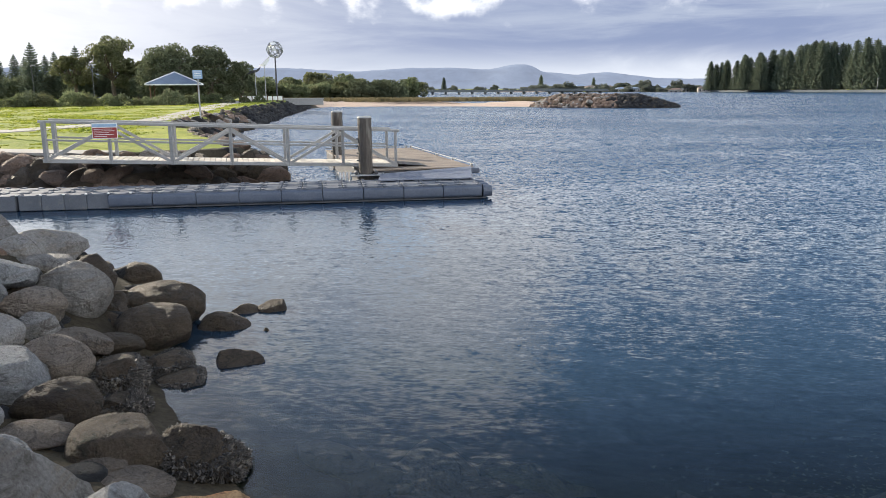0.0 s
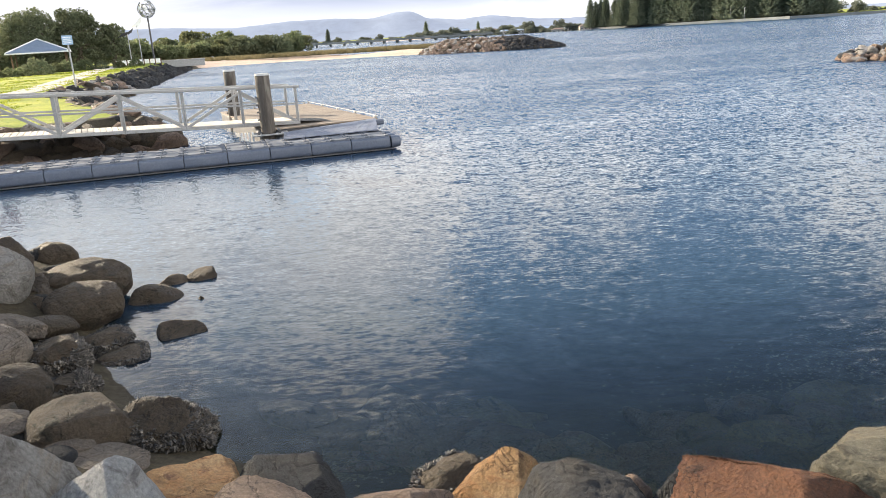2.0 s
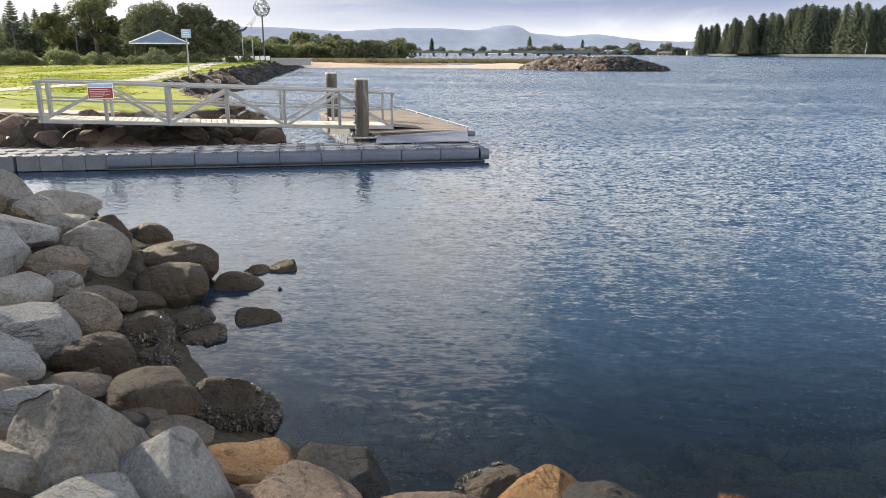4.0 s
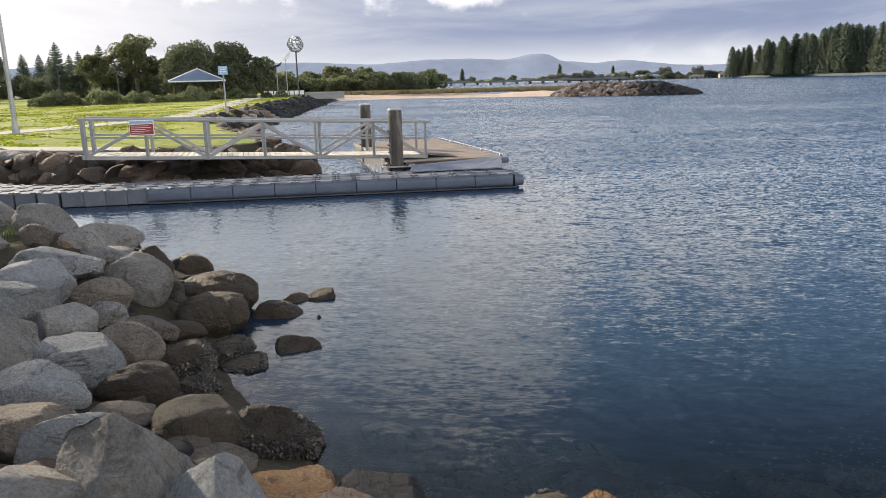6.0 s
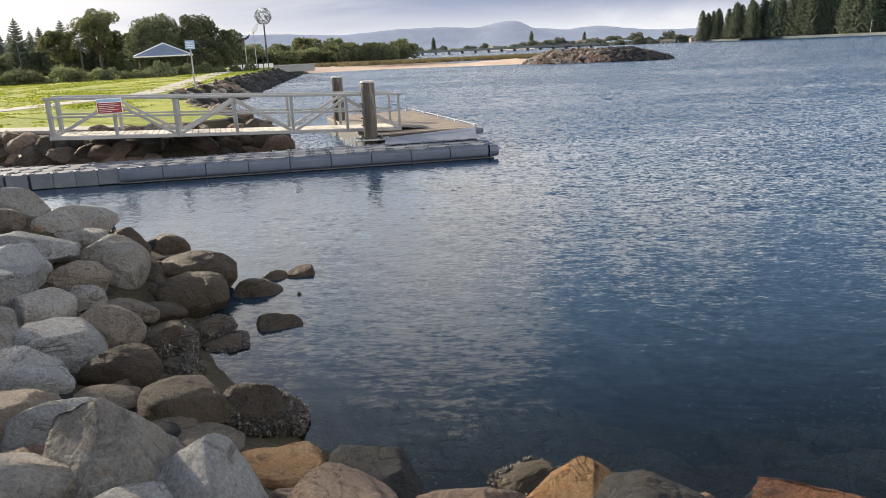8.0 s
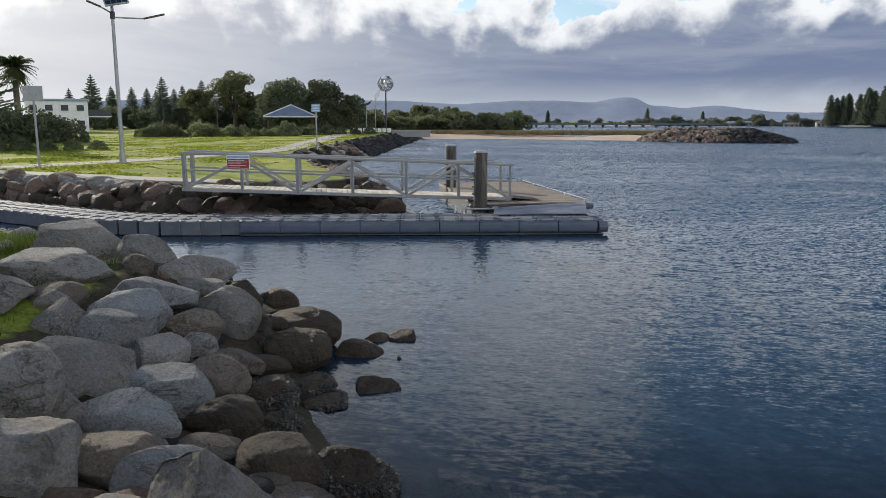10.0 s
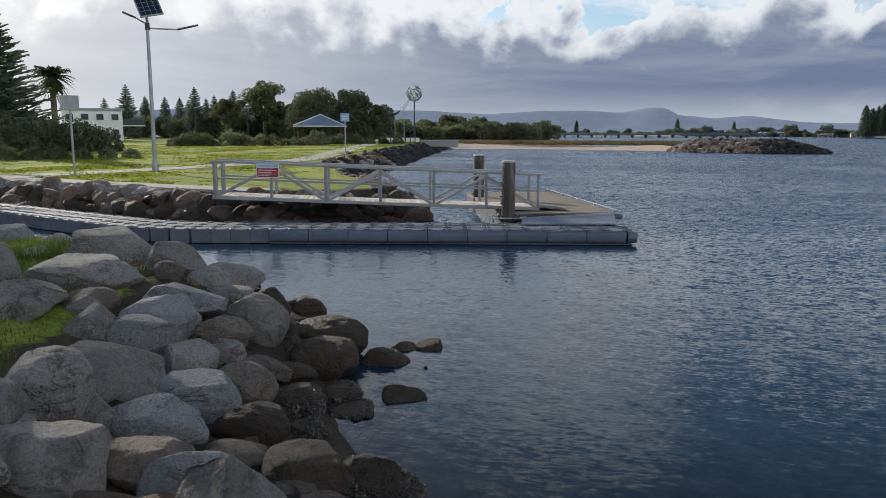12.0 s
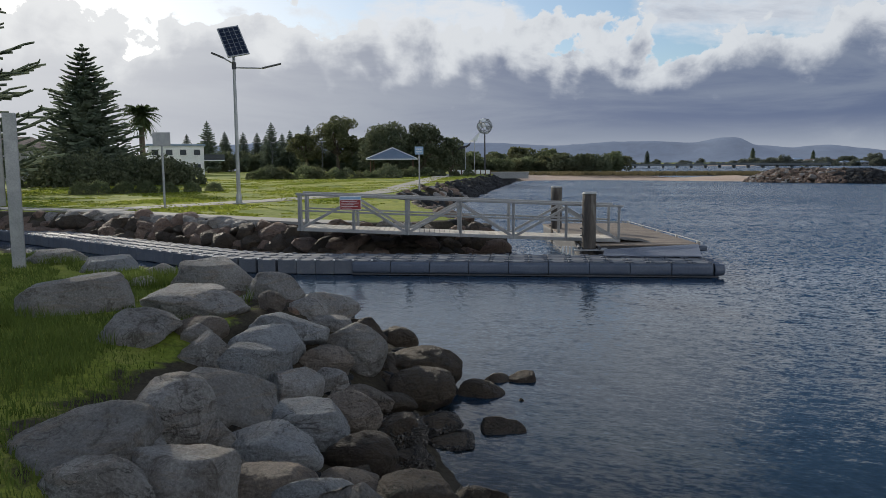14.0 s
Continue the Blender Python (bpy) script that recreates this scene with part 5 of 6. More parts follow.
def build_groyne():
    t = thing("groyne", (32, 39, 0), 0, label="sunlit groyne of tan stones reaching into the water", category="groyne")
    rng = random.Random(24)
    for i in range(280):
        s, w = rng.uniform(0, 1) ** 1.4, rng.uniform(-1, 1)
        prof = min(1.0, (s + 0.04) / 0.35)
        p = Vector((25.4, 41.3, 0)).lerp(Vector((45, 34, 0)), s) + Vector((0.35, 0.93, 0)) * w * (1.0 + 2.2 * prof)
        put_rock(t, p.x, p.y, 1.9 * prof * (1 - abs(w) ** 1.5), rng.uniform(0.16, 0.34), rng, ["stone_tan", "stone_tan", "stone_grey", "stone_dark"], 0.8)
    vs, fs = [], []
    for i in range(12):
        s = i / 11
        prof = min(1.0, (s + 0.04) / 0.35)
        for k in range(7):
            w = -1 + k / 3
            p = Vector((25.4, 41.3, 0)).lerp(Vector((45, 34, 0)), s) + Vector((0.35, 0.93, 0)) * w * (1.0 + 2.2 * prof) - Vector((32, 39, 0))
            vs.append((p.x, p.y, 1.7 * prof * (1 - abs(w) ** 1.5) - 0.2))
    for i in range(11):
        for k in range(6):
            fs.append((i * 7 + k, (i + 1) * 7 + k, (i + 1) * 7 + k + 1, i * 7 + k + 1))
    raw("core", vs, fs, M["stone_tan"], t)


build_groyne()


# ---- paths ----
def ribbon(name, pts, width, mat, lift, label):
    vs, fs = [], []
    P = [Vector(p) for p in pts]
    for i, p in enumerate(P):
        d = (P[min(i + 1, len(P) - 1)] - P[max(i - 1, 0)]).normalized()
        n = Vector((-d.y, d.x))
        for k in (-0.5, 0.5):
            q = p + n * width * k
            vs.append((q.x, q.y, ground_z(p.x, p.y) + lift))
    m = len(vs)
    vs += [(x, y, z - 0.12) for x, y, z in vs]
    for i in range(len(P) - 1):
        a = 2 * i
        fs += [(a, a + 1, a + 3, a + 2), (a + m, a + 2 + m, a + 3 + m, a + 1 + m), (a, a + 2, a + 2 + m, a + m), (a + 1, a + 1 + m, a + 3 + m, a + 3)]
    return tagged(raw(name, vs, fs, mat), label, "path", kind="structure")


def smooth_line(pts, n):
    P = [Vector(p) for p in pts]
    out = []
    for i in range(len(P) - 1):
        p0, p1, p2, p3 = P[max(i - 1, 0)], P[i], P[i + 1], P[min(i + 2, len(P) - 1)]
        for k in range(n):
            t = k / n
            out.append(0.5 * ((2 * p1) + (p2 - p0) * t + (2 * p0 - 5 * p1 + 4 * p2 - p3) * t * t + (3 * p1 - p0 - 3 * p2 + p3) * t ** 3))
    return [tuple(p) for p in out] + [tuple(P[-1])]


ribbon("path", smooth_line([(-10.7, 21.75), (-13.5, 22.1), (-17, 22.75), (-21, 23.6), (-27, 24.4), (-40, 24.0)], 8), 1.15, M["path"], 0.035, "pale concrete path along the top of the stone bank")
ribbon("pavement", smooth_line([(-24.0, 24.2), (-22.7, 27.6), (-21.4, 31.6), (-20.2, 36.5), (-19.6, 43.8), (-23.3, 59), (-27.4, 74.5), (-31.0, 90), (-34, 110)], 8), 1.9, M["path"], 0.03, "worn concrete footpath curving across the lawn")


# ---- street furniture ----
def build_lamp():
    t = thing("solar_street_lamp", (-20.5, 29.7, ground_z(-20.5, 29.7)), 0, label="grey steel solar street lamp with two arms on the lawn", category="street lamp")
    part("base_plate", box((0.42, 0.42, 0.05), (0, 0, 0.05), 0.01), M["steel"], t)
    part("plinth", rod((0, 0, 0.0), (0, 0, 0.5), 0.16, 0.12, 16), M["steel"], t)
    part("pole", rod((0, 0, 0.0), (0, 0, 6.95), 0.10, 0.062, 16), M["steel"], t)
    part("collar", rod((0, 0, 6.15), (0, 0, 6.45), 0.10, 0.10, 16), M["dark"], t)
    side = Vector((0.83, 0.56, 0))
    left, right = -side, side
    for nm, d, far, up in (("arm", right, 1.75, 0.18), ("arm", left, 0.62, 0.42)):
        z0 = 6.22 if d is right else 6.38
        a = part("arm", rod((0, 0, z0), tuple(d * far * 0.72 + Vector((0, 0, z0 + (0.0 if d is right else up * 0.6)))), 0.035, 0.03, 10), M["steel"], t)
        p = d * far * 0.70 + Vector((0, 0, z0 + (0.0 if d is right else up * 0.6)))
        q = d * (far + 0.35) + Vector((0, 0, z0 + up + 0.05))
        part("lamp_head", bar(p, q, 0.20, 0.07, bevel=0.02), M["dark"], a, "dark flat lamp head")
    # panel leaning back on the pole's top
    along_ = (side * -0.42 + Vector((-side.y, side.x, 0)) * 0.85 + Vector((0, 0, 1.25))).normalized()
    norm_ = side.cross(along_).normalized()
    tilt = Matrix((along_.cross(norm_), along_, norm_)).transposed()
    c = Vector((0.0, 0.0, 7.38))
    pnl = part("solar_panel", box((0.98, 1.75, 0.05), tuple(c), 0.008, turn=tilt.to_4x4()), M["steel"], t, "dark solar panel in a grey frame")
    for i in range(4):
        for j in range(7):
            off = tilt @ Vector(((i - 1.5) * 0.225, (j - 3) * 0.232, 0.0))
            part("solar_cell", box((0.205, 0.212, 0.064), tuple(c + off), 0, None, tilt.to_4x4()), M["solar"], pnl)
    part("bracket", rod((0, 0, 6.85), (0, 0, 7.36), 0.05, 0.05, 10), M["dark"], t)


build_lamp()


def build_sign_post(at, h, w, ph, turn, mat, label):
    t = thing("sign_post", at, turn, label=label, category="sign post", group="park signs")
    part("pole", rod((0, 0, -0.2), (0, 0, h), 0.045, 0.045, 12), M["steel"], t)
    p = part("panel", box((w, 0.02, ph), (0, -0.055, h - ph / 2), 0.006), mat, t)
    for i in range(4 if mat is M["blue"] else 0):
        part("text_bar", box((w * (0.75 - 0.1 * (i % 2)), 0.004, ph * 0.07), (0, -0.068, h - ph * (0.2 + 0.2 * i))), M["white"] if mat is not M["white"] else M["dark"], p)
    part("clamp", box((0.12, 0.10, 0.05), (0, -0.01, h - ph * 0.3), 0.006), M["steel"], t)
    return t


build_sign_post((-21.3, 25.6, 0.95), 3.25, 0.70, 0.56, 28, M["steel"], "tall pole with a small pale notice panel on the lawn")
build_sign_post((-17.5, 45.2, ground_z(-17.5, 45.2)), 2.85, 0.55, 0.50, 18, M["blue"], "pole with a pale blue notice by the sea wall")


def build_edge_post():
    t = thing("notice_board", (-11.15, 9.6, ground_z(-11.15, 9.6)), 45, label="grey square post with a pale board on the bank", category="notice board")
    part("post", box((0.20, 0.20, 2.7), (0, 0, 1.25), 0.01), M["steel"], t)
    part("board", box((0.9, 0.05, 1.3), (-0.58, 0.0, 1.7), 0.01), M["concrete"], t)


build_edge_post()


def build_bin():
    t = thing("litter_bin", (-18.6, 17.2, ground_z(-18.6, 17.2)), 30, label="dark square litter bin at the dock's landing", category="bin")
    part("body", box((0.46, 0.46, 0.95), (0, 0, 0.47), 0.03), M["dark"], t)
    part("lid", box((0.54, 0.54, 0.10), (0, 0, 1.0), 0.03), M["dark"], t)
    part("slot", box((0.30, 0.02, 0.14), (0, -0.235, 0.80)), M["solar"], t)


build_bin()

# ---- pavilion, sculpture, flags, wall ----
def build_pavilion():
    x, y = -38.6, 90.5
    t = thing("picnic_pavilion", (x, y, ground_z(x, y)), 20, label="open picnic pavilion with a blue-grey hipped roof", category="pavilion")
    W, E, H = 3.15, 2.15, 3.55
    bm = bmesh.new()
    base = [bm.verts.new((sx * W, sy * W, E)) for sx, sy in ((-1, -1), (1, -1), (1, 1), (-1, 1))]
    top = bm.verts.new((0, 0, H))
    for i in range(4):
        bm.faces.new((base[i], base[(i + 1) % 4], top))
    bmesh.ops.solidify(bm, geom=bm.faces[:], thickness=0.06)
    roof = part("roof", bm, M["roof_blue"], t)
    for i, (sx, sy) in enumerate(((-1, -1), (1, -1), (1, 1), (-1, 1))):
        part("hip_cap", rod((sx * W, sy * W, E + 0.05), (0, 0, H + 0.05), 0.06, 0.06, 8), M["white"], roof)
        nx, ny = ((1, -1), (1, 1), (-1, 1), (-1, -1))[i]
        part("gutter", bar((sx * W, sy * W, E - 0.06), (nx * W, ny * W, E - 0.06), 0.10, 0.12), M["white"], roof)
        part("post", box((0.14, 0.14, E), (sx * (W - 0.5), sy * (W - 0.5), E / 2), 0.01), M["wood"], t)
    part("slab", box((2 * W - 0.4, 2 * W - 0.4, 0.12), (0, 0, 0.04), 0.02), M["concrete"], t)
    part("tabletop", box((1.8, 0.75, 0.06), (0, 0, 0.78), 0.01), M["wood"], t)
    for sy in (-1, 1):
        part("bench", box((1.8, 0.3, 0.05), (0, sy * 0.75, 0.50), 0.01), M["wood"], t)
        part("leg", box((0.1, 1.3, 0.1), (sy * 0.7, 0, 0.42), 0.01), M["wood"], t)


build_pavilion()


def build_sculpture():
    x, y = -27.5, 95.2
    g = ground_z(x, y)
    t = thing("ball_sculpture", (x, y, g), 0, label="openwork metal ball sculpture on a tall slim pole", category="sculpture")
    part("pole", rod((0, 0, -0.2), (0, 0, 5.5), 0.13, 0.09, 12), M["dark"], t)
    bm = bmesh.new()
    bmesh.ops.create_icosphere(bm, subdivisions=2, radius=1.0)
    es = [(e.verts[0].co.copy(), e.verts[1].co.copy()) for e in bm.edges]
    bm.free()
    rng = random.Random(5)
    lat = bmesh.new()
    for p, q in es:
        if rng.random() < 0.72:
            rod(p * rng.uniform(0.94, 1.02) + Vector((0, 0, 6.3)), q * rng.uniform(0.94, 1.02) + Vector((0, 0, 6.3)), 0.05, 0.05, 5, lat)
    ball = part("lattice_ball", lat, M["steel"], t, "shiny openwork metal ball")
    for i in range(16):
        n = Vector((rng.gauss(0, 1), rng.gauss(0, 1), rng.gauss(0, 1))).normalized()
        d = bmesh.new()
        bmesh.ops.create_cone(d, cap_ends=True, segments=10, radius1=0.22, radius2=0.22, depth=0.03, matrix=Matrix.Translation(n * 1.0 + Vector((0, 0, 6.3))) @ n.to_track_quat("Z", "Y").to_matrix().to_4x4())
        part("disc", d, M["white"], ball)


build_sculpture()


def build_flag(x, y, h, kind):
    t = thing("flagpole_sculpture", (x, y, ground_z(x, y)), 0, label="slim pole topped by a white wing-shaped sail" if kind else "slim pole topped by a dark spread wing shape", category="sculpture", group="wing poles")
    part("pole", rod((0, 0, -0.2), (0, 0, h), 0.06, 0.045, 8), M["steel"], t)
    bm = bmesh.new()
    outline = [(-0.9, -0.15), (-0.3, 0.15), (0.2, 0.75), (0.85, 1.35), (0.65, 0.55), (0.3, -0.1), (-0.2, -0.25)] if kind else [(-1.5, -0.55), (-0.6, 0.1), (0.2, 0.25), (0.9, 0.75), (0.6, 0.15), (0.1, -0.15), (-0.7, -0.3)]
    vs = [bm.verts.new((a * 0.8, 0.15 * math.sin(a * 2), h + b * 0.8)) for a, b in outline]
    bm.faces.new(vs)
    bmesh.ops.solidify(bm, geom=bm.faces[:], thickness=0.05)
    part("wing", bm, M["white"] if kind else M["dark"], t)


build_flag(-27.9, 91.9, 4.4, True)
build_flag(-29.0, 91.6, 3.6, False)


def build_low_wall():
    t = thing("low_wall", (-31.0, 92.0, ground_z(-31, 92)), 18, label="low white slatted fence beside the lawn", category="fence")
    for i in range(9):
        part("post", box((0.12, 0.12, 0.75), (i * 0.62, 0, 0.35), 0.01), M["wood"], t)
        if i < 8:
            part("panel", box((0.52, 0.06, 0.48), (i * 0.62 + 0.31, 0, 0.42), 0.01), M["white"], t)
    t2 = thing("retaining_wall", (-26.3, 101.3, 0.4), 15, label="pale grey concrete retaining wall at the beach's end", category="wall")
    part("wall", box((6.4, 0.4, 0.8), (0, 0, 0.80), 0.03), M["concrete"], t2)
    part("coping", box((6.6, 0.5, 0.12), (0, 0, 1.25), 0.02), M["concrete"], t2)


build_low_wall()


def build_park_lamp(x, y, h):
    t = thing("park_lamp", (x, y, ground_z(x, y)), 25, label="slim dark park lamp beside the garden bed", category="street lamp", group="park lamps")
    part("pole", rod((0, 0, -0.2), (0, 0, h), 0.07, 0.05, 10), M["dark"], t)
    part("foot", rod((0, 0, -0.1), (0, 0, 0.5), 0.12, 0.10, 10), M["dark"], t)
    part("lamp_head", box((0.55, 0.22, 0.14), (0.2, 0, h + 0.05), 0.04), M["steel"], t, "small grey lamp head")


build_park_lamp(-47.5, 88.0, 4.4)
build_park_lamp(-60.0, 96.0, 4.6)


def build_far_seawall():
    t = thing("far_seawall", (182, 345, 0), 0, label="long low stained concrete sea wall below the pine grove", category="sea wall")
    line = [(108, 521), (143, 432), (150, 405), (174, 361), (181, 337), (230, 340), (330, 334)]
    for i, (p, q) in enumerate(zip(line, line[1:])):
        part("wall", bar((p[0] - 182, p[1] - 345, 0.55 + 0.01 * i), (q[0] - 182, q[1] - 345, 0.55 + 0.01 * i), 0.6, 1.3, bevel=0.04), M["bridge"], t)
    for i in range(9):
        f = (i + 0.3) / 9
        x, y = 143 + 31 * f, 432 - 71 * f
        pole = thing("street_lamp", (x + 3.0, y + 2.0, 1.2), 0, label="tall slim pole on the far waterfront", category="street lamp", group="waterfront poles")
        part("pole", rod((0, 0, -0.3), (0, 0, 5.2), 0.16, 0.10, 8), M["steel"], pole)
        part("lamp_head", box((0.9, 0.3, 0.2), (0.35, 0, 5.2), 0.05), M["steel"], pole)


build_far_seawall()


# ---- trees ----
def leaf_cards(pts, size, rng, flat=0.0):
    """Small folded leaves or leaf tufts at the given places."""
    vs, fs = [], []
    for p in pts:
        n = Vector((rng.gauss(0, 1), rng.gauss(0, 1), rng.gauss(0, 1) + flat)).normalized()
        t = n.orthogonal().normalized()
        t.rotate(Matrix.Rotation(rng.uniform(0, 6.28), 3, n))
        b = n.cross(t)
        s = size * rng.uniform(0.6, 1.3)
        k = len(vs)
        vs += [p - t * s, p + b * s * 0.55 + n * s * 0.15, p + t * s, p - b * s * 0.55 + n * s * 0.15]
        fs += [(k, k + 1, k + 2), (k, k + 2, k + 3)]
    return vs, fs


def mesh_of(name, vs, fs, mat):
    me = bpy.data.meshes.new(name)
    me.from_pydata([tuple(v) for v in vs], [], fs)
    me.materials.append(mat)
    return me


def norfolk(height, whorls, per, tufts, seed, width=0.27, bare=0.06, thick=0.0085, full=0.8):
    """Meshes of a Norfolk Island pine: a straight trunk and tiers of level, fingered branches."""
    rng = random.Random(seed)
    tr = rod((0, 0, -0.3), (0, 0, height), height * 0.016, height * 0.002, 8)
    me_t = bpy.data.meshes.new("trunk")
    tr.to_mesh(me_t)
    tr.free()
    me_t.materials.append(M["bark"])
    vs, fs = [], []

    def strip(p, q, w0, w1):
        d = (q - p)
        side = d.cross(Vector((0, 0, 1)))
        side = side.normalized() if side.length > 1e-4 else Vector((1, 0, 0))
        k = len(vs)
        lift = Vector((0, 0, w0 * 0.5))
        vs.extend([p - side * w0, p + lift, p + side * w0, q - side * w1, q + lift * (w1 / w0), q + side * w1])
        fs.extend([(k, k + 1, k + 4, k + 3), (k + 1, k + 2, k + 5, k + 4)])
        # needles stand up and hang down along the twig
        k = len(vs)
        vs.extend([p - lift * 1.6 + side * rng.uniform(-1, 1) * w0, p + lift * 2.6, q + lift * 2.2, q - lift * 1.2 + side * rng.uniform(-1, 1) * w1])
        fs.append((k, k + 1, k + 2, k + 3))

    for i in range(whorls):
        f = bare + (1 - bare) * (i / (whorls - 1)) ** 1.05
        z = height * f
        R = height * width * (1 - f) ** full * rng.uniform(0.85, 1.1) + height * 0.012
        a0 = rng.uniform(0, 6.28)
        for b in range(per):
            a = a0 + b * 2 * math.pi / per + rng.uniform(-0.15, 0.15)
            L_ = R * rng.uniform(0.75, 1.12)
            d = Vector((math.cos(a), math.sin(a), 0))
            rise = rng.uniform(0.02, 0.22) + 0.5 * max(0, f - 0.75)
            last = Vector((0, 0, z))
            for s in range(1, tufts + 1):
                u = s / tufts
                p = Vector((0, 0, z)) + d * L_ * u + Vector((0, 0, L_ * (rise * u * u - 0.06 * math.sin(math.pi * u))))
                w = height * thick * (1.25 - 0.6 * u)
                strip(last, p, w * 1.2, w)
                sd = Vector((-d.y, d.x, 0))
                for sg in (-1, 1):
                    tl = L_ * 0.30 * (1 - 0.45 * u) * rng.uniform(0.6, 1.1)
                    strip(p, p + (d * 0.55 + sd * sg * 0.85 + Vector((0, 0, rng.uniform(0.0, 0.35)))) * tl, w * 0.9, w * 0.35)
                last = p
    return me_t, mesh_of("crown", vs, fs, M["leaf_pine"])


def plant(name, meshes, x, y, s, turn, label, category, group, names=("trunk", "crown"), z=None):
    t = thing(name, (x, y, ground_z(x, y) if z is None else z), turn, label=label, category=category, group=group)
    for nm, me in zip(names, meshes):
        ob = new(nm, me)
        ob.parent = t
        ob.matrix_basis = Matrix.Scale(s, 4)
    return t


big = norfolk(12.6, 30, 10, 9, 1, 0.43, 0.05, 0.0085, 0.78)
plant("norfolk_pine", big, -52.6, 53.6, 0.97, 10, "tall Norfolk Island pine with level tiers behind the lawn", "pine tree", "park pines")
plant("norfolk_pine", norfolk(26.0, 19, 8, 9, 2, 0.33, 0.05, 0.0055), -50.2, 36.6, 1.0, 70, "large Norfolk Island pine with wide level branches", "pine tree", "park pines")
row = [norfolk(8.6, 24, 10, 6, 11 + i, 0.27, 0.05, 0.0145, 0.7) for i in range(3)]
for i, (x, y, s) in enumerate(((-71.6, 114.5, 0.98), (-68.9, 116.2, 0.83), (-61.3, 109.0, 0.88), (-81.8, 125.8, 0.84), (-80.4, 108.5, 1.0), (-86.8, 122.5, 0.86), (-84.0, 124.4, 0.85),
                               (-92, 118, 0.8), (-66, 119, 0.7), (-77, 121, 0.75), (-74, 122, 0.8), (-89, 126, 0.78), (-64.2, 114, 0.72), (-125, 156, 1.0), (-58.5, 112, 0.8))):
    plant("norfolk_pine", row[i % 3], x, y, s, 40 * i, "small Norfolk Island pine in the row behind the park", "pine tree", "row of pines")


def crown_tree(height, spread, lobes, leaves, size, seed, mat, trunk_r=0.3, low=0.25, shape="loose"):
    """Meshes of a broad tree: a forking trunk and many leaf tufts on uneven lobes. dome: lobes packed into one rounded crown; open: small tufts held apart on bare limbs."""
    rng = random.Random(seed)
    bm = rod((0, 0, -0.3), (0, 0, height * 0.4), trunk_r, trunk_r * 0.7, 10)
    cs = []
    for i in range(lobes):
        a = rng.uniform(0, 6.28)
        if shape == "dome":
            q = (i + 0.5) / lobes                       # from the rim up to the top
            el = min(1.5, math.asin(q) + rng.uniform(-0.08, 0.08))
            a = i * 2.39996 + rng.uniform(-0.2, 0.2)
            k = spread * rng.uniform(0.20, 0.30)
            r = (spread - k) * math.cos(el) ** 0.75
            z = height * low + (height * (1 - low) - k) * (0.12 + 0.88 * math.sin(el)) * rng.uniform(0.93, 1.0)
            cs.append((Vector((r * math.cos(a), r * math.sin(a), z)), k))
        else:
            r = spread * math.sqrt(rng.uniform(0.0, 1)) * (0.72 if shape == "loose" else 0.85)
            z = height * rng.uniform(low + 0.15, 0.82 if shape == "loose" else 0.93) * (1 - 0.22 * (r / spread) ** 2)
            k = spread * (rng.uniform(0.26, 0.42) if shape == "loose" else rng.uniform(0.15, 0.27))
            cs.append((Vector((r * math.cos(a), r * math.sin(a), z)), max(min(height - z, k), height * (0.12 if shape == "loose" else 0.06))))
        if i % 2 == 0:
            rod((0, 0, height * 0.3), tuple(cs[-1][0]), trunk_r * 0.35, trunk_r * 0.1, 6, bm)
    me_t = bpy.data.meshes.new("trunk")
    bm.to_mesh(me_t)
    bm.free()
    me_t.materials.append(M["bark"])
    pts = []
    for _ in range(leaves):
        c, k = rng.choice(cs)
        d = Vector((rng.gauss(0, 1), rng.gauss(0, 1), rng.gauss(0, 1))).normalized()
        rr = k * (0.72 + 0.34 * rng.random()) * (1 + 0.22 * noise.noise(c + d * 2.3))
        p = c + Vector((d.x * rr * 1.1, d.y * rr * 1.1, d.z * rr * 0.85))
        if p.z > height * low * 0.6:
            pts.append(p)
    if shape == "dome":
        # an inner shell of leaf keeps the crown from being seen through
        for _ in range(leaves // 3):
            d = Vector((rng.gauss(0, 1), rng.gauss(0, 1), abs(rng.gauss(0, 1)))).normalized()
            pts.append(Vector((d.x * spread * 0.74, d.y * spread * 0.74, height * low + d.z * height * (1 - low) * 0.80)))
    vs, fs = leaf_cards(pts, size, rng, 0.4)
    return me_t, mesh_of("crown", vs, fs, mat)


FIG, GUM = M["leaf_fig"], M["leaf_gum"]
plant("fig_tree", crown_tree(7.8, 4.2, 44, 15000, 0.15, 31, FIG, 0.5, 0.05, "dome"), -42.2, 97.3, 1.0, 0, "dense dark rounded fig tree behind the pavilion", "tree", "park trees")
plant("fig_tree", crown_tree(7.7, 3.4, 36, 12000, 0.15, 32, FIG, 0.5, 0.05, "dome"), -37.9, 100.0, 1.0, 0, "dense dark rounded fig tree behind the pavilion", "tree", "park trees")
plant("fig_tree", crown_tree(5.4, 2.4, 26, 7000, 0.15, 33, FIG, 0.4, 0.04, "dome"), -34.4, 102.0, 1.0, 0, "smaller dark fig tree at the end of the clump", "tree", "park trees")
plant("fig_tree", crown_tree(4.6, 2.6, 24, 6000, 0.16, 39, FIG, 0.4, 0.08, "dome"), -46.8, 101.0, 1.0, 0, "low dark fig tree at the near end of the clump", "tree", "park trees")
plant("gum_tree", crown_tree(9.1, 3.7, 46, 11000, 0.15, 34, GUM, 0.32, 0.30, "open"), -54.8, 106.8, 1.0, 0, "tall open-crowned gum tree above the park shrubs", "tree", "park trees")
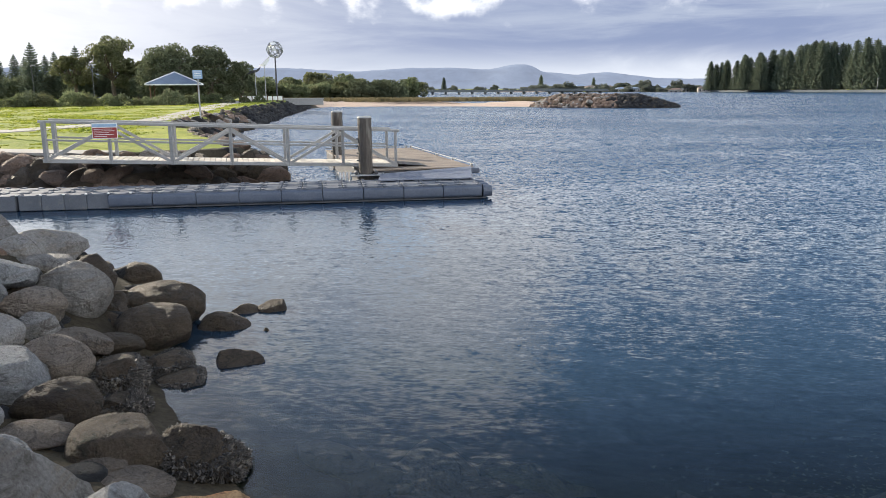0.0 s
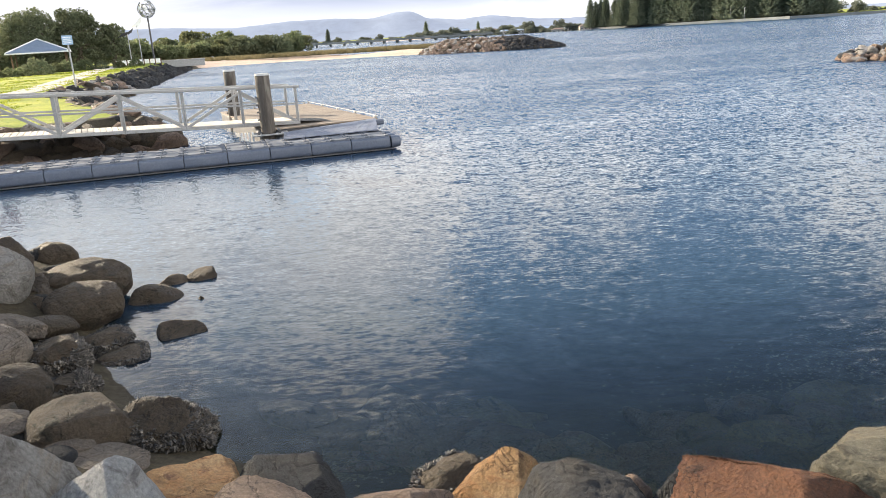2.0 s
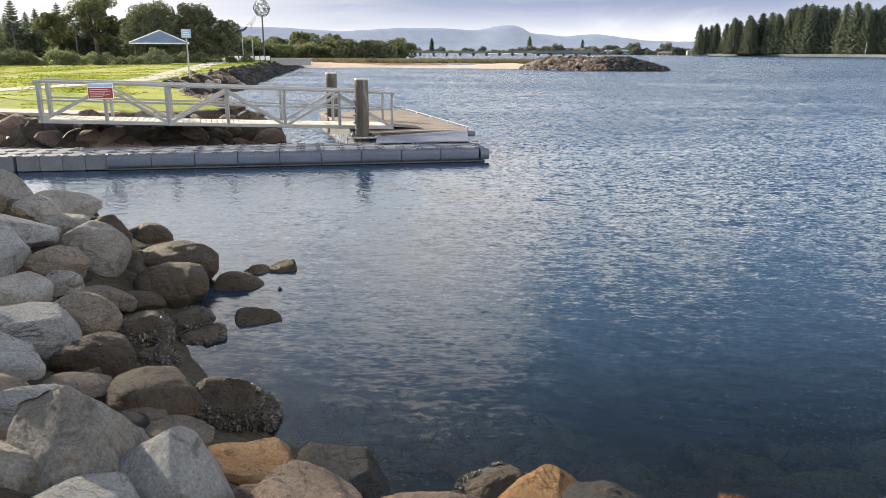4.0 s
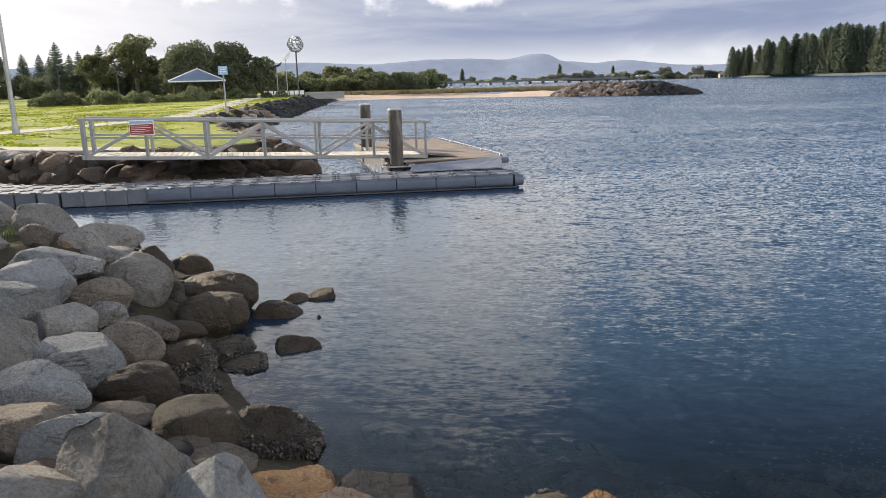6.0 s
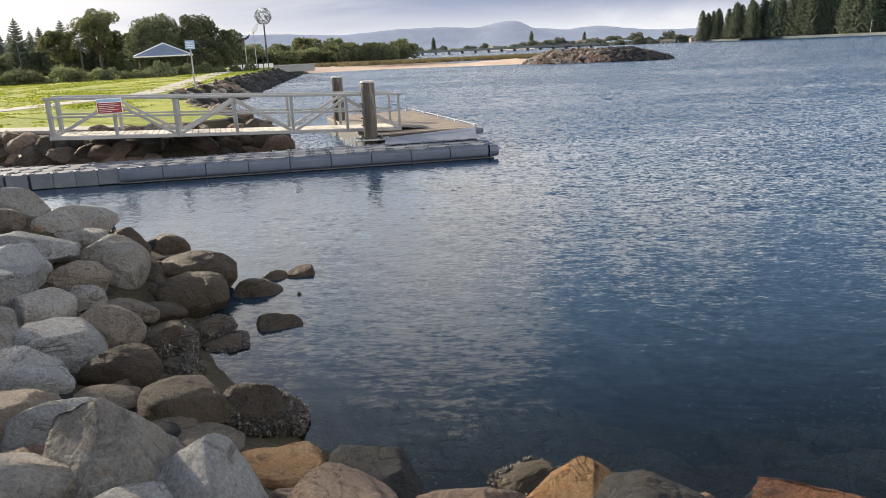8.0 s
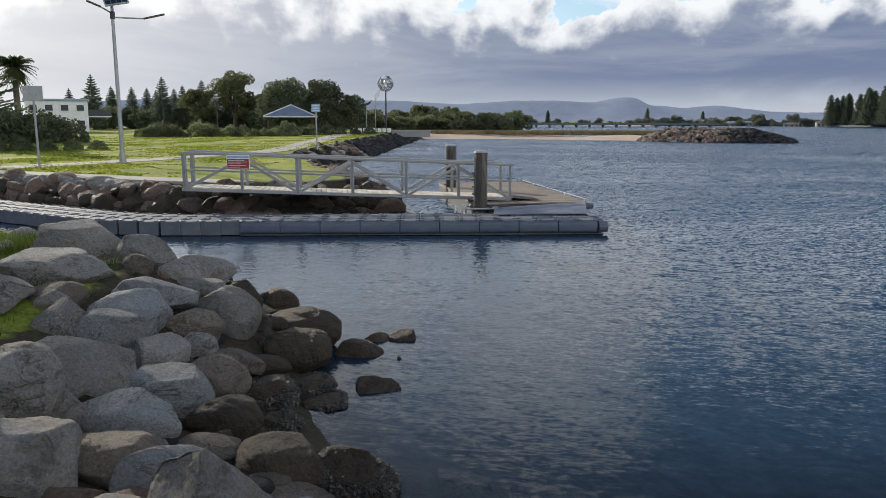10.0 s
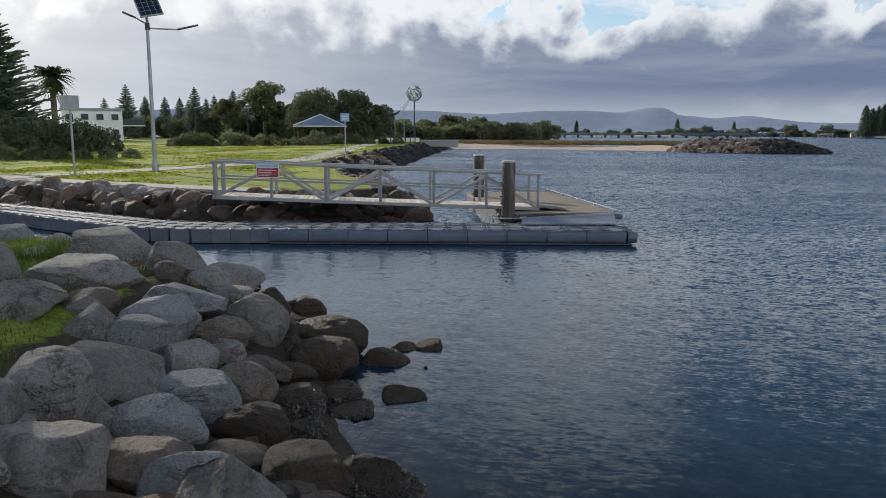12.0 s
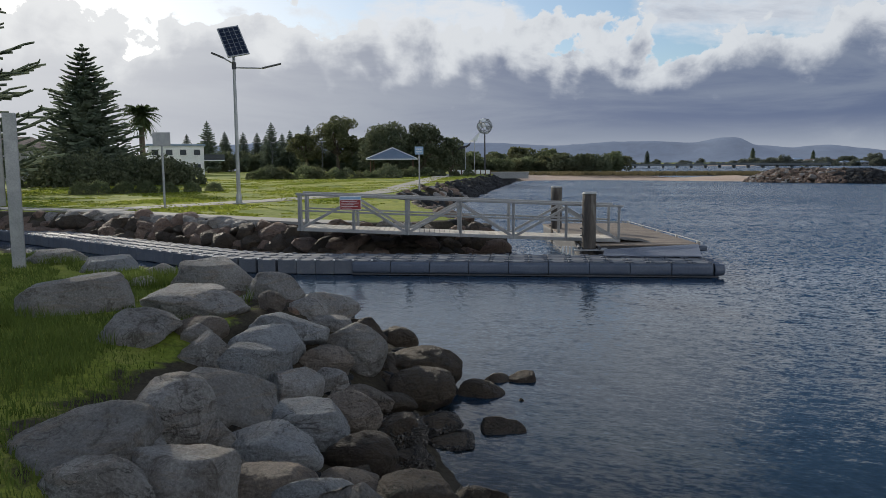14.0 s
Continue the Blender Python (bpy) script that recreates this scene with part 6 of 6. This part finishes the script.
plant("gum_tree", crown_tree(6.9, 2.8, 34, 7000, 0.15, 35, GUM, 0.32, 0.25, "open"), -59.2, 104.6, 1.0, 0, "olive gum tree beside the pines", "tree", "park trees")
plant("gum_tree", crown_tree(6.0, 3.0, 34, 8000, 0.16, 36, GUM, 0.32, 0.12, "open"), -51.4, 107.0, 1.0, 0, "olive gum tree behind the pavilion", "tree", "park trees")
plant("gum_tree", crown_tree(5.0, 2.8, 24, 5000, 0.18, 37, FIG, 0.32, 0.1), -63.0, 112.0, 1.0, 0, "dark bushy tree in the row behind the park", "tree", "park trees")
dense = crown_tree(4.0, 3.4, 22, 6000, 0.20, 38, FIG, 0.3, 0.02)
for i, (x, y, s) in enumerate(((-70, 118, 1.0), (-76, 117, 0.95), (-84, 116, 1.0), (-90, 112, 1.1), (-53, 113, 1.0), (-47.5, 112, 0.85), (-97, 106, 1.1), (-66, 122, 1.1), (-80, 120, 1.0), (-59, 117, 1.0))):
    plant("park_tree", dense, x, y, s, 37 * i, "dark bushy tree in the belt behind the park", "tree", "tree belt")


def palm(height, seed):
    rng = random.Random(seed)
    bm = rod((0, 0, -0.3), (0, 0, height), 0.28, 0.22, 10)
    me_t = bpy.data.meshes.new("trunk")
    bm.to_mesh(me_t)
    bm.free()
    me_t.materials.append(M["bark"])
    vs, fs = [], []
    for i in range(110):
        a, e = rng.uniform(0, 6.28), rng.uniform(-1.3, 1.45)
        L_ = rng.uniform(1.4, 1.95) * (1.0 if e > -0.3 else 0.8)
        last = Vector((0, 0, height))
        d = Vector((math.cos(a), math.sin(a), 0))
        sd = Vector((-d.y, d.x, 0))
        for s in range(1, 9):
            u = s / 8
            p = Vector((0, 0, height)) + d * L_ * u * math.cos(e * 0.7) + Vector((0, 0, L_ * (math.sin(e) * u - 0.45 * u * u)))
            for sg in (-1, 1):
                k = len(vs)
                tip = p + sd * sg * 0.42 * math.sin(math.pi * min(0.95, u + 0.1)) + Vector((0, 0, -0.16)) + d * 0.1
                vs += [last, p, tip]
                fs.append((k, k + 1, k + 2))
            last = p
    return me_t, mesh_of("fronds", vs, fs, M["leaf_palm"])


plant("date_palm", palm(5.9, 3), -53.8, 62.0, 1.13, 0, "date palm with a bushy round head beyond the lawn", "palm tree", "", ("trunk", "fronds"))


def shrub(seed, mat, spiky=False):
    rng = random.Random(seed)
    pts = []
    for _ in range(1500):
        d = Vector((rng.gauss(0, 1), rng.gauss(0, 1), abs(rng.gauss(0, 1)) - 0.2)).normalized()
        r = (0.8 + 0.25 * rng.random()) * (1 + 0.3 * noise.noise(d * 2.2 + Vector((seed, 0, 0))))
        pts.append(Vector((d.x * r, d.y * r, max(0.02, d.z * r * 0.95 + 0.12))))
    vs, fs = leaf_cards(pts, 0.085, rng, 0.3)
    if spiky:
        for _ in range(60):
            a, e = rng.uniform(0, 6.28), rng.uniform(0.6, 1.5)
            d = Vector((math.cos(a) * math.cos(e), math.sin(a) * math.cos(e), math.sin(e)))
            sd = d.orthogonal().normalized() * 0.03
            k = len(vs)
            vs += [d * 0.5 - sd, d * 0.5 + sd, d * rng.uniform(1.2, 1.6)]
            fs.append((k, k + 1, k + 2))
    st = rod((0, 0, -0.1), (0, 0, 0.5), 0.06, 0.03, 6)
    me_t = bpy.data.meshes.new("stem")
    st.to_mesh(me_t)
    st.free()
    me_t.materials.append(M["bark"])
    return me_t, mesh_of("foliage", vs, fs, mat)


shrubs = [shrub(41, M["leaf_shrub"]), shrub(42, M["leaf_shrub"], True), shrub(43, M["leaf_fig"]), shrub(44, M["leaf_gum"], True)]
rng = random.Random(9)
for i in range(15):
    f = i / 14
    x, y = -46.5 + f * 12.5 + rng.uniform(-0.4, 0.4), 70.5 + f * 7.5 + rng.uniform(-0.8, 0.8)
    plant("shrub", shrubs[i % 4], x, y, rng.choice((0.6, 0.75, 0.9, 1.05, 1.35)), rng.uniform(0, 360), "rounded grey-green shrub in the garden bed", "shrub", "garden bed shrubs", ("stem", "foliage"))
for i in range(8):
    x, y = -37.5 + i * 1.35 + rng.uniform(-0.4, 0.4), 82.5 + i * 0.9 + rng.uniform(-0.5, 0.5)
    plant("shrub", shrubs[(i + 1) % 4], x, y, rng.uniform(0.6, 1.0), rng.uniform(0, 360), "low rounded shrub before the pavilion", "shrub", "pavilion shrubs", ("stem", "foliage"))
for i, (x, y, s) in enumerate(((-46.6, 49.5, 1.7), (-45.2, 51.0, 2.1), (-43.6, 52.4, 2.2), (-42.2, 53.6, 1.7), (-48.4, 48.2, 2.2), (-50.0, 46.6, 2.4), (-49.5, 50.5, 2.6), (-47.2, 53.2, 2.3), (-52.0, 50.0, 2.4), (-45.5, 55.5, 2.0))):
    plant("shrub", shrubs[2], x, y, s, 50 * i, "large dark shrub under the pine", "shrub", "dark shrubs", ("stem", "foliage"))
for i in range(7):
    x, y = -36.5 + i * 0.9, 36.2 + i * 1.0 + rng.uniform(-0.3, 0.3)
    plant("shrub", shrubs[1], x, y, rng.uniform(0.55, 0.8), 60 * i, "low spiky bedding plant on the lawn", "shrub", "bedding plants", ("stem", "foliage"))


# ---- house and car beyond the park ----
def build_house(x, y, w, d, h, turn, mat, roof, label, flat=False, group="", cols=4, storeys=2):
    t = thing("house", (x, y, ground_z(x, y)), turn, label=label, category="house", group=group)
    part("wall", box((w, d, h), (0, 0, h / 2), 0.02), mat, t)
    bm = bmesh.new()
    if flat:
        box((w + 0.5, d + 0.5, 0.25), (0, 0, h + 0.12), 0.03, bm)
    else:
        r = h * 0.38
        v = [bm.verts.new(p) for p in ((-w / 2 - 0.4, -d / 2 - 0.4, h), (w / 2 + 0.4, -d / 2 - 0.4, h), (w / 2 + 0.4, d / 2 + 0.4, h), (-w / 2 - 0.4, d / 2 + 0.4, h), (-w / 4, 0, h + r), (w / 4, 0, h + r))]
        for f in ((0, 1, 5, 4), (2, 3, 4, 5), (1, 2, 5), (3, 0, 4), (0, 3, 2, 1)):
            bm.faces.new([v[i] for i in f])
    part("roof", bm, roof, t)
    sh = h / storeys
    for j in range(storeys):
        for i in range(cols):
            cx = (i + 0.5) * w / cols - w / 2
            win = part("window", box((w / cols * 0.55, 0.10, sh * 0.45), (cx, -d / 2 - 0.02, sh * (j + 0.55)), 0.01), M["white"], t)
            part("pane", box((w / cols * 0.47, 0.04, sh * 0.37), (cx, -d / 2 - 0.07, sh * (j + 0.55))), M["glass"], win)
    return t


hs = build_house(-74.0, 92.4, 7.6, 6.0, 4.2, 38, M["white"], M["roof_blue"], "white two-storey house with a flat roof and balcony", True, "", 4, 2)
part("balcony", box((3.0, 1.4, 0.18), (5.2, -2.0, 2.1), 0.02), M["white"], hs)
part("balustrade", box((3.0, 0.05, 0.8), (5.2, -2.7, 2.55), 0.01), M["glass"], hs)
build_house(-70.5, 61.0, 9.0, 7.0, 3.4, 40, M["concrete"], M["roof_red"], "low grey house behind the pines", False, "", 3, 1)


def build_car():
    t = thing("car", (-55.6, 60.2, ground_z(-55.6, 60.2)), 42, label="white station wagon parked beyond the shrubs", category="car")
    bm = bmesh.new()
    prof = [(-2.3, 0.35), (-2.35, 0.9), (-2.1, 1.05), (-1.75, 1.72), (0.55, 1.75), (1.15, 1.15), (2.2, 1.0), (2.35, 0.6), (2.3, 0.35)]
    a = [bm.verts.new((x, -0.9, z)) for x, z in prof]
    b = [bm.verts.new((x, 0.9, z)) for x, z in prof]
    bm.faces.new(a[::-1])
    bm.faces.new(b)
    n = len(prof)
    for i in range(n):
        bm.faces.new((a[i], a[(i + 1) % n], b[(i + 1) % n], b[i]))
    bmesh.ops.bevel(bm, geom=bm.edges[:], offset=0.06, segments=2, affect="EDGES")
    part("body", bm, M["white"], t)
    for sy in (-1, 1):
        for cx in (-1.45, 1.4):
            wl = part("wheel", rod((cx, sy * 0.72, 0.36), (cx, sy * 0.95, 0.36), 0.36, 0.36, 18), M["tyre"], t)
            part("rim", rod((cx, sy * 0.94, 0.36), (cx, sy * 0.965, 0.36), 0.21, 0.21, 14), M["steel"], wl)
        for cx, wd in ((-1.05, 0.9), (0.0, 0.85)):
            part("window", box((wd, 0.02, 0.42), (cx, sy * 0.905, 1.38), 0.005), M["glass"], t)
        part("headlight", box((0.05, 0.3, 0.14), (2.32, sy * 0.6, 0.82), 0.01), M["glass"], t)


build_car()


# ---- scrub behind the beach, bridge, far bank ----
scrub = [crown_tree(4.2, 3.2, 12, 2600, 0.26, 50 + i, M["leaf_gum"] if i % 2 else M["leaf_shrub"], 0.2, 0.0) for i in range(3)]
for i in range(26):
    f = i / 25
    x, y = -52 + f * 34 + rng.uniform(-1, 1), 158 + f * 14 + rng.uniform(-4, 6)
    plant("scrub_tree", scrub[i % 3], x, y, rng.uniform(0.75, 1.05) * (1.1 if i % 7 == 2 else 0.85), 50 * i, "olive coastal scrub tree behind the beach", "tree", "beach scrub", z=1.0)
dk = crown_tree(4.4, 3.4, 14, 3000, 0.26, 57, M["leaf_fig"], 0.2, 0.0)
for i, (x, y) in enumerate(((-27, 163), (-24.5, 164), (-22, 165), (-29.5, 162), (-25.5, 167))):
    plant("scrub_tree", dk, x, y, 0.95, 70 * i, "dark dense scrub tree behind the beach", "tree", "beach scrub", z=0.8)
for i in range(14):
    x, y = -75 + i * 3.2 + rng.uniform(-1, 1), 186 + rng.uniform(-6, 8)
    plant("scrub_tree", scrub[i % 3], x, y, rng.uniform(1.0, 1.45), 33 * i, "tall olive scrub tree far behind the beach", "tree", "far scrub", z=1.0)


def build_bridge():
    t = thing("bridge", (-120, 384, 0), 0, label="long low concrete bridge across the lagoon", category="bridge")
    d = Vector((178, 40, 0))
    L_ = d.length
    t.matrix_world = pose(-120, 380, 0, 0, 0, math.degrees(math.atan2(40, 178)))
    part("deck", box((L_, 6.0, 1.1), (L_ / 2, 0, 1.75), 0.05), M["bridge"], t)
    part("parapet", box((L_, 0.2, 0.16), (L_ / 2, -2.9, 2.75), 0.03), M["bridge"], t)
    for i in range(26):
        part("pier", box((0.7, 4.5, 3.2), ((i + 0.5) * L_ / 26, 0, 0.3), 0.05), M["bridge"], t)


build_bridge()


def build_dune_grass():
    """Tussocks along the top of the beach."""
    r = random.Random(61)
    vs, fs = [], []
    for _ in range(1500):
        f = r.random()
        x, y = -45 + f * 58 + r.uniform(-1, 1), 139 - f * 7 + r.uniform(-3, 9)
        z = 0.7
        for _ in range(5):
            k = len(vs)
            a = r.uniform(0, 6.28)
            d = Vector((math.cos(a) * 0.3, math.sin(a) * 0.3, r.uniform(0.4, 0.8)))
            p = Vector((x + r.uniform(-0.5, 0.5), y + r.uniform(-0.5, 0.5), z - 0.05))
            vs += [p + Vector((-0.16, 0, 0)), p + Vector((0.16, 0, 0)), p + d]
            fs.append((k, k + 1, k + 2))
    tagged(raw("dune_grass", vs, fs, M["dune"]), "dry dune grass along the top of the beach", "grass", kind="stuff")


build_dune_grass()

grove = [norfolk(22.0, 30, 10, 5, 71 + i, 0.225, 0.03, 0.0135, 0.5) for i in range(4)]
r = random.Random(72)
for i in range(58):
    f = i / 57
    x, y = 122 + f * 84 + r.uniform(-2, 2), 444 - f * 98 + r.uniform(-6, 12)
    s = (0.68 + 0.38 * min(1, f * 2.2)) * r.uniform(0.88, 1.08)
    plant("norfolk_pine", grove[i % 4], x, y, s, 47 * i, "tall dark Norfolk Island pine in the waterside grove", "pine tree", "waterside pine grove", z=1.0)
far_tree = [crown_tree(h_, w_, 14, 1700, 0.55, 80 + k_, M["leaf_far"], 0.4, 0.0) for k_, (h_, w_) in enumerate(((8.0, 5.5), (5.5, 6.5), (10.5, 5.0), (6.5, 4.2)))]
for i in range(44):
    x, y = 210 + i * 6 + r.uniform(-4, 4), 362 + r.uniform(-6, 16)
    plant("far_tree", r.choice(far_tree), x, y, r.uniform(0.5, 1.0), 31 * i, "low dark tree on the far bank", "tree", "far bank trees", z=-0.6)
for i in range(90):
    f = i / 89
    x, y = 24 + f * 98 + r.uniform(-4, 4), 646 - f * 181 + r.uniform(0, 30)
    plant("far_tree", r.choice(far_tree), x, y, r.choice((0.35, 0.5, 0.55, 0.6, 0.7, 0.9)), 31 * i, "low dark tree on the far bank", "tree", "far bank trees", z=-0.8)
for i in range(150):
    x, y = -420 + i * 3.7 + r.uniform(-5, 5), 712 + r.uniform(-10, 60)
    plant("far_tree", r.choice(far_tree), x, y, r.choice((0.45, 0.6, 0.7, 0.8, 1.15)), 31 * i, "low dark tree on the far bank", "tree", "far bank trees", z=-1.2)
for x, y, s in ((37.8, 699, 0.62), (84.3, 695, 0.5), (-29.9, 419, 0.36)):
    plant("norfolk_pine", grove[0], x, y, s, 20, "lone Norfolk Island pine on the far bank", "pine tree", "lone pines", z=1.2)
for i in range(12):
    x, y = 66 + i * 5.0 + r.uniform(-2, 2), 606 - i * 12 + r.uniform(-8, 8)
    build_house(x, y, r.uniform(5, 9), 6.0, r.uniform(2.4, 3.2), r.uniform(-20, 20), M["cream"] if i % 3 else M["concrete"], M["roof_red"] if i % 2 else M["roof_blue"], "small house among trees on the far bank", False, "far houses", 3, 1)



# ---- grass and weed on the near bank ----
def build_bank_grass():
    r = random.Random(91)
    vs, fs = [], []
    g = np.random.RandomState(91)
    gx, gy = g.uniform(-13, -2.0, 140000), g.uniform(-0.5, 12.5, 140000)
    gd, gh = inside_distance(gx, gy, SHORE), land(gx, gy)
    for x, y, d, z in zip(gx.tolist(), gy.tolist(), gd.tolist(), gh.tolist()):
        if d < (2.4 if y > 6 else 2.7) or noise.noise(Vector((x * 0.9, y * 0.9, 2))) < -0.42:
            continue
        a, L_ = r.uniform(0, 6.28), r.uniform(0.06, 0.15) * (1.5 if noise.noise(Vector((x * 0.6, y * 0.6, 9))) > 0.15 else 0.7)
        w = r.uniform(0.003, 0.006)
        p = Vector((x, y, z - 0.02))
        side = Vector((math.cos(a), math.sin(a), 0)) * w
        lean = Vector((-math.sin(a), math.cos(a), 0)) * L_ * r.uniform(0.2, 0.7)
        k = len(vs)
        mid = p + Vector((0, 0, L_ * 0.6)) + lean * 0.4
        vs += [p - side, p + side, mid + side * 0.8, mid - side * 0.8, p + Vector((0, 0, L_)) + lean]
        fs += [(k, k + 1, k + 2, k + 3), (k + 3, k + 2, k + 4)]
    tagged(raw("grass", vs, fs, M["grass"]), "uneven green grass between the bank stones", "grass", kind="stuff")


build_bank_grass()


def build_lawn_turf():
    """Uneven turf on the park lawn: low clumps, thicker and longer in patches."""
    r = random.Random(94)
    g = np.random.RandomState(94)
    gx, gy = g.uniform(-52, -14, 70000), 21.5 + 68 * g.uniform(0, 1, 70000) ** 1.5
    gd, gh = inside_distance(gx, gy, SHORE), land(gx, gy)
    vs, fs = [], []
    for x, y, d, z in zip(gx.tolist(), gy.tolist(), gd.tolist(), gh.tolist()):
        n = noise.noise(Vector((x * 0.22, y * 0.22, 4))) + 0.6 * noise.noise(Vector((x * 0.9, y * 0.9, 6)))
        if d < 2.6 or n < -0.05:
            continue
        a, L_ = r.uniform(0, 6.28), r.uniform(0.03, 0.075) * (1 + n)
        w = r.uniform(0.05, 0.13)
        sd = Vector((math.cos(a), math.sin(a), 0)) * w
        lean = Vector((-math.sin(a), math.cos(a), 0)) * L_ * r.uniform(-0.6, 0.6)
        p = Vector((x, y, z - 0.02))
        k = len(vs)
        vs += [p - sd, p + sd, p + sd * 0.5 + lean + Vector((0, 0, L_)), p - sd * 0.4 + lean + Vector((0, 0, L_ * 0.8))]
        fs.append((k, k + 1, k + 2, k + 3))
    tagged(raw("turf", vs, fs, M["turf"]), "uneven sunlit turf on the park lawn", "grass", kind="stuff")


build_lawn_turf()


def build_seabed_stones():
    t = thing("sunken_rocks", (0.9, 5.2, -0.4), 0, label="weedy stones lying under the shallow water", category="rocks")
    r = random.Random(93)
    for i in range(110):
        x, y = r.uniform(-0.9, 5.8), r.uniform(4.3, 6.6)
        k = r.uniform(0.16, 0.38)
        put_rock(t, x, y, min(ground_z(x, y), -0.10 - 0.85 * k), k, r, ["stone_tan", "stone_tan", "stone_orange_bed"], 0.45)


build_seabed_stones()


def build_weed():
    r = random.Random(95)
    vs, fs = [], []
    for cx, cy, n, s in ((-0.25, 4.9, 420, 0.26), (3.7, 5.3, 1500, 0.75), (2.4, 4.75, 420, 0.4), (1.2, 4.8, 160, 0.25), (4.8, 6.2, 900, 0.6)):
        for _ in range(n):
            x, y = r.gauss(cx, s), r.gauss(cy, s * 0.5)
            p = Vector((x, y, max(-0.10, ground_z(x, y) + 0.02)))
            a = r.uniform(0, 6.28)
            d = Vector((math.cos(a), math.sin(a), r.uniform(-0.1, 0.5))) * r.uniform(0.012, 0.04)
            sd = Vector((-d.y, d.x, 0)) * 0.4
            k = len(vs)
            vs += [p - sd, p + sd, p + d]
            fs.append((k, k + 1, k + 2))
    tagged(raw("seaweed", vs, fs, M["weed"]), "brown seaweed tufts in the shallows", "seaweed", kind="stuff")


build_weed()


def build_rubble():
    """Small stones and weedy cobbles that fill the joints of the bank down into the water."""
    t = thing("bank_rubble", (-1.5, 5, 0), 0, label="dark weedy rubble between the bank boulders", category="rubble")
    r = random.Random(97)
    n = 0
    while n < 220:
        f = r.random()
        x = 3.6 - 10.5 * f + r.uniform(-0.3, 0.3)
        y = r.uniform(2.4, 12)
        d = float(inside_distance(np.array([x]), np.array([y]), SHORE)[0])
        if not 0.6 < d < 2.8 or x > 0.2:
            continue
        low = d < 1.5
        put_rock(t, x, y, ground_z(x, y) + r.uniform(-0.14, -0.04), r.uniform(0.10, 0.19), r, ["stone_brown", "stone_dark", "stone_brown"] if low else ["stone_tan", "stone_grey", "stone_brown"], 0.7)
        n += 1


build_rubble()
